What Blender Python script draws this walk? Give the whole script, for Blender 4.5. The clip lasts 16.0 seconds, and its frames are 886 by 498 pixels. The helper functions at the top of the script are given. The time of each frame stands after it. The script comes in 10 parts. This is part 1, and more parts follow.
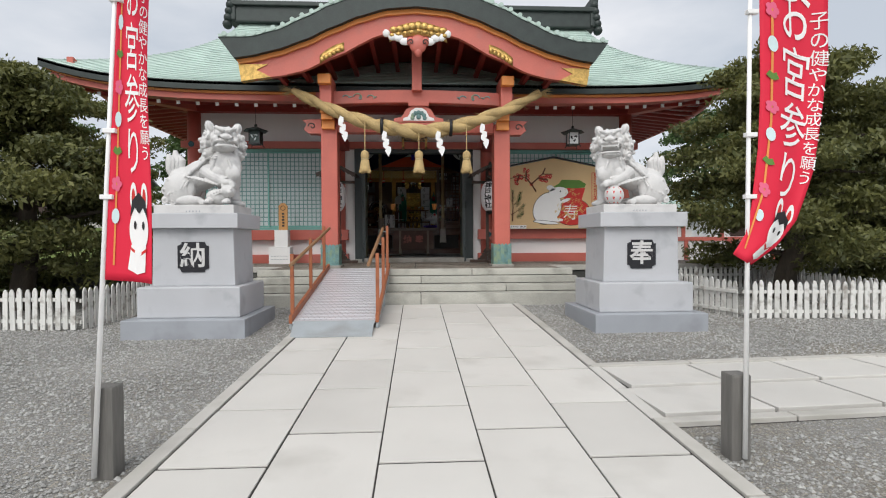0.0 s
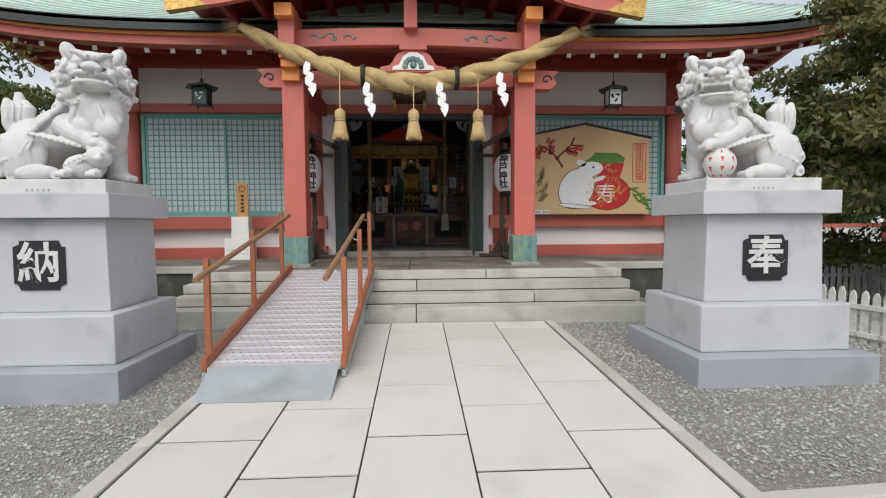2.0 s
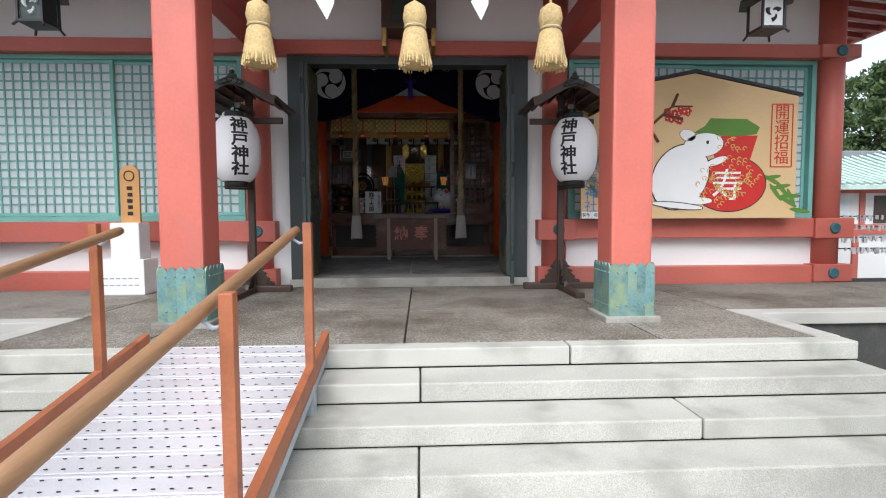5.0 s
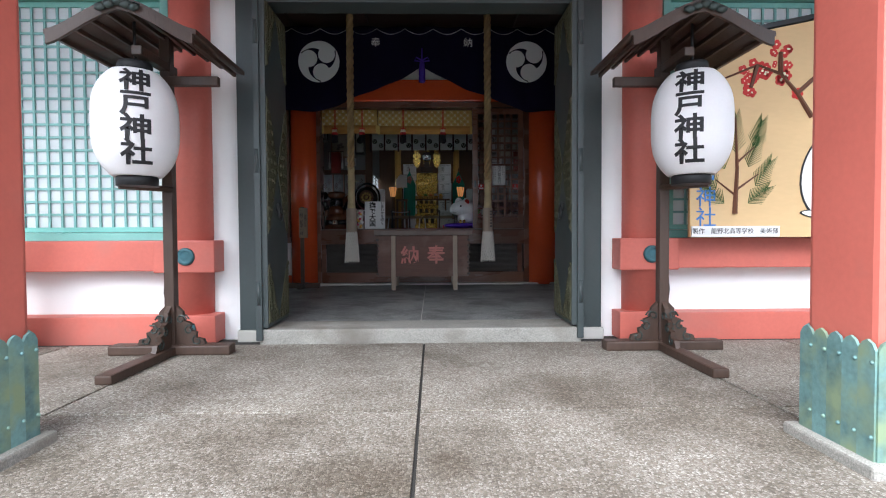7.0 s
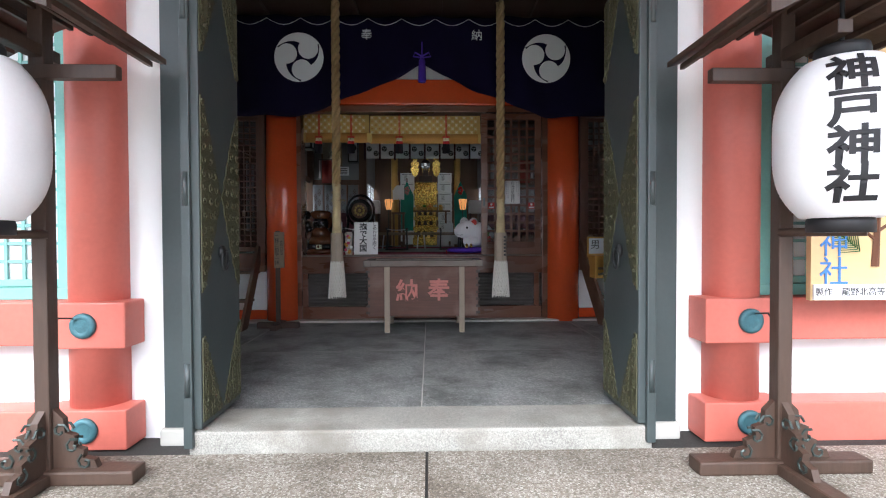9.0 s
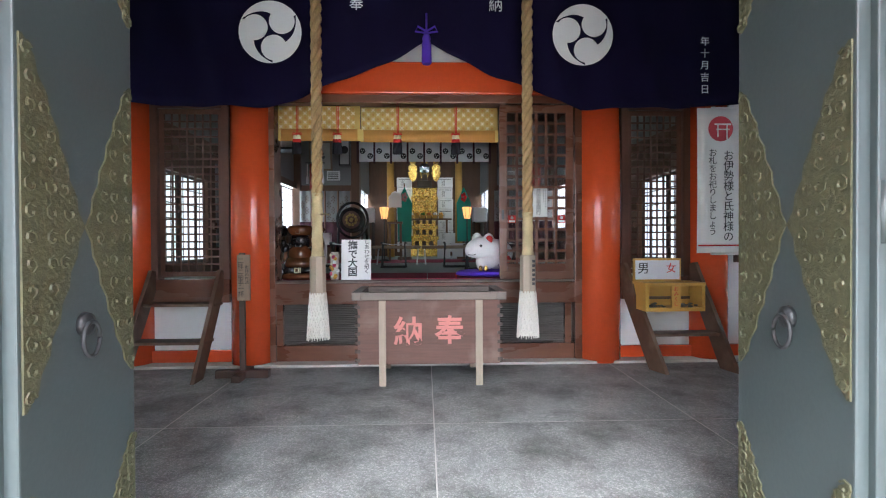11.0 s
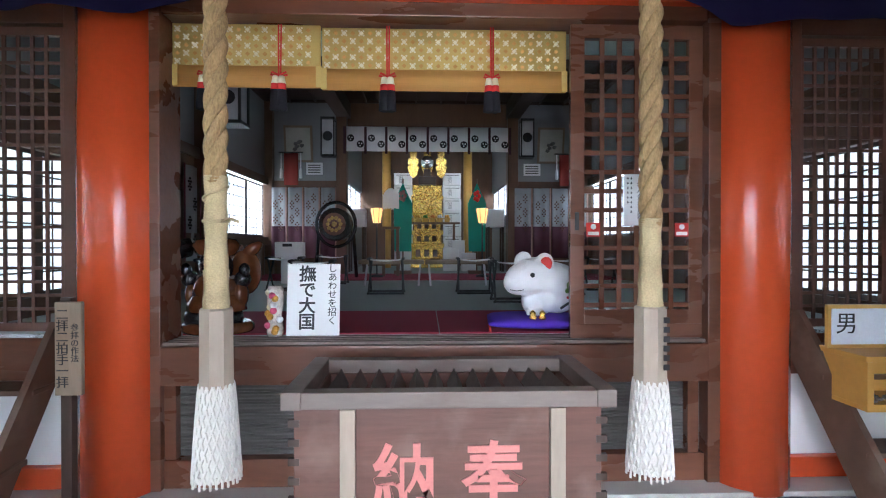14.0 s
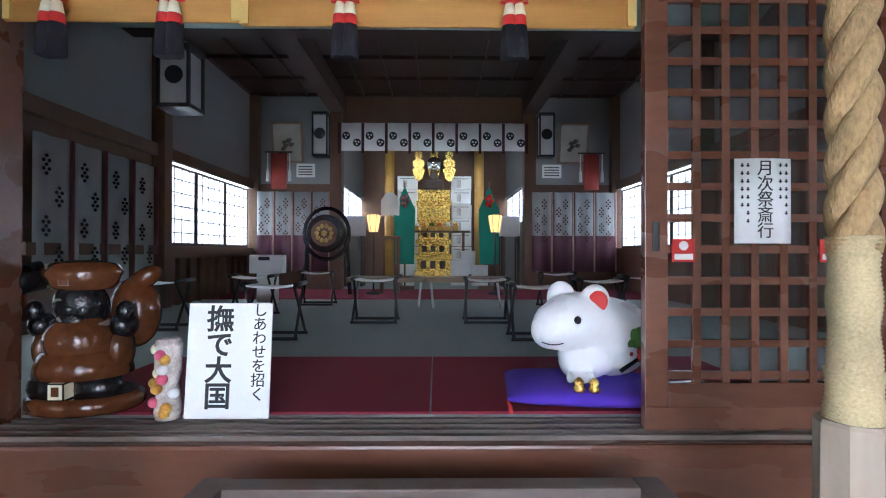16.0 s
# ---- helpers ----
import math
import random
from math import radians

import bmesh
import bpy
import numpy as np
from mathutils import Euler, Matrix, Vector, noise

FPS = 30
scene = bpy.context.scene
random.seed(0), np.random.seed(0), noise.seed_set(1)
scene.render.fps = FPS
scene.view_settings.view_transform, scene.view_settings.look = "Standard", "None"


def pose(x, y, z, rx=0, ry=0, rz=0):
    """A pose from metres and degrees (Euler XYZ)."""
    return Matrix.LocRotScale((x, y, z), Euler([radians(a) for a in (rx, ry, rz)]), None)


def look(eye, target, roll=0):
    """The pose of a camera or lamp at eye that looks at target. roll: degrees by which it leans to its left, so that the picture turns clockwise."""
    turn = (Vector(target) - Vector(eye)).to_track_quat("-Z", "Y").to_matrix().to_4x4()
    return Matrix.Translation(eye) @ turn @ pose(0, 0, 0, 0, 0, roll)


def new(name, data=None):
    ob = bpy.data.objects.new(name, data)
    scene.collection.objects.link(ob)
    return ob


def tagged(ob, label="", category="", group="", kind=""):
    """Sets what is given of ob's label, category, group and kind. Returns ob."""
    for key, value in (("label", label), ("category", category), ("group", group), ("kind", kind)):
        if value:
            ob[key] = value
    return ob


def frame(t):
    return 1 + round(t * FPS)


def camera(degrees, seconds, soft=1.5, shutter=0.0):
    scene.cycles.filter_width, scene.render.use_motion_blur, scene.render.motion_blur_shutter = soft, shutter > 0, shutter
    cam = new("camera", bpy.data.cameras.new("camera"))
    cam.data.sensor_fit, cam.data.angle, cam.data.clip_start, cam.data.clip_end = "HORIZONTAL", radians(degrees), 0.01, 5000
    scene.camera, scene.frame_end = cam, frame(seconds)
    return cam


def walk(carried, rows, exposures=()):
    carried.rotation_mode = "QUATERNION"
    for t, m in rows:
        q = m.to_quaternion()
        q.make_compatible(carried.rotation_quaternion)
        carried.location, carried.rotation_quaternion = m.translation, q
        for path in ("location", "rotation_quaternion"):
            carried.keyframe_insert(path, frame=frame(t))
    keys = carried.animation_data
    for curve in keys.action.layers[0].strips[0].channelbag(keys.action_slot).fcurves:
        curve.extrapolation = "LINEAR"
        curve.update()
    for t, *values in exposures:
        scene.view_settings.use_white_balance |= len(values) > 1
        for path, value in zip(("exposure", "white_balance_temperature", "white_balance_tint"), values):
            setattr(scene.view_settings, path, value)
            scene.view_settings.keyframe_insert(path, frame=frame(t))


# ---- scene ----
cam = camera(83.0, 16.0, 1.1)
METRES, EYE, TILT, LEAN, TURN = 19.5, 1.25, 0.0, 0.0, -3.6
PATH = [
    (0, (0.316, 0.276, 1.326), (0.422, 2.273, 1.291), -0.3),
    (0.5, (0.366, 1.054, 1.384), (0.466, 3.051, 1.33), -0.3),
    (1, (0.353, 1.789, 1.399), (0.454, 3.785, 1.329), -0.3),
    (1.5, (0.419, 2.566, 1.446), (0.523, 4.561, 1.356), -0.4),
    (2, (0.424, 3.316, 1.453), (0.528, 5.311, 1.352), -0.4),
    (2.5, (0.494, 4.099, 1.458), (0.602, 6.093, 1.347), -0.4),
    (3, (0.464, 4.864, 1.503), (0.572, 6.857, 1.378), -0.4),
    (3.5, (0.486, 5.667, 1.548), (0.592, 7.66, 1.421), -0.3),
    (4, (0.456, 6.397, 1.608), (0.549, 8.391, 1.485), -0.3),
    (4.2, (0.476, 6.698, 1.621), (0.569, 8.692, 1.499), -0.3),
    (6.3, (0.334, 9.706, 1.701), (0.383, 11.704, 1.62), -0.3),
    (6.5, (0.356, 9.959, 1.681), (0.399, 11.958, 1.611), -0.3),
    (7, (0.371, 10.554, 1.693), (0.412, 12.553, 1.638), -0.3),
    (7.5, (0.363, 11.02, 1.706), (0.404, 13.019, 1.663), -0.2),
    (8, (0.38, 11.444, 1.813), (0.424, 13.443, 1.773), -0.3),
    (8.5, (0.319, 11.746, 1.971), (0.366, 13.745, 1.934), -0.2),
    (9, (0.311, 12.015, 2.065), (0.362, 14.014, 2.027), -0.2),
    (9.5, (0.297, 12.282, 2.197), (0.328, 14.281, 2.144), -0.3),
    (9.7, (0.263, 12.403, 2.234), (0.295, 14.402, 2.182), -0.4),
    (11.8, (0.172, 14.511, 2.342), (0.255, 16.51, 2.331), -0.1),
    (12, (0.177, 14.734, 2.361), (0.26, 16.732, 2.348), -0.1),
    (12.5, (0.13, 15.259, 2.363), (0.211, 17.257, 2.351), -0.1),
    (13, (0.136, 15.725, 2.356), (0.219, 17.724, 2.346), -0.1),
    (13.5, (0.138, 16.143, 2.451), (0.222, 18.141, 2.439), -0.1),
    (14, (0.091, 16.496, 2.493), (0.162, 18.495, 2.478), -0.0),
    (14.5, (0.159, 16.903, 2.506), (0.228, 18.902, 2.489), -0.1),
    (15, (0.176, 17.283, 2.541), (0.23, 19.283, 2.525), 0.0),
    (15.5, (0.171, 17.615, 2.579), (0.208, 19.614, 2.574), 0.2),
    (16, (0.231, 17.897, 2.596), (0.255, 19.897, 2.608), 0.1),
]
EXPOSURES = [(0, 0.05, 6500, 10), (2, 0.10, 6500, 10), (4, 0.48, 6300, 10), (6.5, 1.56, 5900, 10), (7.5, 1.98, 5850, 10), (9, 2.65, 5950, 10), (9.7, 3.0, 5950, 10), (12, 4.5, 5800, 10), (13, 4.5, 5650, 10), (14, 4.35, 5550, 10), (15, 4.4, 5500, 10), (16, 4.6, 5450, 10)]
walk(cam, [(t, look(eye, target, roll)) for t, eye, target, roll in PATH], EXPOSURES)

# ---- world and sun ----
world = bpy.data.worlds.new("sky")
scene.world = world
world.use_nodes = True
wn, wl = world.node_tree.nodes, world.node_tree.links
sky = wn.new("ShaderNodeTexSky")
sky.sky_type = "NISHITA"
sky.sun_disc = False
sky.sun_elevation, sky.sun_rotation = radians(47), radians(194)
dim = wn.new("ShaderNodeVectorMath")
dim.operation = "SCALE"
dim.inputs["Scale"].default_value = 0.09
wl.new(sky.outputs[0], dim.inputs[0])
wtc = wn.new("ShaderNodeTexCoord")
wmap = wn.new("ShaderNodeMapping")
wmap.inputs["Scale"].default_value = (1.0, 1.0, 2.6)
wnoise = wn.new("ShaderNodeTexNoise")
wnoise.inputs["Scale"].default_value = 2.2
wnoise.inputs["Detail"].default_value = 7.0
wramp = wn.new("ShaderNodeValToRGB")
wramp.color_ramp.elements[0].position, wramp.color_ramp.elements[0].color = 0.36, (0.60, 0.65, 0.72, 1)
wramp.color_ramp.elements[1].position, wramp.color_ramp.elements[1].color = 0.68, (0.98, 0.98, 1.0, 1)
wmix = wn.new("ShaderNodeMix")
wmix.data_type = "RGBA"
wmix.inputs["Factor"].default_value = 0.88
wl.new(wtc.outputs["Generated"], wmap.inputs[0])
wl.new(wmap.outputs[0], wnoise.inputs["Vector"])
wl.new(wnoise.outputs[0], wramp.inputs[0])
wl.new(dim.outputs[0], wmix.inputs[6])
wl.new(wramp.outputs[0], wmix.inputs[7])
wback = wn["Background"]
wback.inputs["Strength"].default_value = 1.0
wl.new(wmix.outputs[2], wback.inputs["Color"])

sun = new("sun", bpy.data.lights.new("sun", "SUN"))
sun.data.energy, sun.data.angle, sun.data.color = 2.4, radians(50), (1.0, 0.97, 0.93)
sun.matrix_world = look((-5, -14, 22), (0, 6, 0))


# ---- materials ----
def mat(name, color, rough=0.6, metal=0.0, var=0.14, scale=3.0, fine=60.0, bump=0.15, stretch=(1, 1, 1), rnd=0.0, stain=None, stain_at=0.62, stain_scale=1.3, spec=0.5, coat=0.0, fine_var=0.5, island=0.0):
    """A surface with two scales of colour variation, fine relief and, if wanted, stains."""
    m = bpy.data.materials.new(name)
    m.use_nodes = True
    n, l = m.node_tree.nodes, m.node_tree.links
    b = n["Principled BSDF"]
    b.inputs["Roughness"].default_value, b.inputs["Metallic"].default_value = rough, metal
    b.inputs["Specular IOR Level"].default_value = spec
    b.inputs["Coat Weight"].default_value = coat
    b.inputs["Coat Roughness"].default_value = 0.12
    tc, mp = n.new("ShaderNodeTexCoord"), n.new("ShaderNodeMapping")
    mp.inputs["Scale"].default_value = stretch
    info = n.new("ShaderNodeObjectInfo")
    shift = n.new("ShaderNodeVectorMath")
    shift.operation = "MULTIPLY_ADD"
    comb = n.new("ShaderNodeCombineXYZ")
    for k in range(3):
        l.new(info.outputs["Random"], comb.inputs[k])
    l.new(comb.outputs[0], shift.inputs[0])
    shift.inputs[1].default_value = (37, 23, 11)
    l.new(tc.outputs["Object"], shift.inputs[2])
    l.new(shift.outputs[0], mp.inputs[0])
    big, small = n.new("ShaderNodeTexNoise"), n.new("ShaderNodeTexNoise")
    big.inputs["Scale"].default_value, big.inputs["Detail"].default_value = scale, 5
    small.inputs["Scale"].default_value, small.inputs["Detail"].default_value = fine, 4
    l.new(mp.outputs[0], big.inputs["Vector"])
    l.new(mp.outputs[0], small.inputs["Vector"])

    def maths(op, a, c):
        q = n.new("ShaderNodeMath")
        q.operation = op
        for k, v in enumerate((a, c)):
            if hasattr(v, "links"):
                l.new(v, q.inputs[k])
            else:
                q.inputs[k].default_value = v
        return q.outputs[0]

    v = maths("MULTIPLY", maths("SUBTRACT", big.outputs[0], 0.5), 4 * var)
    v = maths("ADD", v, maths("MULTIPLY", maths("SUBTRACT", small.outputs[0], 0.5), 4 * var * fine_var))
    if rnd:
        v = maths("ADD", v, maths("MULTIPLY", maths("SUBTRACT", info.outputs["Random"], 0.5), 2 * rnd))
    if island:
        geo = n.new("ShaderNodeNewGeometry")
        v = maths("ADD", v, maths("MULTIPLY", maths("SUBTRACT", geo.outputs["Random Per Island"], 0.5), 2 * island))
    v = maths("ADD", v, 1.0)
    sc = n.new("ShaderNodeVectorMath")
    sc.operation = "SCALE"
    sc.inputs[0].default_value = color
    l.new(v, sc.inputs["Scale"])
    out = sc.outputs[0]
    if stain:
        st = n.new("ShaderNodeTexNoise")
        st.inputs["Scale"].default_value, st.inputs["Detail"].default_value = stain_scale, 8
        l.new(shift.outputs[0], st.inputs["Vector"])
        ramp = n.new("ShaderNodeValToRGB")
        ramp.color_ramp.elements[0].position = stain_at - 0.08
        ramp.color_ramp.elements[1].position = stain_at + 0.12
        l.new(st.outputs[0], ramp.inputs[0])
        mx = n.new("ShaderNodeMix")
        mx.data_type = "RGBA"
        l.new(ramp.outputs[0], mx.inputs["Factor"])
        l.new(out, mx.inputs[6])
        mx.inputs[7].default_value = (*stain, 1)
        out = mx.outputs[2]
    l.new(out, b.inputs["Base Color"])
    rr = maths("ADD", rough, maths("MULTIPLY", maths("SUBTRACT", big.outputs[0], 0.5), 0.25))
    l.new(rr, b.inputs["Roughness"])
    if bump:
        bp = n.new("ShaderNodeBump")
        bp.inputs["Strength"].default_value = bump
        bp.inputs["Distance"].default_value = 0.01
        l.new(small.outputs[0], bp.inputs["Height"])
        l.new(bp.outputs[0], b.inputs["Normal"])
    return m


VERM = mat("weathered_vermilion_paint", (0.53, 0.135, 0.10), 0.5, var=0.09, scale=1.6, fine=30, bump=0.08, stain=(0.42, 0.15, 0.12), stain_at=0.66)
# Darker than VERM; goes on soffits, rafters, tie beams and the wall plate.
VERM_DARK = mat("dark_vermilion_timber", (0.33, 0.045, 0.035), 0.55, var=0.12, scale=2, fine=30, bump=0.1)
LACQ = mat("orange_vermilion_lacquer", (0.62, 0.085, 0.022), 0.22, var=0.07, scale=1.5, fine=25, bump=0.03, coat=0.4)
PLASTER = mat("white_plaster", (0.80, 0.80, 0.79), 0.8, var=0.025, scale=1.2, fine=90, bump=0.06, stain=(0.66, 0.65, 0.62), stain_at=0.72)
TEAL = mat("teal_painted_wood", (0.20, 0.46, 0.41), 0.55, var=0.10, scale=3, fine=50, bump=0.1, rnd=0.06)
GLASSY = mat("frosted_window_glass", (0.62, 0.68, 0.68), 0.18, var=0.03, bump=0.0)
COPPER = mat("green_copper_patina", (0.43, 0.545, 0.49), 0.62, var=0.12, scale=1.2, fine=14, bump=0.1, stain=(0.20, 0.28, 0.26), stain_at=0.68)
COPPER_DARK = mat("dark_aged_copper", (0.035, 0.045, 0.042), 0.5, metal=0.3, var=0.25, scale=4, fine=40)
COPPER_BLUE = mat("verdigris_copper_sheet", (0.15, 0.275, 0.27), 0.55, metal=0.2, var=0.3, scale=5, fine=40, bump=0.25, stain=(0.25, 0.33, 0.20), stain_at=0.56, stain_scale=4.5, rnd=0.2)
ORANGE = mat("orange_painted_wood", (0.72, 0.26, 0.06), 0.5, var=0.1, scale=3, fine=50)
GOLD = mat("gilt_metal", (0.52, 0.34, 0.11), 0.42, metal=0.8, var=0.4, scale=14, fine=70, bump=0.5)
GILT = mat("bright_gilt_carving", (0.85, 0.58, 0.14), 0.25, metal=0.9, var=0.2, scale=20, fine=90, bump=0.6)
GRANITE = mat("grey_granite", (0.47, 0.48, 0.50), 0.5, var=0.05, scale=2, fine=180, bump=0.05, stain=(0.33, 0.34, 0.36), stain_at=0.63, stain_scale=2.2)
GRANITE_BASE = mat("darker_grey_granite", (0.33, 0.35, 0.38), 0.5, var=0.06, scale=2, fine=180, bump=0.05, stain=(0.25, 0.26, 0.28), stain_at=0.62, stain_scale=1.6)
LION = mat("pale_carved_granite", (0.58, 0.575, 0.565), 0.65, var=0.07, scale=6, fine=160, bump=0.12, stain=(0.42, 0.42, 0.42), stain_at=0.62, stain_scale=5)
BLACK_STONE = mat("polished_black_stone", (0.018, 0.018, 0.022), 0.25, var=0.2, fine=200)
SLAB = mat("pale_paving_stone", (0.56, 0.545, 0.51), 0.62, var=0.045, scale=1.6, fine=220, bump=0.06, rnd=0.05, stain=(0.48, 0.465, 0.43), stain_at=0.64)
MORTAR = mat("grey_joint_mortar", (0.13, 0.12, 0.105), 0.95, var=0.3, fine=90, bump=0.4)
JOINT = mat("dark_joint_soil", (0.035, 0.033, 0.03), 0.95, var=0.3, fine=120, bump=0.5)
KERB = mat("kerb_stone", (0.47, 0.455, 0.42), 0.7, var=0.08, scale=2, fine=160, bump=0.15, rnd=0.06, stain=(0.36, 0.35, 0.31), stain_at=0.6)
SILL_STONE = mat("worn_sill_concrete", (0.30, 0.29, 0.26), 0.8, var=0.2, scale=2, fine=120, bump=0.3, stain=(0.17, 0.155, 0.13), stain_at=0.52, stain_scale=1.6, fine_var=2.0)
STEP = mat("weathered_step_stone", (0.44, 0.435, 0.39), 0.75, var=0.09, scale=2.2, fine=150, bump=0.35, rnd=0.07, stain=(0.31, 0.305, 0.27), stain_at=0.58, stain_scale=2.4, fine_var=3.0)
# Very dark concrete with lighter random patches, for the platform base.
CONCRETE_DARK = mat("dark_patchy_concrete", (0.065, 0.066, 0.06), 0.85, var=0.3, scale=3, fine=60, bump=0.3, stain=(0.16, 0.16, 0.145), stain_at=0.62, stain_scale=3)
PEBBLE = mat("gravel_stones", (0.33, 0.33, 0.315), 0.85, var=0.1, scale=9, fine=60, bump=0.3, fine_var=1.0, island=0.32)
GRASS = mat("short_grass", (0.11, 0.15, 0.035), 0.95, var=0.3, scale=0.7, fine=60, bump=1.0)
WHITE_WOOD = mat("peeling_white_wood", (0.66, 0.66, 0.63), 0.75, var=0.10, scale=3, fine=40, stretch=(1, 1, 0.25), bump=0.3, rnd=0.08, stain=(0.28, 0.26, 0.23), stain_at=0.60, stain_scale=7)
GREY_WOOD = mat("weathered_grey_wood", (0.135, 0.13, 0.12), 0.85, var=0.22, scale=5, fine=40, stretch=(1, 1, 0.12), bump=0.6)
ALU = mat("punched_aluminium_deck", (0.70, 0.70, 0.73), 0.42, metal=0.45, var=0.08, scale=2, fine=80, bump=0.15)
FLAP = mat("grey_painted_steel", (0.36, 0.40, 0.42), 0.5, var=0.1, scale=2, fine=60, stain=(0.27, 0.28, 0.28), stain_at=0.6)
RAIL = mat("orange_brown_painted_steel", (0.34, 0.11, 0.045), 0.5, var=0.15, scale=5, fine=60, bump=0.15, stain=(0.22, 0.07, 0.035), stain_at=0.62, stain_scale=6)
RAIL_WOOD = mat("worn_wooden_handrail", (0.27, 0.15, 0.075), 0.5, var=0.2, scale=4, fine=30, stretch=(3, 0.3, 3), bump=0.2)
STRAW = mat("rice_straw", (0.47, 0.34, 0.155), 0.85, var=0.22, scale=5, fine=50, stretch=(1, 1, 1), bump=0.8, fine_var=1.0)
PAPER = mat("white_paper", (0.82, 0.82, 0.81), 0.8, var=0.02, bump=0.0)
BLACK = mat("black_ink", (0.012, 0.012, 0.014), 0.6, var=0.1, bump=0.0)
IRON = mat("black_iron", (0.02, 0.021, 0.022), 0.5, var=0.2, fine=80)
BRONZE = mat("dark_bronze", (0.045, 0.06, 0.055), 0.45, metal=0.5, var=0.3, scale=8)
RED_CLOTH = mat("red_banner_cloth", (0.68, 0.012, 0.045), 0.7, var=0.05, scale=2, fine=300, bump=0.05)
PINK = mat("pink_paint", (0.72, 0.12, 0.22), 0.7, var=0.05)
NEEDLE_PAINT = mat("deep_green_paint", (0.045, 0.115, 0.03), 0.7, var=0.15)
LEAFGREEN = mat("green_paint", (0.10, 0.22, 0.035), 0.7, var=0.1)
PALEBLUE = mat("pale_blue_paint", (0.60, 0.74, 0.76), 0.7, var=0.05)
REDPAINT = mat("red_paint", (0.55, 0.025, 0.02), 0.6, var=0.08)
BROWNPAINT = mat("brown_paint", (0.13, 0.05, 0.025), 0.7, var=0.12)
BOARD = mat("pale_painted_board", (0.66, 0.46, 0.235), 0.6, var=0.05, scale=2, fine=40, stretch=(0.3, 1, 1), bump=0.05)
BLUEPAINT = mat("blue_paint", (0.06, 0.20, 0.55), 0.6, var=0.05)
DOORPAINT = mat("dark_green_door_metal", (0.045, 0.058, 0.058), 0.42, var=0.10, scale=2, fine=40, bump=0.08)
DOORGILT = mat("green_gilt_door_fitting", (0.075, 0.073, 0.038), 0.55, metal=0.2, var=0.3, scale=20, fine=60, bump=0.7)
LANTERN = mat("white_lantern_paper", (0.80, 0.79, 0.80), 0.6, var=0.03, scale=3, fine=60, bump=0.05)
DARKWOOD = mat("dark_brown_wood", (0.055, 0.032, 0.022), 0.5, var=0.25, scale=4, fine=30, stretch=(1, 1, 0.2), bump=0.25)
BROWNWOOD = mat("brown_stained_wood", (0.135, 0.056, 0.032), 0.28, var=0.22, scale=3, fine=30, stretch=(0.25, 1, 1), bump=0.15, rnd=0.08)
LATWOOD = mat("brown_lattice_wood", (0.10, 0.042, 0.025), 0.45, var=0.2, scale=4, fine=40, bump=0.1, rnd=0.12)
BOXWOOD = mat("faded_box_wood", (0.115, 0.052, 0.036), 0.6, var=0.26, scale=5, fine=40, stretch=(0.10, 1, 1), bump=0.35, stain=(0.19, 0.12, 0.09), stain_at=0.62, stain_scale=2.5, rnd=0.1)
RIMWOOD = mat("worn_grey_brown_wood", (0.165, 0.13, 0.108), 0.6, var=0.2, scale=3, fine=28, stretch=(0.25, 1, 1), bump=0.3, stain=(0.14, 0.09, 0.07), stain_at=0.6, stain_scale=3)
LADDERWOOD = mat("worn_brown_step_wood", (0.105, 0.058, 0.036), 0.55, var=0.28, scale=4, fine=32, stretch=(1, 0.25, 0.25), bump=0.3, stain=(0.17, 0.115, 0.08), stain_at=0.62, stain_scale=3)
RIVET = mat("dark_verdigris_cap", (0.05, 0.14, 0.165), 0.5, metal=0.2, var=0.25, scale=12, fine=60, bump=0.3)
LEGWOOD = mat("pale_worn_wood", (0.33, 0.265, 0.20), 0.65, var=0.18, scale=3, fine=28, stretch=(1, 1, 0.2), bump=0.3)
ROPE = mat("hemp_rope", (0.40, 0.27, 0.125), 0.9, var=0.24, scale=8, fine=110, bump=1.0, stretch=(1, 1, 0.35), fine_var=1.2)
CORD = mat("pale_cord_wrap", (0.50, 0.40, 0.22), 0.9, var=0.2, scale=6, fine=120, bump=0.6, fine_var=1.0)
COTTON = mat("white_cotton_net", (0.62, 0.59, 0.53), 0.9, var=0.06, fine=120, bump=0.4)
NAVY = mat("dark_navy_curtain", (0.009, 0.007, 0.028), 0.95, spec=0.1, var=0.15, scale=2, fine=300, bump=0.1)
PURPLE = mat("purple_cloth", (0.085, 0.03, 0.42), 0.85, var=0.1, scale=4, fine=250, bump=0.2)
BLIND = mat("ochre_bamboo_blind", (0.58, 0.30, 0.075), 0.7, var=0.10, scale=3, fine=60, stretch=(0.1, 1, 5), bump=0.3)
BROCADE = mat("yellow_brocade", (0.60, 0.43, 0.13), 0.7, var=0.1, fine=120, bump=0.2)
CREAM = mat("cream_thread", (0.80, 0.74, 0.52), 0.7, var=0.05)
RED_THREAD = mat("red_thread", (0.62, 0.03, 0.025), 0.8, var=0.1, fine=120, bump=0.3)
DARK_THREAD = mat("black_thread", (0.015, 0.014, 0.02), 0.9, var=0.2, fine=120, bump=0.4)
CARPET = mat("crimson_carpet", (0.24, 0.012, 0.035), 0.9, var=0.10, scale=2, fine=300, bump=0.3)
MAT_FLOOR = mat("grey_green_mat_floor", (0.30, 0.335, 0.31), 0.75, var=0.08, scale=1.5, fine=90, stretch=(1, 0.1, 1), bump=0.15)
CEIL = mat("dark_ceiling_boards", (0.045, 0.022, 0.014), 0.6, var=0.2, scale=3, fine=30, stretch=(1, 0.2, 1), bump=0.2)
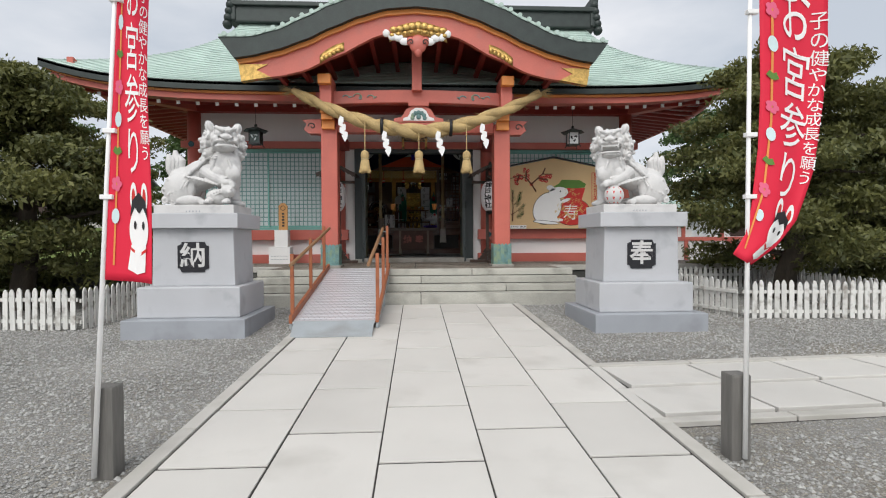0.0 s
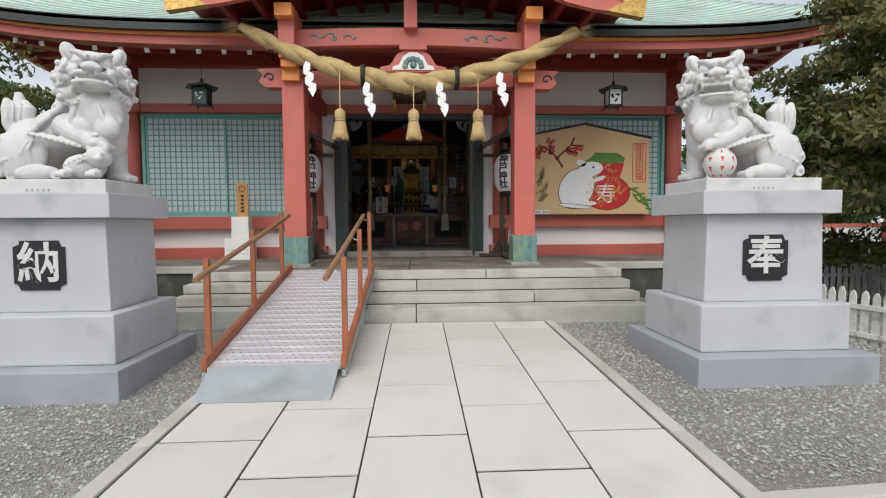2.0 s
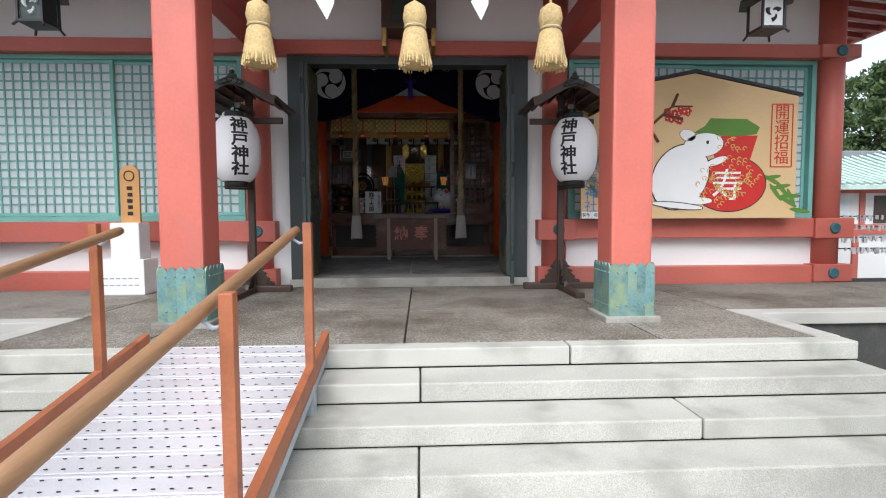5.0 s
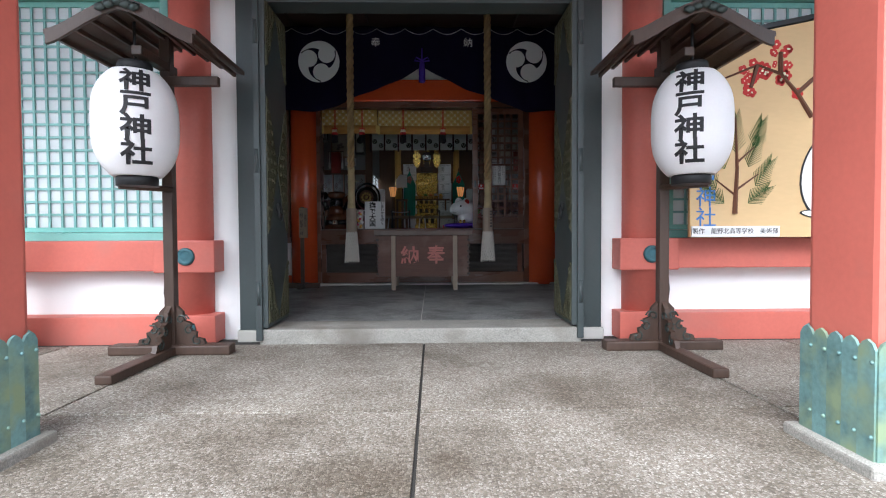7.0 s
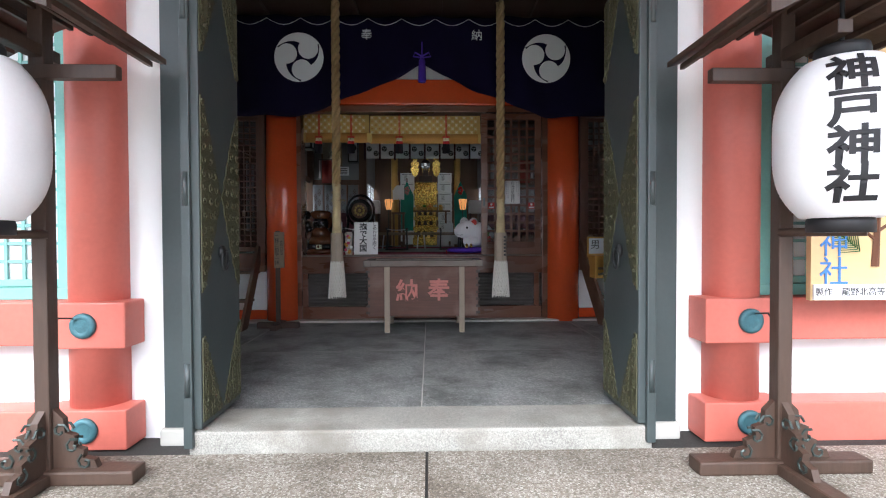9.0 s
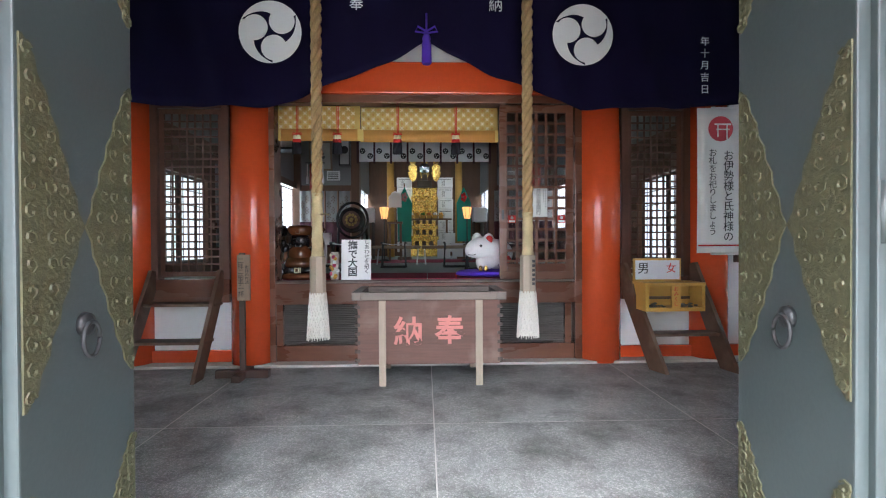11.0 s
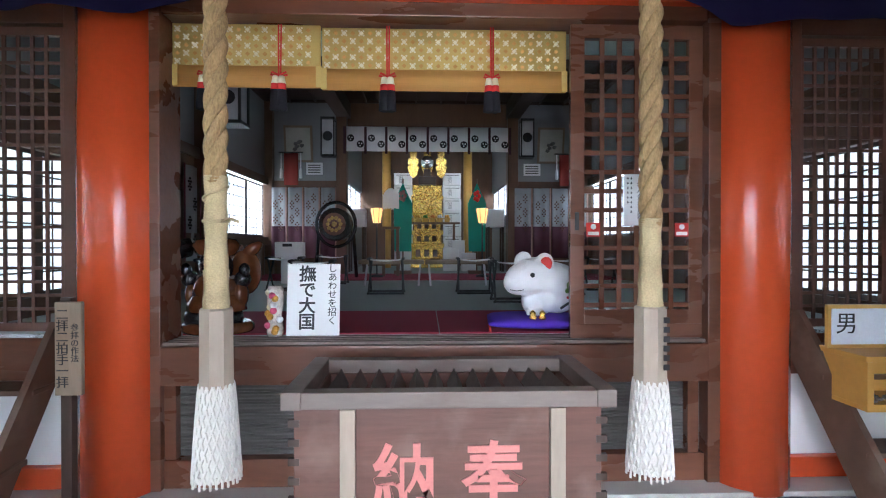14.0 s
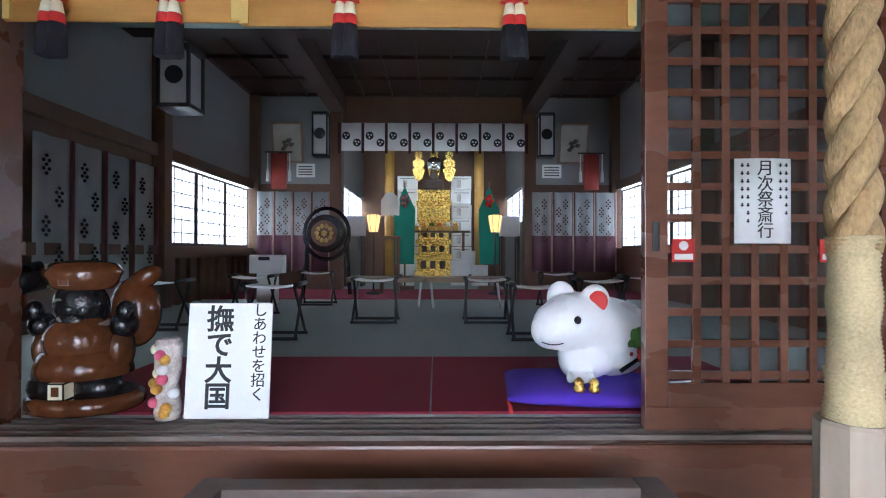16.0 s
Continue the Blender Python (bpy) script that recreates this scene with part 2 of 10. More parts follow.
# White plaster of the hall, its colour greyed so the room stays dim.
DIM_WALL = mat("dimmed_white_plaster", (0.25, 0.255, 0.25), 0.85, var=0.05, scale=1.2)
HALLWOOD = mat("hall_brown_wood", (0.13, 0.066, 0.035), 0.5, var=0.18, scale=3, fine=28, stretch=(1, 1, 0.2), bump=0.15)
CERAMIC = mat("white_glazed_ceramic", (0.83, 0.83, 0.83), 0.3, var=0.02, fine=60, bump=0.04)
CARVED = mat("polished_brown_carving", (0.105, 0.036, 0.013), 0.16, var=0.35, scale=6, fine=30, bump=0.15)
CARVED_DARK = mat("polished_black_carving", (0.012, 0.011, 0.012), 0.22, var=0.3, fine=60)
GREEN_CLOTH = mat("emerald_cloth", (0.02, 0.28, 0.20), 0.75, var=0.12, fine=200)
FOIL = mat("amber_trinkets", (0.72, 0.38, 0.06), 0.35, var=0.4, scale=30, fine=90, bump=0.6)
CLEAR_WRAP = mat("glossy_wrapping", (0.62, 0.55, 0.50), 0.15, var=0.4, scale=22, fine=80, bump=0.4)
YELLOWWOOD = mat("honey_coloured_wood", (0.56, 0.315, 0.07), 0.45, var=0.1, scale=4, fine=30, stretch=(0.25, 1, 1), bump=0.1)
SIGNWOOD = mat("old_sign_wood", (0.25, 0.185, 0.125), 0.7, var=0.18, scale=4, fine=30, stretch=(1, 1, 0.2), bump=0.3)
TABLET = mat("new_tablet_wood", (0.56, 0.29, 0.10), 0.6, var=0.1, scale=4, fine=30, stretch=(1, 1, 0.2), bump=0.15)
BARK = mat("tree_bark", (0.075, 0.06, 0.045), 0.9, var=0.3, scale=8, fine=40, stretch=(1, 1, 0.3), bump=1.0)
ROOFTILE = mat("grey_roof_tile", (0.19, 0.20, 0.21), 0.55, var=0.15, scale=2, fine=50, rnd=0.1)


def pebbled(name, tones, matrix, size, rough, bump, stain, stain_at, stain_scale, stain_amount=0.85):
    """Small stones of several tones set in a matrix, with dirt stains over them; size is one stone in metres."""
    m = bpy.data.materials.new(name)
    m.use_nodes = True
    n, l = m.node_tree.nodes, m.node_tree.links
    b = n["Principled BSDF"]
    b.inputs["Roughness"].default_value = rough
    tc, info = n.new("ShaderNodeTexCoord"), n.new("ShaderNodeObjectInfo")
    shift = n.new("ShaderNodeVectorMath")
    shift.operation = "MULTIPLY_ADD"
    comb = n.new("ShaderNodeCombineXYZ")
    for k in range(3):
        l.new(info.outputs["Random"], comb.inputs[k])
    l.new(comb.outputs[0], shift.inputs[0])
    shift.inputs[1].default_value = (37, 23, 11)
    l.new(tc.outputs["Object"], shift.inputs[2])
    cell, edge = n.new("ShaderNodeTexVoronoi"), n.new("ShaderNodeTexVoronoi")
    edge.feature = "DISTANCE_TO_EDGE"
    for v in (cell, edge):
        v.inputs["Scale"].default_value = 1.0 / size
        l.new(shift.outputs[0], v.inputs["Vector"])
    sep = n.new("ShaderNodeSeparateColor")
    l.new(cell.outputs["Color"], sep.inputs[0])
    ramp = n.new("ShaderNodeValToRGB")
    ramp.color_ramp.interpolation = "CONSTANT"
    while len(ramp.color_ramp.elements) < len(tones):
        ramp.color_ramp.elements.new(0.5)
    for k, tone in enumerate(tones):
        ramp.color_ramp.elements[k].position = k / len(tones)
        ramp.color_ramp.elements[k].color = (*tone, 1)
    l.new(sep.outputs[0], ramp.inputs[0])
    gap = n.new("ShaderNodeMapRange")
    gap.inputs[1].default_value, gap.inputs[2].default_value = 0.02, 0.16
    l.new(edge.outputs["Distance"], gap.inputs[0])
    mx = n.new("ShaderNodeMix")
    mx.data_type = "RGBA"
    l.new(gap.outputs[0], mx.inputs["Factor"])
    mx.inputs[6].default_value = (*matrix, 1)
    l.new(ramp.outputs[0], mx.inputs[7])
    big, veil = n.new("ShaderNodeTexNoise"), n.new("ShaderNodeValToRGB")
    big.inputs["Scale"].default_value, big.inputs["Detail"].default_value, big.inputs["Roughness"].default_value = stain_scale, 9, 0.62
    l.new(shift.outputs[0], big.inputs["Vector"])
    veil.color_ramp.elements[0].position, veil.color_ramp.elements[1].position = stain_at - 0.10, stain_at + 0.14
    veil.color_ramp.elements[1].color = (stain_amount, stain_amount, stain_amount, 1)
    l.new(big.outputs[0], veil.inputs[0])
    dirt = n.new("ShaderNodeMix")
    dirt.data_type = "RGBA"
    dirt.blend_type = "MULTIPLY"
    l.new(veil.outputs[0], dirt.inputs["Factor"])
    l.new(mx.outputs[2], dirt.inputs[6])
    dirt.inputs[7].default_value = (*stain, 1)
    l.new(dirt.outputs[2], b.inputs["Base Color"])
    bp = n.new("ShaderNodeBump")
    bp.inputs["Strength"].default_value, bp.inputs["Distance"].default_value = bump, size * 0.4
    l.new(gap.outputs[0], bp.inputs["Height"])
    l.new(bp.outputs[0], b.inputs["Normal"])
    return m


AGGREGATE = pebbled("washed_aggregate_floor", ((0.21, 0.18, 0.14), (0.37, 0.345, 0.30), (0.28, 0.25, 0.205), (0.46, 0.435, 0.39), (0.33, 0.30, 0.255), (0.15, 0.13, 0.10)), (0.19, 0.168, 0.138), 0.012, 0.8, 0.6, (0.30, 0.25, 0.19), 0.54, 0.8, 0.85)
AGG_IN = pebbled("dark_aggregate_floor", ((0.32, 0.335, 0.32), (0.41, 0.42, 0.41), (0.26, 0.27, 0.26), (0.48, 0.48, 0.47), (0.36, 0.37, 0.36)), (0.20, 0.205, 0.20), 0.014, 0.5, 0.6, (0.33, 0.34, 0.32), 0.53, 1.9, 0.95)
GRAVEL = pebbled("grey_gravel", ((0.23, 0.225, 0.21), (0.36, 0.36, 0.345), (0.28, 0.275, 0.26), (0.43, 0.43, 0.42), (0.32, 0.31, 0.285), (0.37, 0.345, 0.29)), (0.15, 0.145, 0.13), 0.017, 0.9, 0.7, (0.66, 0.55, 0.38), 0.60, 0.35, 0.7)


def translucent(name, color, amount=0.6):
    m = bpy.data.materials.new(name)
    m.use_nodes = True
    n, l = m.node_tree.nodes, m.node_tree.links
    b = n["Principled BSDF"]
    b.inputs["Base Color"].default_value = (*color, 1)
    b.inputs["Roughness"].default_value = 0.5
    t = n.new("ShaderNodeBsdfTranslucent")
    t.inputs[0].default_value = (*color, 1)
    mx = n.new("ShaderNodeMixShader")
    mx.inputs[0].default_value = amount
    l.new(b.outputs[0], mx.inputs[1])
    l.new(t.outputs[0], mx.inputs[2])
    l.new(mx.outputs[0], n["Material Output"].inputs[0])
    return m


SHOJI = translucent("translucent_paper_pane", (0.90, 0.93, 0.95), 0.72)
FROST = translucent("frosted_pane", (0.88, 0.93, 0.94), 0.40)
TEAL_PALE = mat("pale_teal_lattice", (0.20, 0.41, 0.39), 0.55, var=0.08, scale=3, fine=50, bump=0.1, rnd=0.06)


def glass(name):
    m = bpy.data.materials.new(name)
    m.use_nodes = True
    n, l = m.node_tree.nodes, m.node_tree.links
    t, g = n.new("ShaderNodeBsdfTransparent"), n.new("ShaderNodeBsdfGlossy")
    g.inputs["Roughness"].default_value = 0.03
    fr = n.new("ShaderNodeFresnel")
    fr.inputs[0].default_value = 1.45
    mx = n.new("ShaderNodeMixShader")
    l.new(fr.outputs[0], mx.inputs[0])
    l.new(t.outputs[0], mx.inputs[1])
    l.new(g.outputs[0], mx.inputs[2])
    l.new(mx.outputs[0], n["Material Output"].inputs[0])
    return m


GLASS = glass("clear_glass")


def glow(name, color, strength):
    m = bpy.data.materials.new(name)
    m.use_nodes = True
    b = m.node_tree.nodes["Principled BSDF"]
    b.inputs["Base Color"].default_value = (*color, 1)
    b.inputs["Emission Color"].default_value = (*color, 1)
    b.inputs["Emission Strength"].default_value = strength
    return m


LAMPGLOW = glow("warm_lamp_paper", (1.0, 0.42, 0.13), 0.10)


def leaf_mat(name, dark, light):
    m = bpy.data.materials.new(name)
    m.use_nodes = True
    n, l = m.node_tree.nodes, m.node_tree.links
    b = n["Principled BSDF"]
    b.inputs["Roughness"].default_value = 0.6
    geo = n.new("ShaderNodeNewGeometry")
    tc, ns = n.new("ShaderNodeTexCoord"), n.new("ShaderNodeTexNoise")
    ns.inputs["Scale"].default_value = 0.9
    l.new(tc.outputs["Object"], ns.inputs["Vector"])
    add = n.new("ShaderNodeMath")
    add.operation = "MULTIPLY_ADD"
    l.new(geo.outputs["Random Per Island"], add.inputs[0])
    add.inputs[1].default_value = 0.6
    sub = n.new("ShaderNodeMath")
    sub.operation = "SUBTRACT"
    l.new(ns.outputs[0], sub.inputs[0])
    sub.inputs[1].default_value = 0.3
    l.new(sub.outputs[0], add.inputs[2])
    mx = n.new("ShaderNodeMix")
    mx.data_type = "RGBA"
    l.new(add.outputs[0], mx.inputs["Factor"])
    mx.inputs[6].default_value, mx.inputs[7].default_value = (*dark, 1), (*light, 1)
    l.new(mx.outputs[2], b.inputs["Base Color"])
    t = n.new("ShaderNodeBsdfTranslucent")
    l.new(mx.outputs[2], t.inputs[0])
    ms = n.new("ShaderNodeMixShader")
    ms.inputs[0].default_value = 0.25
    l.new(b.outputs[0], ms.inputs[1])
    l.new(t.outputs[0], ms.inputs[2])
    l.new(ms.outputs[0], n["Material Output"].inputs[0])
    return m


LEAF = leaf_mat("evergreen_leaves", (0.045, 0.06, 0.018), (0.20, 0.20, 0.06))
LEAF_FAR = leaf_mat("bright_far_leaves", (0.035, 0.07, 0.025), (0.11, 0.17, 0.05))


# ---- building blocks ----
def box(bm, x0, x1, y0, y1, z0, z1, bev=0.0, m=None):
    vs = [bm.verts.new((x, y, z)) for x in (x0, x1) for y in (y0, y1) for z in (z0, z1)]
    fs = [bm.faces.new([vs[k] for k in q]) for q in ((0, 1, 3, 2), (4, 6, 7, 5), (0, 4, 5, 1), (2, 3, 7, 6), (0, 2, 6, 4), (1, 5, 7, 3))]
    if m is not None:
        for v in vs:
            v.co = m @ v.co
    if bev:
        es = list({e for q in fs for e in q.edges})
        bmesh.ops.bevel(bm, geom=es, offset=bev, segments=2, affect="EDGES", profile=0.6)
    return bm


def tube(bm, pts, radii, seg=12, caps=True, twist=0.0):
    """A tube along points, with one radius or a radius for each."""
    pts = [Vector(p) for p in pts]
    if not hasattr(radii, "__len__"):
        radii = [radii] * len(pts)
    rings, side = [], None
    for k, p in enumerate(pts):
        d = (pts[min(k + 1, len(pts) - 1)] - pts[max(k - 1, 0)]).normalized()
        if side is None:
            side = d.orthogonal().normalized()
        side = (side - d * side.dot(d)).normalized()
        up = d.cross(side)
        rings.append([bm.verts.new(p + radii[k] * (math.cos(a) * side + math.sin(a) * up)) for a in (2 * math.pi * j / seg + twist * k for j in range(seg))])
    for a, b in zip(rings, rings[1:]):
        for j in range(seg):
            f = bm.faces.new((a[j], a[(j + 1) % seg], b[(j + 1) % seg], b[j]))
            f.smooth = seg > 6
    if caps:
        bm.faces.new(rings[0][::-1])
        bm.faces.new(rings[-1])
    return bm


def lathe(bm, prof, at=(0, 0, 0), seg=24, sx=1.0, sy=1.0):
    """Turns (radius, height) pairs round a vertical axis."""
    at = Vector(at)
    rings = [[bm.verts.new(at + Vector((sx * r * math.cos(2 * math.pi * j / seg), sy * r * math.sin(2 * math.pi * j / seg), z))) for j in range(seg)] for r, z in prof]
    for a, b in zip(rings, rings[1:]):
        for j in range(seg):
            bm.faces.new((a[j], a[(j + 1) % seg], b[(j + 1) % seg], b[j])).smooth = True
    bm.faces.new(rings[0][::-1])
    bm.faces.new(rings[-1])
    return bm


def ball(bm, c, r, sub=2, m=None):
    """An ellipsoid; r is one radius or three."""
    r = (r, r, r) if not hasattr(r, "__len__") else r
    t = Matrix.Translation(c) @ (m or Matrix()) @ Matrix.Diagonal((*r, 1))
    made = bmesh.ops.create_icosphere(bm, subdivisions=sub, radius=1, matrix=t)
    for v in made["verts"]:
        for f in v.link_faces:
            f.smooth = True
    return bm


def sheet(bm, fn, nu, nv, thick=0.0, smooth=True):
    """A surface fn(u, v) -> point on a grid; with thick, a closed slab that hangs below it."""
    g = [[bm.verts.new(fn(i / nu, j / nv)) for j in range(nv + 1)] for i in range(nu + 1)]
    for i in range(nu):
        for j in range(nv):
            bm.faces.new((g[i][j], g[i + 1][j], g[i + 1][j + 1], g[i][j + 1])).smooth = smooth
    if thick:
        d = Vector((0, 0, -thick)) if not hasattr(thick, "__len__") else Vector(thick)
        h = [[bm.verts.new(v.co + d) for v in row] for row in g]
        for i in range(nu):
            for j in range(nv):
                bm.faces.new((h[i][j], h[i][j + 1], h[i + 1][j + 1], h[i + 1][j])).smooth = smooth
        for i in range(nu):
            bm.faces.new((g[i][0], h[i][0], h[i + 1][0], g[i + 1][0]))
            bm.faces.new((g[i][nv], g[i + 1][nv], h[i + 1][nv], h[i][nv]))
        for j in range(nv):
            bm.faces.new((g[0][j], g[0][j + 1], h[0][j + 1], h[0][j]))
            bm.faces.new((g[nu][j], h[nu][j], h[nu][j + 1], g[nu][j + 1]))
    return bm


def prism(bm, outline, y0, y1, m=None):
    """An outline of (x, z) points, drawn out from y0 to y1."""
    a = [bm.verts.new((x, y0, z)) for x, z in outline]
    b = [bm.verts.new((x, y1, z)) for x, z in outline]
    bm.faces.new(a)
    bm.faces.new(b[::-1])
    for k in range(len(a)):
        bm.faces.new((a[k - 1], b[k - 1], b[k], a[k]))
    if m is not None:
        for v in a + b:
            v.co = m @ v.co
    return bm


def disc(bm, x, z, r, y0, y1, seg=28, sz=None):
    return prism(bm, [(x + r * math.cos(2 * math.pi * k / seg), z + (sz or r) * math.sin(2 * math.pi * k / seg)) for k in range(seg)], y0, y1)


def mesh_of(bm, name, material):
    bmesh.ops.recalc_face_normals(bm, faces=bm.faces)
    me = bpy.data.meshes.new(name)
    bm.to_mesh(me)
    bm.free()
    me.materials.append(material)
    return me


def root_of(ob):
    while ob.parent:
        ob = ob.parent
    return ob


def part(name, bm, material, parent, label=""):
    """Links a bmesh, given in the world's coordinates, as one mesh under a thing or a part."""
    bm.transform(Matrix.Translation(-root_of(parent).location))
    ob = new(name, mesh_of(bm, name, material))
    ob.parent = parent
    return tagged(ob, label)


def thing(name, at, label, category, group="", kind=""):
    ob = new(name)
    ob.empty_display_size = 0.1
    ob.location = at
    return tagged(ob, label, category, group, kind)


def solid(name, bm, material, label="", category="", group="", kind="", at=None):
    """A thing of one mesh, with its origin at its base."""
    if at is None:
        cs = [v.co for v in bm.verts]
        at = Vector(((min(c.x for c in cs) + max(c.x for c in cs)) / 2, (min(c.y for c in cs) + max(c.y for c in cs)) / 2, min(c.z for c in cs)))
    bm.transform(Matrix.Translation(-Vector(at)))
    ob = new(name, mesh_of(bm, name, material))
    ob.location = at
    return tagged(ob, label, category, group, kind)


def B():
    return bmesh.new()


def piece(name, me, parent, loc, rot=0.0, scale=None):
    """One piece of many on a shared mesh; loc in the world's coordinates."""
    ob = new(name, me)
    ob.parent = parent
    ob.location = Vector(loc) - root_of(parent).location
    ob.rotation_euler = (0, 0, rot)
    if scale:
        ob.scale = scale
    return ob


def letters(text, size, depth=0.004, space=0.95, bold=0.0):
    """Characters set one below another (or as given with line breaks), as a bmesh in the x-z plane that faces -y, centred."""
    c = bpy.data.curves.new("letters", "FONT")
    c.body, c.size, c.align_x, c.align_y, c.space_line, c.extrude = text, size, "CENTER", "CENTER", space, depth / 2
    c.resolution_u = 3
    c.offset = bold * size
    ob = bpy.data.objects.new("letters", c)
    scene.collection.objects.link(ob)
    me = bpy.data.meshes.new_from_object(ob.evaluated_get(bpy.context.evaluated_depsgraph_get()))
    bm = bmesh.new()
    bm.from_mesh(me)
    bpy.data.objects.remove(ob)
    bpy.data.curves.remove(c)
    bpy.data.meshes.remove(me)
    bm.transform(Matrix.Rotation(radians(90), 4, "X"))
    return bm


def down(text):
    return "\n".join(text)


def written(name, text, size, x, y, z, material, parent, depth=0.006, space=0.95, thin=1.0, bold=0.0):
    bm = letters(text, size, depth, space, bold)
    bm.transform(Matrix.Translation((x, y, z)) @ Matrix.Diagonal((thin, 1, 1, 1)))
    return part(name, bm, material, parent)


def ground_z(y):
    """The forecourt rises gently towards the steps."""
    return -0.033 * max(0.0, min(14.0, 10.6 - y))


CX = 0.35
FLOOR_Z, IN_Z, HALL_Z = 0.67, 0.775, 1.83

# ---- ground ----
bm = B()
xs = [-400, -120, -60, -40] + [-24 + 0.8 * k for k in range(61)] + [40, 60, 120, 400]
ys = [-300, -80, -30, -12] + [-8 + 0.8 * k for k in range(56)] + [45, 60, 100, 400]
g = [[bm.verts.new((x, y, ground_z(y) - 0.035 + 0.012 * noise.noise(Vector((x, y, 0))))) for y in ys] for x in xs]
for i in range(len(xs) - 1):
    for j in range(len(ys) - 1):
        bm.faces.new((g[i][j], g[i + 1][j], g[i + 1][j + 1], g[i][j + 1])).smooth = True
solid("ground", bm, GRAVEL, "grey gravel forecourt with sparse brown patches", "ground", kind="structure", at=(0, 0, 0))

rg = np.random.default_rng(4)
n = 100000
px, py = rg.uniform(-6.5, 8.5, n), -0.5 + 12.2 * rg.uniform(0, 1, n) ** 0.8
keep = ((px < -1.62) | (px > 2.48)) & ~((px > 2.4) & (py > 4.1) & (py < 6.3)) & ~((px > -4.3) & (px < 5.1) & (py > 10.6))
px, py = px[keep], py[keep]
size = rg.uniform(0.008, 0.022, len(px))
octa = np.array([(1, 0, 0), (0, 1, 0), (-1, 0, 0), (0, -1, 0), (0, 0, 0.7), (0, 0, -0.7)], float)
faces = np.array([(0, 1, 4), (1, 2, 4), (2, 3, 4), (3, 0, 4), (1, 0, 5), (2, 1, 5), (3, 2, 5), (0, 3, 5)])
jit = octa[None] * rg.uniform(0.6, 1.3, (len(px), 6, 1))
turn = rg.uniform(0, 6.28, len(px))
ca, sa = np.cos(turn)[:, None], np.sin(turn)[:, None]
vx = (jit[..., 0] * ca - jit[..., 1] * sa) * size[:, None] + px[:, None]
vy = (jit[..., 0] * sa + jit[..., 1] * ca) * size[:, None] + py[:, None]
vz = jit[..., 2] * size[:, None] + (-0.033 * np.clip(10.6 - py, 0, 14) - 0.031)[:, None]
me = bpy.data.meshes.new("gravel_stones")
me.from_pydata(np.stack([vx, vy, vz], -1).reshape(-1, 3).tolist(), [], (faces[None] + 6 * np.arange(len(px))[:, None, None]).reshape(-1, 3).tolist())
me.materials.append(PEBBLE)
tagged(new("gravel", me), "loose grey gravel stones on the forecourt", "gravel", kind="stuff")

bm = B()
sheet(bm, lambda u, v: (-40 + 31.5 * u, 13.4 + 26 * v, 0.02 + 2.0 * min(1.0, max(0.0, (26 * v - 3.0) / 9.0)) ** 1.3), 8, 30)
solid("lawn", bm, GRASS, "short green lawn beside the hall", "grass", kind="structure")

# ---- steps and platform ----
bm = B()
box(bm, -9.5, 11.5, 12.98, 15.95, -0.1, 0.545)
base = solid("platform_base", bm, CONCRETE_DARK, "dark patchy concrete base of the platform", "platform", kind="structure")
box_floor = B()
box(box_floor, -3.22, 3.9, 11.8, 13.0, 0.0, FLOOR_Z - 0.02)
box(box_floor, -9.45, 11.45, 13.0, 15.9, 0.4, FLOOR_Z - 0.02)
platform = solid("platform_floor", box_floor, JOINT, "washed aggregate platform floor with joints", "floor", kind="structure")
for x0, x1 in ((-9.5, -5.6), (-5.58, -3.05), (3.72, 6.3), (6.32, 11.5)):
    bm = B()
    box(bm, x0, x1, 12.93, 13.16, 0.545, FLOOR_Z + 0.004, 0.012)
    part("edge_stone", bm, KERB, platform, "pale edging stone")
for x0, x1 in ((-3.27, -3.06), (3.73, 3.94)):
    bm = B()
    box(bm, x0, x1, 11.905, 12.925, 0.5, FLOOR_Z + 0.004, 0.012)
    part("edge_stone", bm, KERB, platform, "pale edging stone")


def floor_panel(x0, x1, y0, y1, z, material, parent, gap=0.004):
    bm = B()
    box(bm, -(x1 - x0) / 2 + gap, (x1 - x0) / 2 - gap, -(y1 - y0) / 2 + gap, (y1 - y0) / 2 - gap, -0.05, 0, 0.004)
    piece("panel", mesh_of(bm, "panel", material), parent, ((x0 + x1) / 2, (y0 + y1) / 2, z))


for x0, x1, y0, y1 in ((-9.4, -6.2, 13.16, 15.3), (-6.2, -3.05, 13.16, 15.3), (-3.05, -1.87, 11.9, 13.45), (-3.05, -1.87, 13.45, 15.3), (-1.87, 0.285, 11.9, 13.45), (-1.87, 0.285, 13.45, 15.3), (0.285, 2.40, 11.9, 13.45), (0.285, 2.40, 13.45, 15.3), (2.40, 3.72, 11.9, 13.45), (2.40, 3.72, 13.45, 15.3), (3.72, 6.9, 13.16, 15.3), (6.9, 11.4, 13.16, 15.3)):
    floor_panel(x0, x1, y0, y1, FLOOR_Z, AGGREGATE, platform, 0.009)

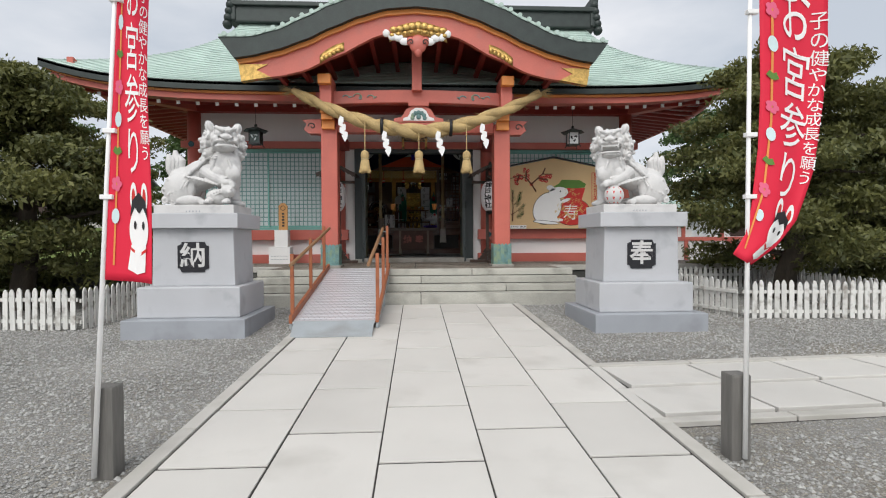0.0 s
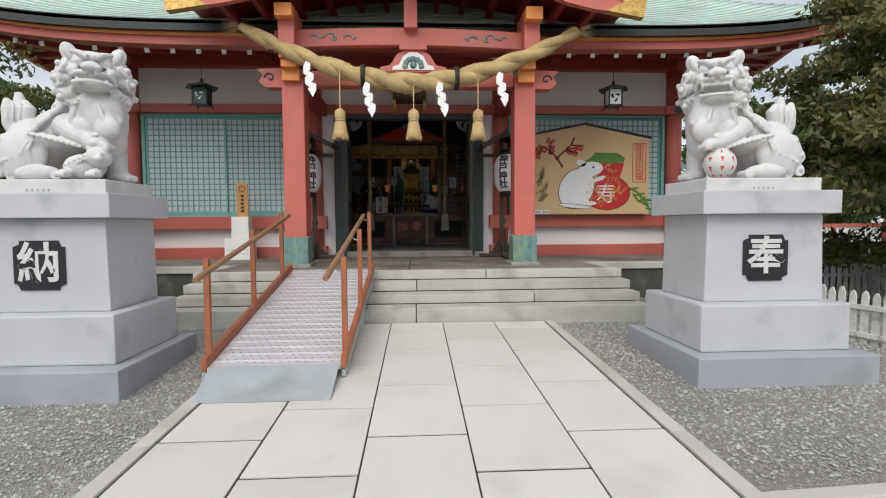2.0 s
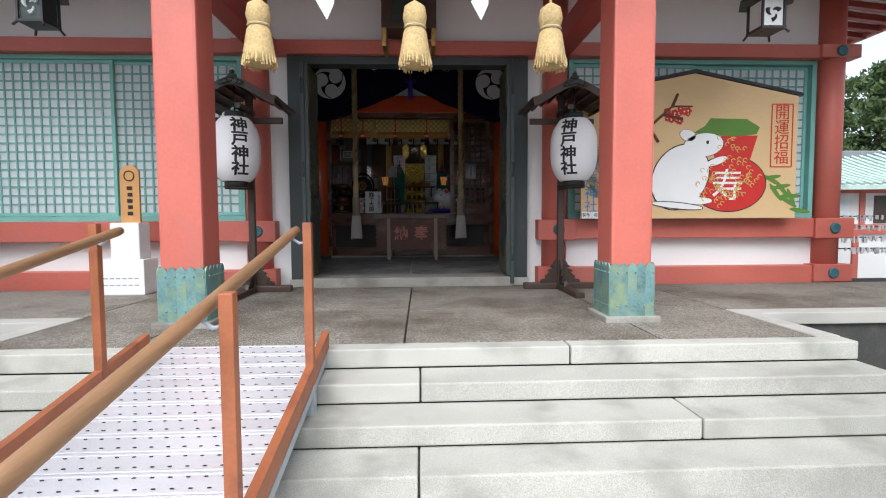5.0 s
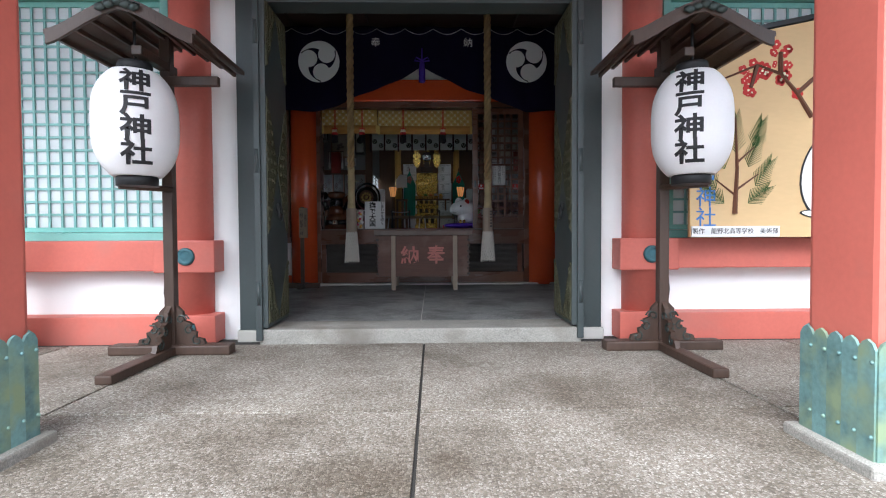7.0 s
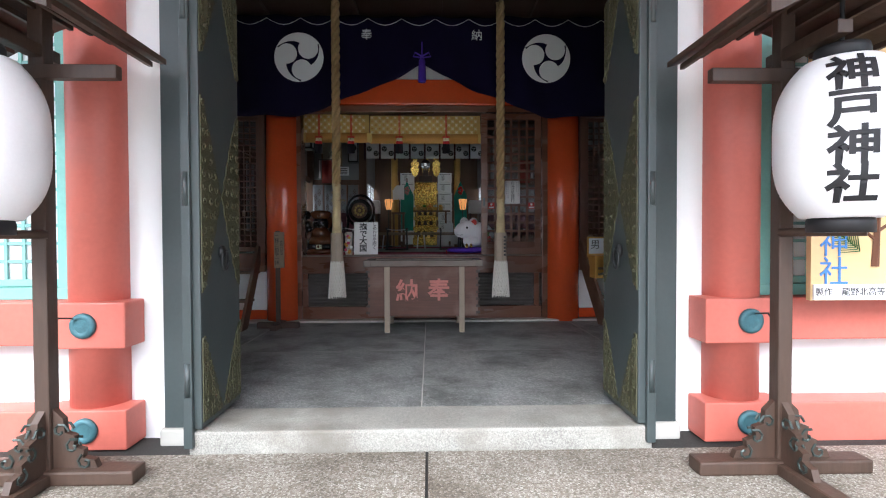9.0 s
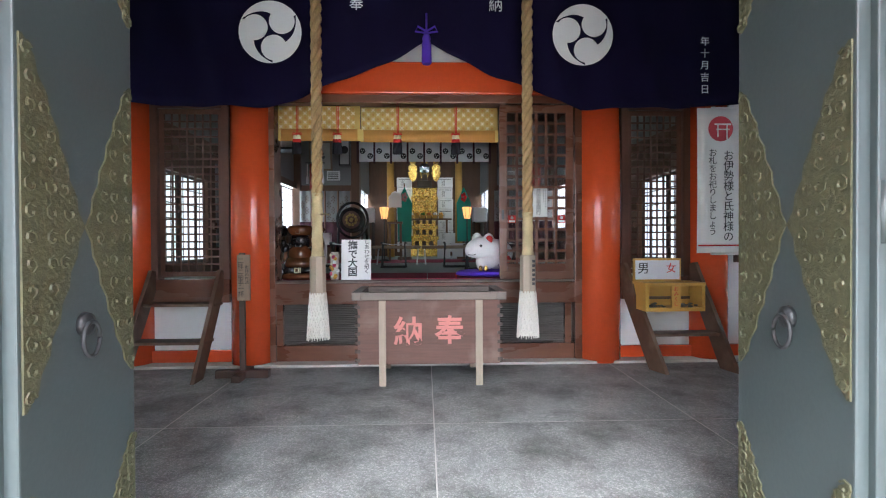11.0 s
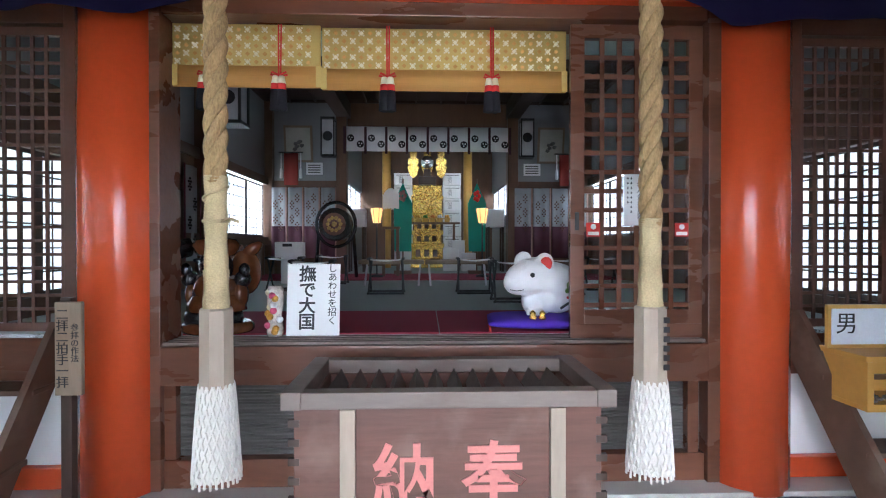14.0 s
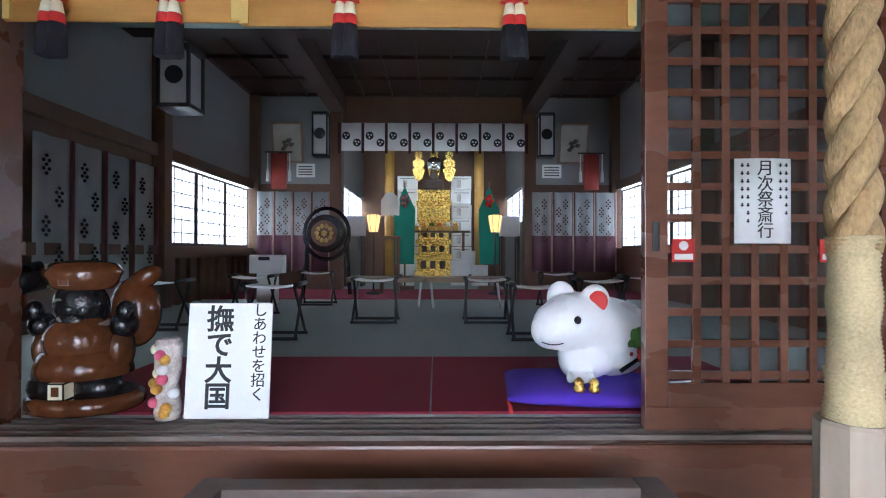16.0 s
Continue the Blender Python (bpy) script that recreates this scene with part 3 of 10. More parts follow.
steps = thing("stone_steps", (0.36, 10.7, 0), "four weathered pale stone steps up to the platform", "steps", kind="structure")
cuts = ((-1.4, 0.405), (-1.0, 2.25), (-1.6, 0.415), (-0.9, 1.59))
TREADS = (0.0, 0.215, 0.362, 0.512, FLOOR_Z)
for k in range(4):
    y0 = (10.65, 11.0, 11.37, 11.72)[k]
    ends = (-3.27, *cuts[k], 3.94)
    for x0, x1 in zip(ends, ends[1:]):
        bm = B()
        y1 = (11.03, 11.40, 11.75, 11.90)[k]
        box(bm, x0 + 0.006, x1 - 0.006, y0, y1, -0.15 if k == 0 else TREADS[k] + 0.012, TREADS[k + 1], 0.014)
        part("step_stone", bm, STEP, steps)
    bm = B()
    box(bm, -3.2, 3.88, y0 + 0.035, 11.85, TREADS[k] - 0.1, TREADS[k + 1] - 0.02)
    part("step_core", bm, JOINT, steps)
bm = B()
box(bm, 3.95, 5.4, 10.5, 10.62, -0.1, 0.02, 0.01)
box(bm, 4.9, 5.03, 10.62, 12.9, -0.1, 0.02, 0.01)
box(bm, -4.9, -3.4, 10.5, 10.62, -0.1, 0.02, 0.01)
solid("drain_kerb", bm, KERB, "low stone kerb beside the steps", "kerb", kind="structure")

# ---- paved walkway ----
bm = B()
bm2 = B()
sheet(bm, lambda u, v: (-1.56 + 3.97 * u, -3 + 13.63 * v, ground_z(-3 + 13.63 * v) - 0.012), 2, 30)
walkway = solid("walkway", bm, JOINT, "paved stone walkway with dark joints", "walkway", kind="structure", at=(0, 0, 0))
slope = -math.atan(0.033)


def sloped(ob):
    ob.rotation_euler = (-slope, 0, ob.rotation_euler[2])
    return ob


bm = B()
box(bm, -0.370, 0.370, -0.522, 0.522, -0.06, 0.0, 0.006)
slab_mesh = mesh_of(bm, "slab", SLAB)
edges = [-1.47, -0.712, 0.04, 0.792, 1.545]
for c in range(5):
    y = 10.62
    first = 0.42 if c % 2 == 0 else 0.9565
    for r in range(14):
        long = first if r == 0 else 1.073
        y0 = y - long
        if r == 0:
            bm = B()
            box(bm, -0.370, 0.370, -long / 2 + 0.014, long / 2 - 0.014, -0.06, 0.0, 0.005)
        sloped(piece("slab", mesh_of(bm, "slab", SLAB) if r == 0 else slab_mesh, walkway, (edges[c] + 0.376, (y + y0) / 2, ground_z((y + y0) / 2) + random.uniform(-0.002, 0.002))))
        y = y0
bm = B()
box(bm, -0.062, 0.062, -0.61, 0.61, -0.08, 0.012, 0.008)
kerb_mesh = mesh_of(bm, "kerb", KERB)
for r in range(11):
    y = 9.98 - 1.235 * r
    for x in (-1.545, 2.375):
        if x > 0 and r in (3, 4):
            continue
        sloped(piece("kerb", kerb_mesh, walkway, (x, y, ground_z(y))))

bm = B()
box(bm, -0.062, 0.062, -0.43, 0.43, -0.08, 0.012, 0.008)
sloped(piece("kerb", mesh_of(bm, "kerb", KERB), walkway, (2.375, 6.455, ground_z(6.455))))
bm = B()
box(bm, -0.062, 0.062, -0.385, 0.385, -0.06, 0.0, 0.005)
edge_mesh = mesh_of(bm, "slab", SLAB)
for y in (4.82, 5.605):
    sloped(piece("slab", edge_mesh, walkway, (2.372, y, ground_z(y))))

# side path
bm = B()
sheet(bm, lambda u, v: (2.3 + 12 * u, 4.28 + 1.75 * v + 0.75 * u, ground_z(4.28 + 1.75 * v + 0.75 * u) - 0.032), 8, 2)
side = solid("side_path", bm, JOINT, "side path of pale paving slabs", "path", kind="structure", at=(0, 0, 0))
tilt = math.atan(0.0625)
for c in range(9):
    for r in range(2):
        u = 2.97 + 1.073 * c + (0.03 if r else 0)
        v = 4.36 + 0.13 + 0.376 + 0.757 * r
        piece("slab", slab_mesh, side, (u, v + 0.0625 * (u - 2.4), ground_z(v + 0.0625 * (u - 2.4))), radians(90) + tilt)
    for v in (4.36, 6.03):
        piece("kerb", kerb_mesh, side, (2.95 + 1.235 * c, v + 0.0625 * (0.55 + 1.235 * c), ground_z(v)), radians(90) + tilt)

# ---- pedestals and lion statues ----


def pedestal(cx, char, label):
    p = thing("pedestal", (cx, 8.65, -0.12), label, "pedestal", "lion pedestals")
    bm = B()
    box(bm, cx - 0.90, cx + 0.90, 7.85, 9.45, -0.16, 0.165, 0.015)
    part("plinth", bm, GRANITE_BASE, p, "darker grey granite plinth")
    bm = B()
    box(bm, cx - 0.765, cx + 0.765, 8.05, 9.26, 0.165, 0.635, 0.02)
    part("lower_block", bm, GRANITE, p)
    bm = B()
    vs = []
    box(bm, cx - 0.63, cx + 0.63, 8.24, 9.12, 0.635, 1.53, 0.015)
    for v in bm.verts:
        k = 1 - 0.035 * (v.co.z - 0.635) / 0.9
        v.co.x = cx + (v.co.x - cx) * k
    part("shaft", bm, GRANITE, p)
    bm = B()
    box(bm, cx - 0.715, cx + 0.715, 8.13, 9.24, 1.53, 1.765, 0.012)
    part("cap", bm, GRANITE, p)
    bm = B()
    box(bm, cx - 0.61, cx + 0.61, 8.27, 9.12, 1.765, 1.90, 0.012)
    top = part("statue_base", bm, LION, p)
    s, q = 0.235, 0.06
    out = []
    out = [(-s + q, -s), (s - q, -s), (s - q, -s + q * 0.55), (s, -s + q), (s, s - q), (s - q * 0.55, s - q), (s - q, s), (-s + q, s), (-s + q, s - q * 0.55), (-s, s - q), (-s, -s + q), (-s + q * 0.55, -s + q)]
    bm = B()
    prism(bm, [(cx + a, 1.085 + b) for a, b in out], 8.225, 8.26)
    plq = part("plaque", bm, BLACK_STONE, p, "polished black stone plaque")
    written("character", char, 0.40, cx, 8.222, 1.085, LION, plq, 0.008, bold=0.02)
    for k in range(5):
        bm = B()
        box(bm, cx - 0.12 + 0.05 * k, cx - 0.103 + 0.05 * k, 8.266, 8.2685, 1.785, 1.808)
        part("inscription_mark", bm, GRANITE_BASE, top)
    return p


RIGHT_P, LEFT_P = 3.97, -3.14
pedestal(RIGHT_P, "奉", "stepped grey granite pedestal with a black plaque")
pedestal(LEFT_P, "納", "stepped grey granite pedestal with a black plaque")


def lion(cx, side, open_mouth):
    """A seated guardian lion along x, its head turned to the forecourt; side is +1 when its tail points to +x."""
    bm = B()
    z0 = 1.90

    def b(x, y, z, r, s=2, rot=None):
        ball(bm, (x, y, z), r, s, rot)

    def ry(a):
        return Matrix.Rotation(radians(a), 4, "Y")

    def curl(x, y, z, r, nrm):
        """A snail curl: a low dome, a rim coiled round it and a knob, facing along nrm."""
        n_ = Vector(nrm).normalized()
        u = n_.orthogonal().normalized()
        w = n_.cross(u)
        c = Vector((x, y, z))
        b(*c, r * 0.78)
        tube(bm, [c + n_ * r * 0.42 + (u * math.cos(a) + w * math.sin(a)) * r * (0.80 - 0.045 * a) for a in np.linspace(0, 7.5, 20)], r * 0.20, 6)
        b(*(c + n_ * r * 0.72), r * 0.34)

    # hindquarters
    b(0.30, 0.0, 0.33, (0.27, 0.25, 0.33), 3)
    b(0.02, 0.0, 0.52, (0.40, 0.22, 0.25), 3, ry(24))
    b(-0.34, 0.0, 0.62, (0.26, 0.25, 0.34), 3)
    b(-0.40, -0.02, 0.44, (0.20, 0.20, 0.22), 3)
    for sy in (-1, 1):
        b(0.30, 0.19 * sy, 0.27, (0.25, 0.12, 0.26), 3, ry(-28))
        b(0.12, 0.24 * sy, 0.08, (0.22, 0.085, 0.08), 3)
        for k in range(4):
            b(-0.09, (0.17 + 0.042 * k) * sy, 0.05, (0.06, 0.024, 0.05), 2)
        for k in range(5):
            tube(bm, [(0.10 + 0.07 * k, 0.285 * sy, 0.44 - 0.05 * k), (0.16 + 0.07 * k, 0.30 * sy, 0.30 - 0.035 * k), (0.14 + 0.07 * k, 0.27 * sy, 0.18)], [0.010, 0.018, 0.008], 6)
        for px_, pz_, r_ in ((0.42, 0.40, 0.09), (0.49, 0.25, 0.09), (0.38, 0.22, 0.08), (0.50, 0.10, 0.08), (0.38, 0.07, 0.075)):
            curl(px_, 0.19 * sy, pz_, r_, (0.25, sy, 0.1))
    # spine ridge and flank locks
    for k in range(7):
        b(-0.12 + 0.075 * k, 0, 0.80 - 0.045 * k, (0.055, 0.05, 0.06), 2)
    for k in range(5):
        tube(bm, [(-0.16 + 0.06 * k, -0.21, 0.80 - 0.05 * k), (-0.06 + 0.06 * k, -0.245, 0.66 - 0.05 * k), (0.05 + 0.05 * k, -0.225, 0.58 - 0.05 * k)], [0.022, 0.03, 0.008], 7)
    # standing foreleg and raised foreleg with a feathered edge
    tube(bm, [(-0.38, 0.10, 0.62), (-0.44, 0.08, 0.32), (-0.46, 0.06, 0.05)], [0.14, 0.11, 0.10], 14)
    b(-0.50, 0.04, 0.06, (0.12, 0.12, 0.065), 3)
    for k in range(4):
        b(-0.59, -0.035 + 0.05 * k, 0.045, (0.055, 0.024, 0.045), 2)
    tube(bm, [(-0.12, -0.16, 0.56), (-0.24, -0.24, 0.47), (-0.44, -0.27, 0.37)], [0.14, 0.10, 0.085], 14)
    b(-0.47, -0.27, 0.36, (0.12, 0.095, 0.06), 3)
    for k in range(4):
        b(-0.56, -0.335 + 0.043 * k, 0.335, (0.05, 0.021, 0.045), 2)
    for k in range(9):
        tube(bm, [(-0.40 + 0.05 * k, -0.29, 0.36 + 0.012 * k), (-0.33 + 0.055 * k, -0.31, 0.33 + 0.014 * k), (-0.27 + 0.055 * k, -0.29, 0.335 + 0.02 * k)], [0.016, 0.02, 0.006], 6)
    ball_at = Vector((-0.40, -0.27, 0.16))
    if open_mouth:
        b(*ball_at, 0.16, 4)
    else:
        # a cub on its back under the paw
        b(-0.32, -0.22, 0.14, (0.19, 0.15, 0.13), 3)
        b(-0.50, -0.30, 0.22, (0.115, 0.115, 0.105), 3)
        b(-0.545, -0.385, 0.20, (0.05, 0.05, 0.04), 2)
        for q in (-1, 1):
            b(-0.51 + 0.075 * q, -0.33, 0.305, (0.035, 0.03, 0.04), 2)
            b(-0.525 + 0.045 * q, -0.39, 0.245, (0.022, 0.02, 0.02), 2)
            b(-0.36 + 0.14 * q, -0.36, 0.06, (0.065, 0.07, 0.05), 2)
            for k in range(3):
                b(-0.385 + 0.14 * q + 0.035 * k, -0.42, 0.045, (0.018, 0.03, 0.035), 1)
        for k in range(5):
            curl(-0.42 + 0.05 * k, -0.36 + 0.01 * k, 0.22 - 0.02 * k, 0.045, (0.2, -1, 0.3))
    # breast with pleated folds
    b(-0.40, -0.13, 0.64, (0.26, 0.17, 0.28), 3)
    for q in (-1, 1):
        b(-0.44 + 0.12 * q, -0.24, 0.52, (0.12, 0.08, 0.13), 3)
        for k in range(3):
            tube(bm, [(-0.40 + (0.10 + 0.05 * k) * q, -0.28 + 0.05 * k, 0.74), (-0.40 + (0.15 + 0.045 * k) * q, -0.29 + 0.06 * k, 0.60), (-0.40 + (0.12 + 0.04 * k) * q, -0.28 + 0.06 * k, 0.46)], [0.02, 0.03, 0.014], 7)
    bm.verts.ensure_lookup_table()
    first = len(bm.verts)
    # head, looking along -x before it is turned
    hx, hz = 0.0, 0.0
    b(hx, 0, hz, (0.23, 0.22, 0.22), 3)
    b(hx - 0.17, 0, hz + 0.135, (0.10, 0.17, 0.07), 3)
    b(hx - 0.25, 0, hz + 0.03, (0.11, 0.085, 0.055), 3)
    b(hx - 0.34, 0, hz + 0.015, (0.05, 0.075, 0.045), 2)
    for q in (-1, 1):
        b(hx - 0.355, 0.052 * q, hz + 0.005, (0.032, 0.035, 0.03), 2)
        tube(bm, [(hx - 0.285, 0.03 * q, hz + 0.115), (hx - 0.255, 0.09 * q, hz + 0.155), (hx - 0.19, 0.165 * q, hz + 0.185)], [0.028, 0.032, 0.022], 8)
        b(hx - 0.215, 0.105 * q, hz + 0.085, (0.045, 0.05, 0.042), 3)
        tube(bm, [(hx - 0.245 + 0.02 * abs(math.cos(a)), 0.105 * q + 0.056 * math.cos(a), hz + 0.085 + 0.042 * math.sin(a)) for a in np.linspace(0, 6.28, 16)], 0.009, 5)
        b(hx - 0.19, 0.15 * q, hz - 0.01, (0.09, 0.06, 0.06), 3)
        b(hx + 0.02, 0.20 * q, hz + 0.215, (0.045, 0.075, 0.115), 3, Matrix.Rotation(radians(-22 * q), 4, "X"))
        b(hx - 0.025, 0.205 * q, hz + 0.215, (0.03, 0.038, 0.075), 2, Matrix.Rotation(radians(-22 * q), 4, "X"))
        tube(bm, [(hx - 0.335, 0.02 * q, hz - 0.045), (hx - 0.30, 0.10 * q, hz - 0.035), (hx - 0.23, 0.17 * q, hz - 0.055), (hx - 0.19, 0.185 * q, hz - 0.12)], [0.024, 0.026, 0.024, 0.018], 8)
    b(hx - 0.20, 0, hz - 0.055, (0.12, 0.15, 0.045), 3)
    if open_mouth:
        b(hx - 0.17, 0, hz - 0.225, (0.13, 0.14, 0.05), 3)
        tube(bm, [(hx - 0.30 + 1.6 * q * q, q, hz - 0.195) for q in np.linspace(-0.155, 0.155, 9)], 0.02, 7)
        for q in range(7):
            yy = -0.09 + 0.03 * q
            b(hx - 0.305 + 1.5 * yy * yy, yy, hz - 0.095, (0.014, 0.0135, 0.024), 2)
        for q in (-1, 1):
            tube(bm, [(hx - 0.275, 0.125 * q, hz - 0.07), (hx - 0.285, 0.13 * q, hz - 0.155)], [0.022, 0.006], 7)
            b(hx - 0.10, 0.15 * q, hz - 0.15, (0.07, 0.035, 0.10), 2)
    else:
        b(hx - 0.19, 0, hz - 0.135, (0.15, 0.155, 0.06), 3)
        tube(bm, [(hx - 0.325 + 1.5 * q * q, q, hz - 0.115 - 0.9 * q * q) for q in np.linspace(-0.16, 0.16, 9)], 0.022, 7)
        for q in (-1, 1):
            tube(bm, [(hx - 0.285, 0.115 * q, hz - 0.085), (hx - 0.295, 0.12 * q, hz - 0.15)], [0.02, 0.006], 7)
    # snail curls round the face, on the crown and down the neck
    for dx, rad, cnt, sz, tilt_ in ((-0.01, 0.265, 12, 0.098, 0.55), (0.12, 0.275, 12, 0.105, -0.1), (0.22, 0.20, 8, 0.105, -0.7)):
        for k in range(cnt):
            a = 2 * math.pi * (k + (0.5 if dx > 0.1 else 0)) / cnt
            y, z = rad * math.sin(a), rad * math.cos(a)
            if z > 0.22 and dx < 0.1:
                continue
            curl(hx + dx, y, hz - 0.06 + z * (1.15 if z < 0 else 0.9), sz, (-tilt_, y / rad, z / rad))
    for q in range(5):
        curl(hx - 0.11, -0.15 + 0.075 * q, hz - 0.30 - 0.03 * (2 - abs(q - 2)), 0.055, (-1, 0, -0.3))
    bm.verts.ensure_lookup_table()
    place = Matrix.Translation((-0.37, -0.10, 1.06)) @ Matrix.Rotation(radians(63), 4, "Z")
    for v in bm.verts[first:]:
        v.co = place @ v.co
    for k in range(6):
        curl(-0.18 + 0.05 * k, -0.19 + 0.012 * k, 0.88 - 0.075 * k, 0.085, (0.2, -1, 0.3))
        curl(-0.56 + 0.02 * k, -0.10 + 0.05 * k, 0.86 - 0.03 * k, 0.09, (-1, -0.4, 0.2))
        curl(-0.22 + 0.06 * k, 0.06, 0.95 - 0.06 * k, 0.095, (0.3, -0.2, 1))
    # upright flame-shaped tail of three locks
    for dx, dy, top, wide in ((0.0, 0.0, 0.93, 0.085), (0.075, -0.04, 0.86, 0.07), (-0.07, -0.03, 0.84, 0.065)):
        tube(bm, [(0.40 + 0.4 * dx, dy, 0.42), (0.43 + dx, dy, 0.60), (0.42 + 1.25 * dx, dy, 0.76), (0.45 + 1.2 * dx, dy, top)], [wide * 0.8, wide * 1.05, wide, wide * 0.35], 12)
    for q in (-0.06, 0.0, 0.06):
        tube(bm, [(0.41 + 0.6 * q, -0.085, 0.46), (0.43 + q, -0.115, 0.64), (0.43 + 1.2 * q, -0.09, 0.82)], [0.008, 0.014, 0.006], 6)
    grow = Matrix.Diagonal((side * 1.0, 1.0, 0.985, 1))
    bm.transform(Matrix.Translation((cx + 0.02 * side, 8.70, z0)) @ grow)
    bmesh.ops.recalc_face_normals(bm, faces=bm.faces)
    me = bpy.data.meshes.new("lion")
    bm.to_mesh(me)
    bm.free()
    tmp = new("lion_tmp", me)
    md = tmp.modifiers.new("remesh", "REMESH")
    md.mode, md.voxel_size, md.use_smooth_shade = "VOXEL", 0.009, True
    sm = tmp.modifiers.new("smooth", "SMOOTH")
    sm.factor, sm.iterations = 0.4, 1
    done = bpy.data.meshes.new_from_object(tmp.evaluated_get(bpy.context.evaluated_depsgraph_get()))
    bpy.data.objects.remove(tmp)
    done.materials.clear()
    done.materials.append(LION)
    done.materials.append(REDPAINT)
    done.transform(Matrix.Translation((-cx, -8.70, -z0)))
    if open_mouth:
        # red curved triangles painted on the stone ball
        c = Vector((ball_at.x * side + 0.02 * side, ball_at.y, ball_at.z * 0.985))
        for f in done.polygons:
            d = f.center - c
            if abs(d.length - 0.16) < 0.006 and f.normal.dot(d.normalized()) > 0.97:
                a, e = math.atan2(d.x, -d.y), math.asin(max(-1, min(1, d.z / d.length)))
                ua, ue = (a / 0.75) % 1 - 0.5, (e / 0.62) % 1
                if abs(ua) < 0.26 * ue and ue < 0.62:
                    f.material_index = 1
    ob = new("lion_statue", done)
    ob.location = (cx, 8.70, z0)
    return tagged(ob, "pale carved stone guardian lion, mouth open, paw on a ball" if open_mouth else "pale carved stone guardian lion, mouth closed, with a cub", "statue", "guardian lions")


lion(RIGHT_P, 1, True)
lion(LEFT_P, -1, False)

# ---- wheelchair ramp ----
ramp = thing("ramp", (-1.0, 10.0, 0), "punched aluminium wheelchair ramp with orange-brown rails over the steps", "ramp")
RY0, RY1 = 8.29, 11.78


def ramp_z(y):
    return 0.04 + 0.188 * (y - RY0)


npl = 44
for k in range(22):
    y0, y1 = RY0 + (RY1 - RY0) * k / 22, RY0 + (RY1 - RY0) * (k + 1) / 22
    bm = B()
    sheet(bm, lambda u, v: (-1.65 + 1.30 * u, y0 + 0.005 + (y1 - y0 - 0.010) * v, ramp_z(y0 + (y1 - y0) * v)), 1, 1, 0.03, False)
    for q in (0.012, y1 - y0 - 0.020):
        sheet(bm, lambda u, v: (-1.65 + 1.30 * u, y0 + q + 0.012 * v, ramp_z(y0 + q + 0.012 * v) + 0.0035), 1, 1, 0.006, False)
    part("deck_panel", bm, ALU, ramp, "ribbed aluminium deck plank")
bm = B()
for k in range(npl):
    for c in range(15):
        y = RY0 + (RY1 - RY0) * (k + 0.5) / npl
        x = -1.61 + 0.086 * c + (0.04 if k % 2 else 0)
        lathe(bm, [(0.008, 0), (0.007, 0.0025)], (x, y, ramp_z(y) + 0.002), 6, 1.5, 0.7)
part("grip_holes", bm, IRON, ramp, "dark punched grip holes")["kind"] = "stuff"
bm = B()
sheet(bm, lambda u, v: (-1.545 - 0.09 * v + (1.195 + 0.075 * v) * u, 7.70 + 0.62 * v, ground_z(7.70) + 0.015 + 0.135 * v), 1, 1, 0.012, False)
part("entry_flap", bm, FLAP, ramp, "grey painted steel entry plate")
for x in (-1.68, -0.318):
    bm = B()
    sheet(bm, lambda u, v: (x - 0.025 + 0.05 * u, RY0 + (RY1 - RY0) * v, ramp_z(RY0 + (RY1 - RY0) * v) + 0.105), 1, 1, 0.125, False)
    part("side_beam", bm, RAIL, ramp)
    bm = B()
    sheet(bm, lambda u, v: (x - 0.02 + 0.04 * u, RY0 + (RY1 - RY0) * v, ramp_z(RY0 + (RY1 - RY0) * v) - 0.042), 1, 1, 0.06)
    part("side_channel", bm, FLAP, ramp)
    for y in (8.43, 9.85, 11.23):
        bm = B()
        box(bm, x - 0.028, x + 0.028, y - 0.028, y + 0.028, ramp_z(y) - 0.05, ramp_z(y) + 1.055, 0.006)
        post = part("post", bm, RAIL, ramp)
        bm = B()
        box(bm, x - 0.03, x + 0.03, y - 0.035, y + 0.035, ramp_z(y) - 0.26, ramp_z(y) - 0.03, 0.004)
        part("foot", bm, FLAP, post)
        bm = B()
        tube(bm, [(x, y, ramp_z(y) + 0.93), (x + (0.05 if x < -1 else -0.05), y - 0.02, ramp_z(y) + 0.92), (x + (0.098 if x < -1 else -0.098), y - 0.03, ramp_z(y) + 0.955)], 0.009, 8)
        part("bracket", bm, FLAP, post)
    bm = B()
    rx = x + (0.098 if x < -1 else -0.098)
    tube(bm, [(rx, 7.93, ramp_z(7.93) + 0.985), (rx, 7.98, ramp_z(7.98) + 0.985), (rx, 11.28, ramp_z(11.28) + 0.985), (rx, 11.34, ramp_z(11.34) + 0.985)], [0.026, 0.03, 0.03, 0.026], 14)
    part("handrail", bm, RAIL_WOOD, ramp, "worn round wooden handrail")

# ---- banners ----


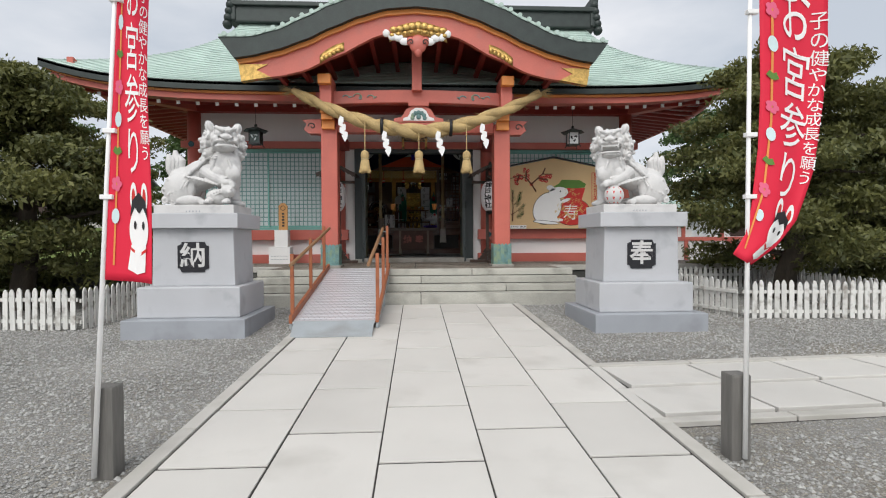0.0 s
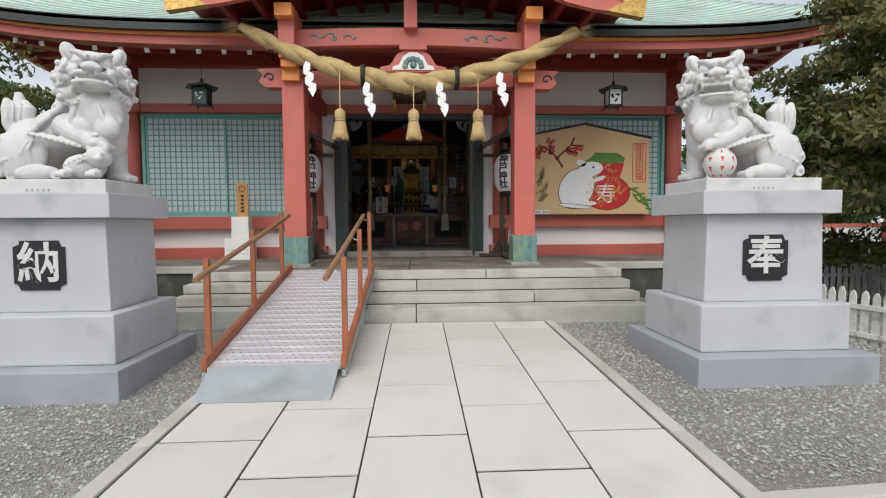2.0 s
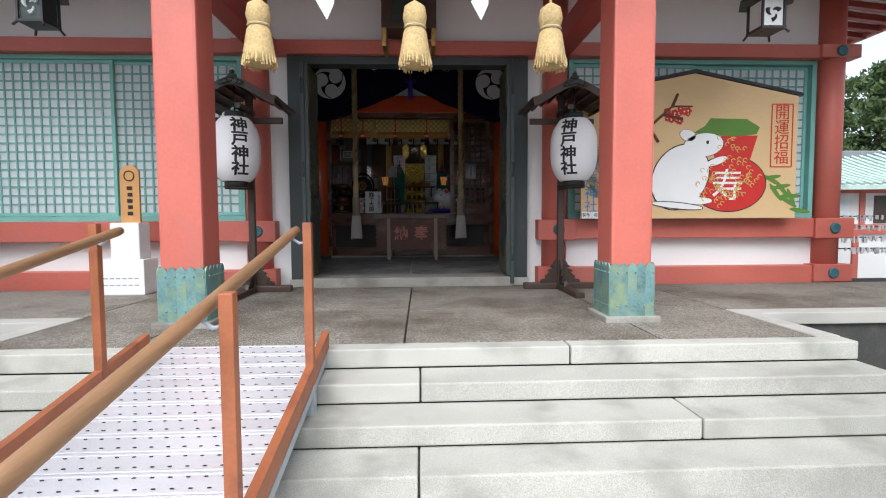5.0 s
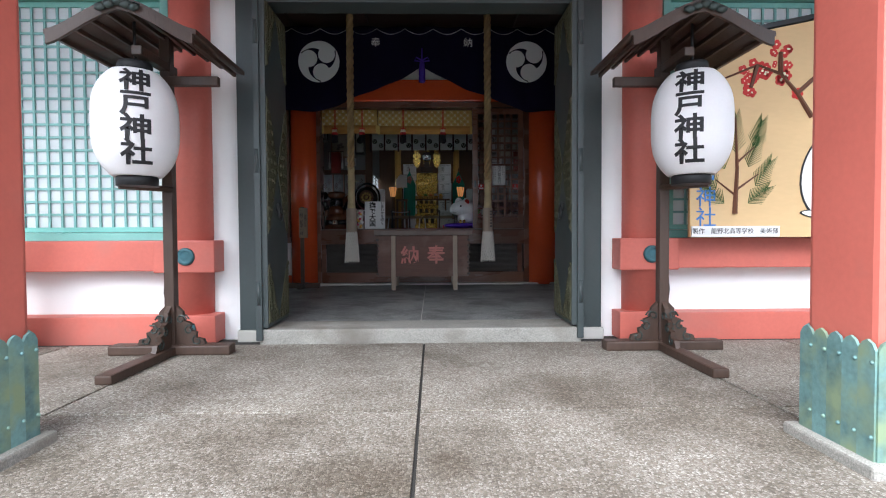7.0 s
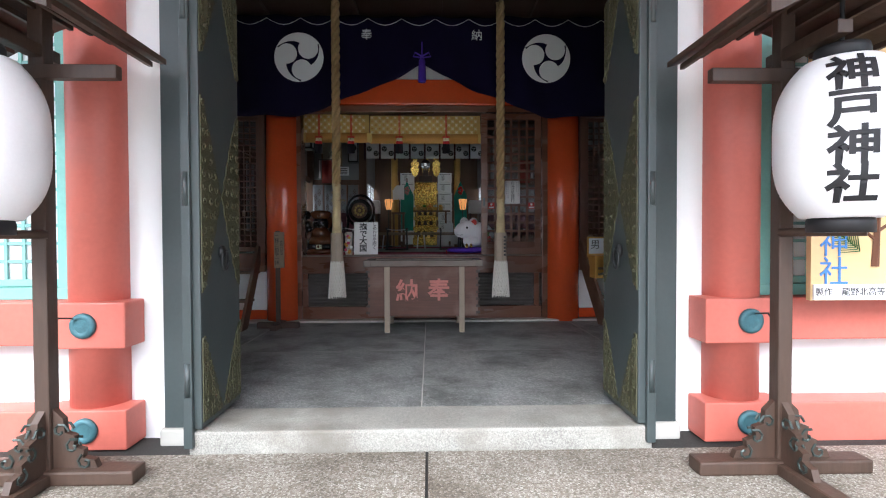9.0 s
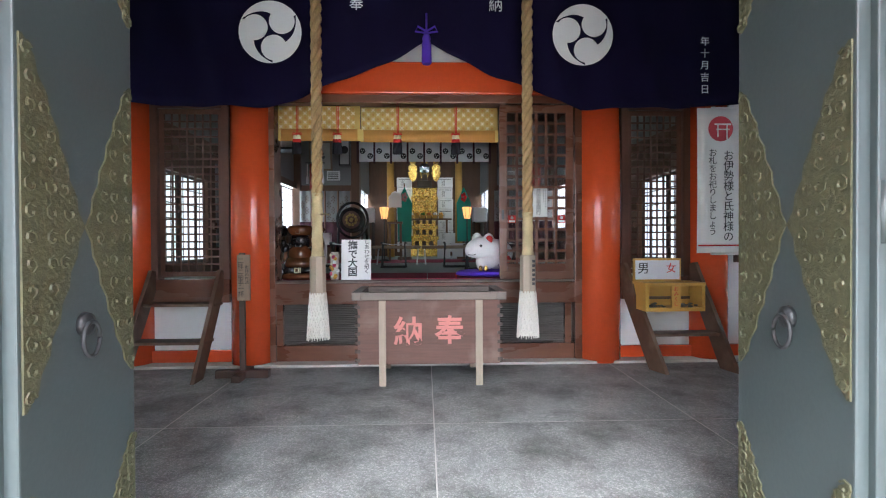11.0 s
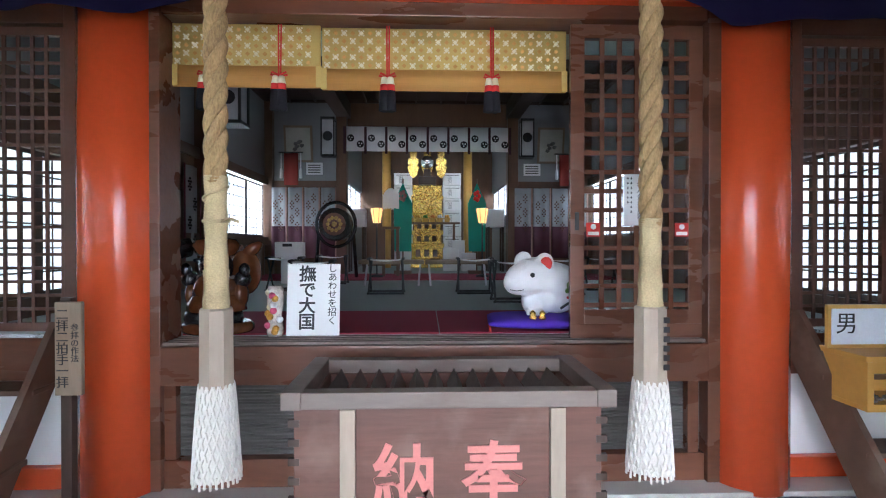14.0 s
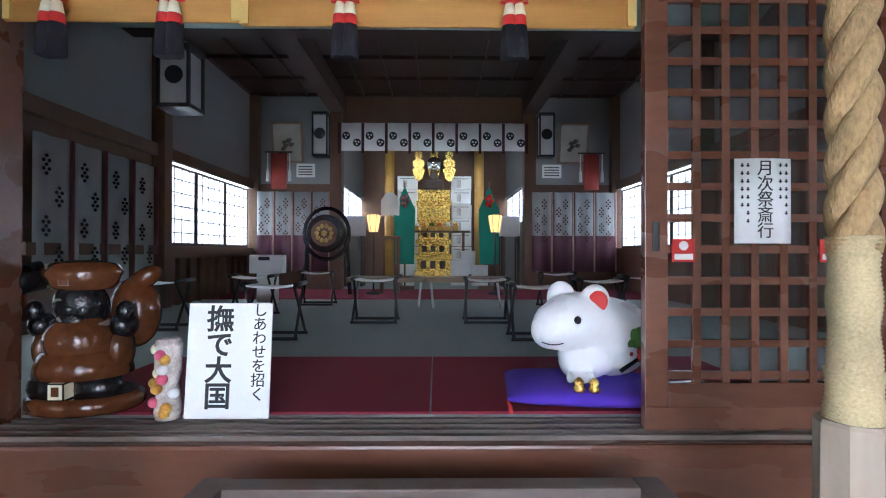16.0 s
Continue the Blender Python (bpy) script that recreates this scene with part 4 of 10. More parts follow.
def banner(px, py, lean, right, label):
    z0 = ground_z(py)
    w = thing("wooden_stake", (px, py, z0), "weathered grey wooden stake holding a banner pole", "stake", "banner stakes")
    bm = B()
    d = -0.005 if right else 0.035
    box(bm, px - 0.073 + d, px + 0.073 + d, py - 0.02, py + 0.12, z0 - 0.05, z0 + 0.585, 0.02)
    part("stake", bm, GREY_WOOD, w)
    b = thing("banner", (px, py - 0.05, z0), label, "banner", "red banners")
    top = Vector((px + lean, py - 0.05, 3.35))
    bm = B()
    tube(bm, [(px, py - 0.05, z0), top], [0.017, 0.013], 10)
    part("pole", bm, PAPER, b, "white plastic pole")

    def cloth(u, v):
        # v: 0 at the foot, 1 at the top; u across
        if right:
            xl = np.interp(v, (0, 0.1, 0.2, 0.4, 0.6, 1), (-0.10, -0.01, 0.03, 0.075, 0.09, 0.075))
            zl = np.interp(v, (0, 0.1, 0.2, 0.4, 0.6, 1), (1.22, 1.36, 1.55, 1.95, 2.35, 3.33))
            xr = np.interp(v, (0, 0.1, 0.25, 0.4, 0.6, 0.75, 1), (0.07, 0.23, 0.35, 0.475, 0.565, 0.615, 0.565))
            zr = np.interp(v, (0, 0.1, 0.25, 0.4, 0.6, 0.75, 1), (1.14, 1.27, 1.45, 1.80, 2.25, 2.60, 3.33))
            x, z = px + xl + (xr - xl) * u, zl + (zr - zl) * u - 0.02 * math.sin(math.pi * u)
            y = py - 0.06 - 0.06 * math.sin(5 * u + 2 * v) * u - 0.05 * math.sin(6 * v) * u
        else:
            z = 1.08 + 2.25 * v - 0.03 * u * (1 - v)
            x = px + lean * (z - z0) / (3.35 - z0) + 0.02 + (0.315 - 0.22 * v) * u + 0.012 * math.sin(7 * v) * u
            y = py - 0.06 + 0.04 * math.sin(4 * u + 3 * v) * u + 0.15 * u * v
        return Vector((x, y, z))

    bm = B()
    sheet(bm, cloth, 16, 40, (0, 0.004, 0))
    c = part("cloth", bm, RED_CLOTH, b, "red cloth with white lettering")

    def on(bmx, off=0.006):
        """Lays a flat drawing, x across from 0 to 1 and z up from 0 to 2.25 m, on the cloth."""
        bmesh.ops.triangulate(bmx, faces=bmx.faces)
        for _ in range(2):
            es = [e for e in bmx.edges if e.calc_length() > 0.07]
            if es:
                bmesh.ops.subdivide_edges(bmx, edges=es, cuts=1)
        for v in bmx.verts:
            p = cloth(v.co.x, v.co.z / 2.25)
            v.co = Vector((p.x, p.y - off - v.co.y, p.z))
        return bmx

    wide = 0.31 if not right else 0.46
    t = letters(down("お宮参り"), 0.36 if right else 0.33, 0.001, 1.0)
    t.transform(Matrix.Translation((0.56, 0, 1.34)) @ Matrix.Diagonal((0.60 / (0.36 * 1.0), 1, 1.03, 1)) @ Matrix.Diagonal((0.9, 1, 1, 1)))
    part("lettering", on(t), PAPER, c)
    t = letters(down("子の健やかな成長を願う"), 0.105, 0.001, 1.0)
    t.transform(Matrix.Translation((0.90, 0, 1.36)) @ Matrix.Diagonal((2.2, 1, 1, 1)))
    part("small_lettering", on(t), PAPER, c)
    for k in range(9):
        z = 0.42 + 0.21 * k
        bm = B()
        kind = k % 3
        if kind == 0:
            disc(bm, 0.17, z, 0.075, 0, 0.001, 18, 0.05)
        elif kind == 1:
            for j in range(5):
                disc(bm, 0.17 + 0.06 * math.cos(j * 1.257), z + 0.03 * math.sin(j * 1.257), 0.05, 0.0, 0.001, 8, 0.022)
        else:
            prism(bm, [(0.07, z), (0.12, z + 0.035), (0.17, z + 0.02), (0.22, z + 0.035), (0.27, z), (0.2, z - 0.02), (0.14, z - 0.02)], 0, 0.001)
        part("ornament", on(bm, 0.008), (PALEBLUE, PINK, LEAFGREEN)[kind], c)
    bm = B()
    box(bm, 0.15, 0.185, 0, 0.001, 0.1, 2.2)
    part("ribbon", on(bm, 0.005), ORANGE, c)
    bm = B()
    disc(bm, 0.69, 0.345, 0.235, 0, 0.001, 28, 0.15)
    prism(bm, [(0.50, 0.24), (0.86, 0.24), (0.84, 0.07), (0.64, 0.05), (0.44, 0.08)], 0, 0.001)
    for ex, tip in ((0.56, 0.53), (0.82, 0.85)):
        disc(bm, (ex + tip) / 2, 0.555, 0.085, 0, 0.001, 16, 0.095)
    part("emblem", on(bm), PAPER, c, "plain white emblem")
    bm = B()
    prism(bm, [(0.47, 0.42), (0.51, 0.53), (0.69, 0.585), (0.87, 0.53), (0.91, 0.42), (0.80, 0.485), (0.69, 0.445), (0.58, 0.485)], 0, 0.001)
    for q in (0.59, 0.80):
        disc(bm, q, 0.37, 0.035, 0, 0.001, 12, 0.028)
    part("emblem_marks", on(bm, 0.009), BLACK, c)
    bm = B()
    prism(bm, [(0.50, 0.225), (0.69, 0.185), (0.88, 0.225), (0.88, 0.205), (0.69, 0.165), (0.50, 0.205)], 0, 0.001)
    part("emblem_collar", on(bm, 0.008), REDPAINT, c)
    for ex in (0.545, 0.835):
        bm = B()
        disc(bm, ex, 0.55, 0.045, 0, 0.001, 12, 0.06)
        part("ear_lining", on(bm, 0.008), REDPAINT, c)
    for z in (2.9, 2.05, 1.62):
        bm = B()
        xx = px + lean * (z - z0) / (3.35 - z0)
        box(bm, xx - 0.03, xx + 0.05, py - 0.075, py - 0.035, z - 0.015, z + 0.015, 0.004)
        part("tie", bm, PAPER, b)


banner(-1.817, 3.72, 0.21, False, "red nobori banner with white lettering on a pole")
banner(2.626, 3.72, 0.02, True, "red nobori banner blown sideways on a pole")

# ---- picket fences ----


def fence(a, c, label):
    a, c = Vector(a), Vector(c)
    f = thing("picket_fence", (*a, ground_z(a.y) - 0.03), label, "fence", "picket fences")
    d = (c - a)
    nn = int(d.length / 0.125)
    ang = math.atan2(d.y, d.x)
    bm = B()
    w = 0.04
    prism(bm, [(-w, 0), (w, 0), (w, 0.60), (0.5 * w, 0.655), (0, 0.67), (-0.5 * w, 0.655), (-w, 0.60)], -0.01, 0.01)
    pk = mesh_of(bm, "picket", WHITE_WOOD)
    for k in range(nn):
        p = a + d * (k + 0.5) / nn
        ob = piece("picket", pk, f, (p.x, p.y, ground_z(p.y) - 0.03 + random.uniform(-0.02, 0.02)), ang + random.uniform(-0.05, 0.05))
        ob.rotation_euler[1] = random.uniform(-0.02, 0.02)
    for z in (0.12, 0.47):
        bm = B()
        box(bm, 0, d.length, 0.012, 0.035, z - 0.03, z + 0.03, m=Matrix.Translation((a.x, a.y, ground_z(a.y) - 0.03)) @ Matrix.Rotation(ang, 4, "Z"))
        part("rail", bm, WHITE_WOOD, f)


fence((-13.0, 9.3), (-5.15, 8.62), "white peeling picket fence with rounded tops under a tree")
fence((-5.1, 8.66), (-4.6, 12.6), "white peeling picket fence running to the platform")
fence((6.1, 8.85), (8.55, 8.62), "white peeling picket fence with rounded tops")
fence((6.05, 8.9), (5.35, 11.5), "white peeling picket fence beside the pedestal")
fence((8.6, 8.7), (9.0, 12.8), "white peeling picket fence at the far side of the tree")
fence((5.95, 12.2), (9.3, 12.3), "old greyed picket fence behind the tree")

# ---- trees ----


def tree(x, y, height, spread, seed, label, material=LEAF, leaves=15000, base=0.75, leaf=0.085, low=0.16):
    r = random.Random(seed)
    rn = np.random.default_rng(seed)
    z0 = ground_z(y) - 0.05
    t = thing("tree", (x, y, z0), label, "tree", "garden trees")
    bm = B()
    trunk = [Vector((x + 0.10 * math.sin(1.3 * k + seed), y + 0.10 * math.cos(1.7 * k + seed), z0 + height * 0.92 * k / 9)) for k in range(10)]
    tube(bm, trunk, [0.20 * (1 - 0.9 * k / 9) * (spread / 2.5) + 0.02 for k in range(10)], 10)
    tr = part("trunk", bm, BARK, t)
    clumps = []
    nb = 34
    for k in range(nb):
        h = low + (0.95 - low) * k / (nb - 1)
        p = trunk[0].lerp(trunk[-1], h / 0.92 if h < 0.92 else 1.0)
        q = min(9, int(h * 9.8))
        p = Vector((trunk[q].x, trunk[q].y, z0 + height * h))
        reach = spread * (1.05 - 0.75 * h ** 1.7) * r.uniform(0.75, 1.08) * (0.8 if h < low + 0.05 else 1)
        a = k * 2.4 + r.uniform(-0.3, 0.3)
        tip = p + Vector((math.cos(a) * reach, math.sin(a) * reach, r.uniform(-0.1, 0.18) * reach))
        mid = p.lerp(tip, 0.5) + Vector((r.uniform(-0.1, 0.1), r.uniform(-0.1, 0.1), 0.08 * reach))
        bm = B()
        tube(bm, [p, mid, tip], [0.05 * spread / 2.5 + 0.01, 0.03 * spread / 2.5 + 0.006, 0.008], 6)
        part("limb", bm, BARK, tr)
        for f in (0.35, 0.55, 0.75, 0.9, 1.0):
            c = p.lerp(mid, f * 2) if f < 0.5 else mid.lerp(tip, f * 2 - 1)
            for _ in range(3):
                clumps.append((c + Vector((r.gauss(0, 0.17), r.gauss(0, 0.17), r.gauss(0, 0.07))) * reach * 0.75, r.uniform(0.22, 0.42) * spread / 2.5))
    cc = np.array([tuple(c) for c, _ in clumps])
    cr = np.array([q for _, q in clumps])
    idx = rn.integers(0, len(cc), leaves)
    d = rn.normal(size=(leaves, 3))
    d /= np.linalg.norm(d, axis=1)[:, None]
    pos = cc[idx] + d * (cr[idx] * rn.uniform(0.25, 1.0, leaves) ** 0.6)[:, None] * np.array([1.25, 1.25, 0.6])
    u = rn.normal(size=(leaves, 3)) + np.array([0, 0, 0.4])
    u /= np.linalg.norm(u, axis=1)[:, None]
    w = np.cross(u, rn.normal(size=(leaves, 3)))
    w /= np.linalg.norm(w, axis=1)[:, None]
    s = leaf * rn.uniform(0.6, 1.4, leaves)[:, None]
    quad = np.stack([pos - u * s, pos + w * s * 0.42, pos + u * s, pos - w * s * 0.42], 1)
    quad -= np.array([x, y, z0])
    me = bpy.data.meshes.new("crown")
    me.from_pydata(quad.reshape(-1, 3).tolist(), [], np.arange(4 * leaves).reshape(-1, 4).tolist())
    me.materials.append(material)
    ob = new("crown", me)
    ob.parent = t
    tagged(ob, "dense dark green foliage in layered clumps", kind="stuff")


tree(-7.6, 10.9, 5.0, 2.7, 3, "dense dark evergreen tree behind a picket fence", leaves=64600, leaf=0.058)
tree(-10.6, 10.0, 5.2, 2.8, 8, "dense dark evergreen tree beside the forecourt", leaves=49400, leaf=0.058)
tree(8.6, 11.0, 5.6, 2.75, 5, "broad layered evergreen tree behind a picket fence", leaves=64600, leaf=0.058)
tree(11.7, 11.5, 4.7, 2.7, 6, "broad layered evergreen tree at the edge of the forecourt", leaves=49400, leaf=0.058)
tree(19.5, 33.5, 10.3, 4.0, 21, "tall leafy tree behind the hall", LEAF_FAR, 16000, leaf=0.14)
tree(26.0, 35.0, 10.0, 4.2, 22, "tall leafy tree in the distance", LEAF_FAR, 14000, leaf=0.17)
tree(33.0, 38.0, 10.0, 4.4, 23, "tall leafy tree in the distance", LEAF_FAR, 12000, leaf=0.19)
tree(18.0, 16.0, 7.4, 3.2, 24, "tall leafy tree behind the side building", LEAF, 14000, leaf=0.12)
tree(-25.0, 37.0, 11.0, 4.4, 25, "leafy tree behind the side building", LEAF_FAR, 14000, leaf=0.14)
tree(-12.5, 31.0, 8.0, 3.4, 26, "leafy tree behind the lawn", LEAF_FAR, 14000, leaf=0.14)

# ---- hall: front wall, columns, beams ----
DX = 0.25           # middle of the doorway
WY = 15.63          # face of the front wall
COLS = (-6.26, -2.01, 2.485, 6.83)


def wall(name, x0, x1, y0, y1, z0, z1, material=PLASTER, label="white plaster wall"):
    bm = B()
    box(bm, x0, x1, y0, y1, z0, z1)
    return solid(name, bm, material, label, "wall", kind="structure")


for i, (x0, x1) in enumerate(((-6.26, -2.0), (2.48, 6.83))):
    wall(f"wall_front_low_{i + 1}", x0, x1, WY, WY + 0.14, FLOOR_Z - 0.05, 1.60)
    wall(f"wall_front_high_{i + 1}", x0, x1, WY, WY + 0.14, 4.16, 5.5)
wall("wall_front_jamb_1", -1.99, -1.53, WY, WY + 0.30, FLOOR_Z - 0.05, 4.1)
wall("wall_front_jamb_2", 2.05, 2.47, WY, WY + 0.30, FLOOR_Z - 0.05, 4.1)
wall("wall_front_over_door", -1.98, 2.46, WY, WY + 0.14, 4.24, 5.5)
for i, (x0, x1) in enumerate(((-6.4, -6.2), (6.77, 6.97))):
    wall(f"wall_side_low_{i + 1}", x0, x1, 15.78, 20.2, 0.5, 1.6)
    wall(f"wall_side_high_{i + 1}", x0, x1, 15.78, 20.2, 4.1, 5.5)
    wall(f"wall_side_front_{i + 1}", x0, x1, 15.78, 16.1, 1.6, 4.1)
    wall(f"wall_side_back_{i + 1}", x0, x1, 19.8, 20.2, 1.6, 4.1)
    # Unseen windows, added in the side walls to brighten the vestibule.
    w = thing(f"added_light_window_{i + 1}", ((x0 + x1) / 2, 18.0, 1.6), "unseen side window added to light the vestibule, teal frame and frosted panes", "window", kind="structure")
    bm = B()
    for y in (16.1, 17.3, 18.55, 19.72):
        box(bm, x0 + 0.05, x1 - 0.05, y, y + 0.08, 1.6, 4.1, 0.004)
    part("window_frame", bm, TEAL, w)
    for y in (16.18, 17.38, 18.63):
        bm = B()
        box(bm, (x0 + x1) / 2 - 0.005, (x0 + x1) / 2 + 0.005, y, y + 1.12, 1.6, 4.1)
        part("pane", bm, FROST, w)

for k, x in enumerate(COLS):
    c = thing("column", (x, 15.60, FLOOR_Z), "round vermilion painted column with squared beam noses", "column", "front wall columns", "structure")
    bm = B()
    tube(bm, [(x, 15.60, FLOOR_Z), (x, 15.60, 5.3)], 0.19, 28)
    part("shaft", bm, VERM, c)
    for z, h in ((1.50, 0.155), (0.80, 0.135), (4.19, 0.10)):
        bm = B()
        dx = 0.29 if 0 < k < 3 else 0.31
        box(bm, x - dx, x + dx, 15.385, 15.62, z - h, z + h, 0.012)
        nose = part("beam_nose", bm, VERM, c)
        bm = B()
        rx = x + (0.02 if 0 < k < 3 else 0.0)
        lathe(bm, [(0.085, 0), (0.085, 0.015), (0.075, 0.028), (0.055, 0.03), (0.045, 0.022)], (0, 0, 0), 24)
        bm.transform(Matrix.Translation((rx, 15.385, z)) @ Matrix.Rotation(radians(90), 4, "X"))
        part("rivet_cap", bm, RIVET, nose, "round verdigris nail cover")
for i, (x0, x1) in enumerate(((-5.95, -2.30), (2.775, 6.52))):
    for z0, z1, nm in ((4.09, 4.29, "head"), (1.36, 1.655, "sill"), (0.64, 0.92, "ground")):
        bm = B()
        box(bm, x0, x1, 15.425, 15.65, z0, z1, 0.012)
        solid(f"beam_{nm}_{i + 1}", bm, VERM, "vermilion painted horizontal beam", "beam", kind="structure")
bm = B()
box(bm, -1.72, 2.195, 15.43, 15.64, 4.09, 4.29, 0.012)
solid("beam_door_head", bm, VERM, "vermilion painted beam over the doorway", "beam", kind="structure")
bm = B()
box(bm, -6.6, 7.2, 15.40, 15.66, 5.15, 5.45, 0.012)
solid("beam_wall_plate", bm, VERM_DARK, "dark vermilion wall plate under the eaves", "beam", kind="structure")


# ---- lattice windows ----
def sash(parent, x0, x1, z0, z1, y, nx, nz, frame_m, slat_m, pane_m=None, t=0.022, fr=0.05, depth=0.03):
    bm = B()
    box(bm, x0, x1, y, y + depth + 0.01, z0, z0 + fr, 0.003)
    box(bm, x0, x1, y, y + depth + 0.01, z1 - fr, z1, 0.003)
    box(bm, x0, x0 + fr, y + 0.001, y + depth + 0.009, z0 + fr, z1 - fr, 0.003)
    box(bm, x1 - fr, x1, y + 0.001, y + depth + 0.009, z0 + fr, z1 - fr, 0.003)
    s = part("sash", bm, frame_m, parent)
    bm = B()
    box(bm, -t / 2, t / 2, 0, depth * 0.5, 0, z1 - z0 - 2 * fr)
    vm = mesh_of(bm, "slat", slat_m)
    bm = B()
    box(bm, 0, x1 - x0 - 2 * fr, 0, depth * 0.5, -t / 2, t / 2)
    hm = mesh_of(bm, "slat", slat_m)
    for k in range(1, nx):
        piece("slat", vm, s, (x0 + fr + (x1 - x0 - 2 * fr) * k / nx, y + 0.002, z0 + fr))
    for k in range(1, nz):
        piece("slat", hm, s, (x0 + fr, y + 0.006, z0 + fr + (z1 - z0 - 2 * fr) * k / nz))
    if pane_m:
        bm = B()
        box(bm, x0 + fr, x1 - fr, y + depth * 0.75, y + depth, z0 + fr, z1 - fr)
        p = part("pane", bm, pane_m, s)
        return s, p
    return s, None


for i, (x0, x1) in enumerate(((-6.03, -2.21), (2.69, 6.60))):
    w = thing(f"window_{i + 1}", ((x0 + x1) / 2, WY, 1.66), "teal painted lattice window with frosted panes", "window", kind="structure")
    bm = B()
    box(bm, x0, x1, WY - 0.06, WY + 0.10, 1.656, 1.735, 0.005)
    box(bm, x0, x1, WY - 0.06, WY + 0.10, 4.03, 4.09, 0.005)
    box(bm, x0, x0 + 0.075, WY - 0.058, WY + 0.098, 1.735, 4.03, 0.005)
    box(bm, x1 - 0.075, x1, WY - 0.058, WY + 0.098, 1.735, 4.03, 0.005)
    part("window_frame", bm, TEAL, w)
    xm = (x0 + x1) / 2
    sash(w, x0 + 0.08, xm + 0.03, 1.74, 4.025, WY - 0.02, 14, 17, TEAL, TEAL_PALE, FROST)
    sash(w, xm - 0.03, x1 - 0.08, 1.74, 4.025, WY + 0.03, 14, 17, TEAL, TEAL_PALE, FROST)

# ---- doorway ----
d = thing("door_frame", (DX, WY, FLOOR_Z), "dark green metal door frame on stone feet", "door frame", kind="structure")
for x0, x1 in ((-1.53, -1.29), (1.81, 2.05)):
    bm = B()
    box(bm, x0, x1, 15.50, 15.78, FLOOR_Z + 0.09, 4.09, 0.01)
    part("jamb", bm, DOORPAINT, d)
    bm = B()
    box(bm, x0 - 0.02, x1 + 0.02, 15.47, 15.79, FLOOR_Z - 0.02, FLOOR_Z + 0.10, 0.02)
    part("foot_stone", bm, KERB, d)
bm = B()
box(bm, -1.53, 2.05, 15.52, 15.78, 3.97, 4.09, 0.01)
part("head", bm, DOORPAINT, d)


def leaf(hx, sgn, i):
    """A double-folded door leaf that stands open into the hall."""
    o = thing(f"door_{i}", (hx, 15.5, FLOOR_Z + 0.12), "dark green metal door leaf with gilt fittings, open inwards", "door", "entrance doors", "structure")
    x0, x1 = (hx, hx + 0.06) if sgn > 0 else (hx - 0.06, hx)
    bm = B()
    box(bm, x0 - 0.05 * sgn, x1 - 0.05 * sgn, 15.30, 15.56, 0.70, 3.93, 0.008)
    part("folded_panel", bm, DOORPAINT, o)
    bm = B()
    box(bm, x0, x1, 15.33, 16.0, 0.82, 3.93, 0.008)
    p = part("panel", bm, DOORPAINT, o)
    fx = x1 if sgn > 0 else x0
    for base, flip in ((15.345, 1), (15.985, -1)):
        for z0, z1, lo, hi in ((0.86, 1.42, 0.5, 1.0), (1.72, 3.02, 0.0, 1.0), (3.30, 3.90, 0.0, 0.5)):
            bm = B()
            nn = 22
            out = [(0.0, z0)]
            for k in range(nn + 1):
                q = lo + (hi - lo) * k / nn
                w = 0.29 * (1 - abs(2 * q - 1)) ** 0.85 + (0.016 if k % 2 else 0.0) + 0.012
                out.append((w, z0 + (z1 - z0) * k / nn))
            out.append((0.0, z1))
            prism(bm, [(base + flip * a, c) for a, c in out], -0.005, 0.005, Matrix.Translation((fx + 0.003 * sgn, 0, 0)) @ Matrix.Rotation(radians(90), 4, "Z"))
            gf = part("gilt_fitting", bm, DOORGILT, p, "engraved greenish gilt lozenge fitting")
            bm = B()
            for k in range(14):
                q = lo + (hi - lo) * (k + 0.5) / 14
                w = 0.29 * (1 - abs(2 * q - 1)) ** 0.85
                zc = z0 + (z1 - z0) * (k + 0.5) / 14
                for j in range(1 + int(w / 0.11)):
                    yc = base + flip * min(w * 0.85, 0.04 + 0.10 * j)
                    rr_ = 0.03
                    tube(bm, [(fx + 0.009 * sgn, yc + flip * rr_ * (1 - 0.1 * e) * math.cos(0.9 * e + k + j), zc + rr_ * (1 - 0.1 * e) * math.sin(0.9 * e + k + j)) for e in range(7)], 0.006, 4, False)
            part("scrollwork", bm, DOORGILT, gf)
    bm = B()
    tube(bm, [(fx + 0.03 * sgn, 15.66 + 0.05 * math.cos(a), 1.92 + 0.07 * math.sin(a)) for a in np.linspace(0, 6.28, 17)], 0.009, 8)
    part("ring_handle", bm, IRON, p, "black iron ring handle")
    bm = B()
    lathe(bm, [(0.05, 0), (0.045, 0.02), (0.02, 0.03)], (0, 0, 0), 16)
    bm.transform(Matrix.Translation((fx, 15.66, 1.98)) @ Matrix.Rotation(radians(90 * sgn), 4, "Y"))
    part("handle_plate", bm, IRON, p)
    for z in (1.15, 2.4, 3.6):
        bm = B()
        tube(bm, [(x0 - 0.02 * sgn + (0.0 if sgn > 0 else 0.06), 15.31, z - 0.11), (x0 - 0.02 * sgn + (0.0 if sgn > 0 else 0.06), 15.31, z + 0.11)], 0.022, 10)
        part("hinge", bm, DOORPAINT, p)


leaf(-1.255, 1, 1)
leaf(1.765, -1, 2)
bm = B()
box(bm, -1.285, 1.805, 15.33, 15.80, FLOOR_Z - 0.05, IN_Z + 0.028, 0.02)
solid("threshold", bm, SILL_STONE, "worn pale stone threshold", "threshold", kind="structure")
bm = B()
box(bm, -1.291, -1.286, 15.53, 15.57, 2.33, 2.66)
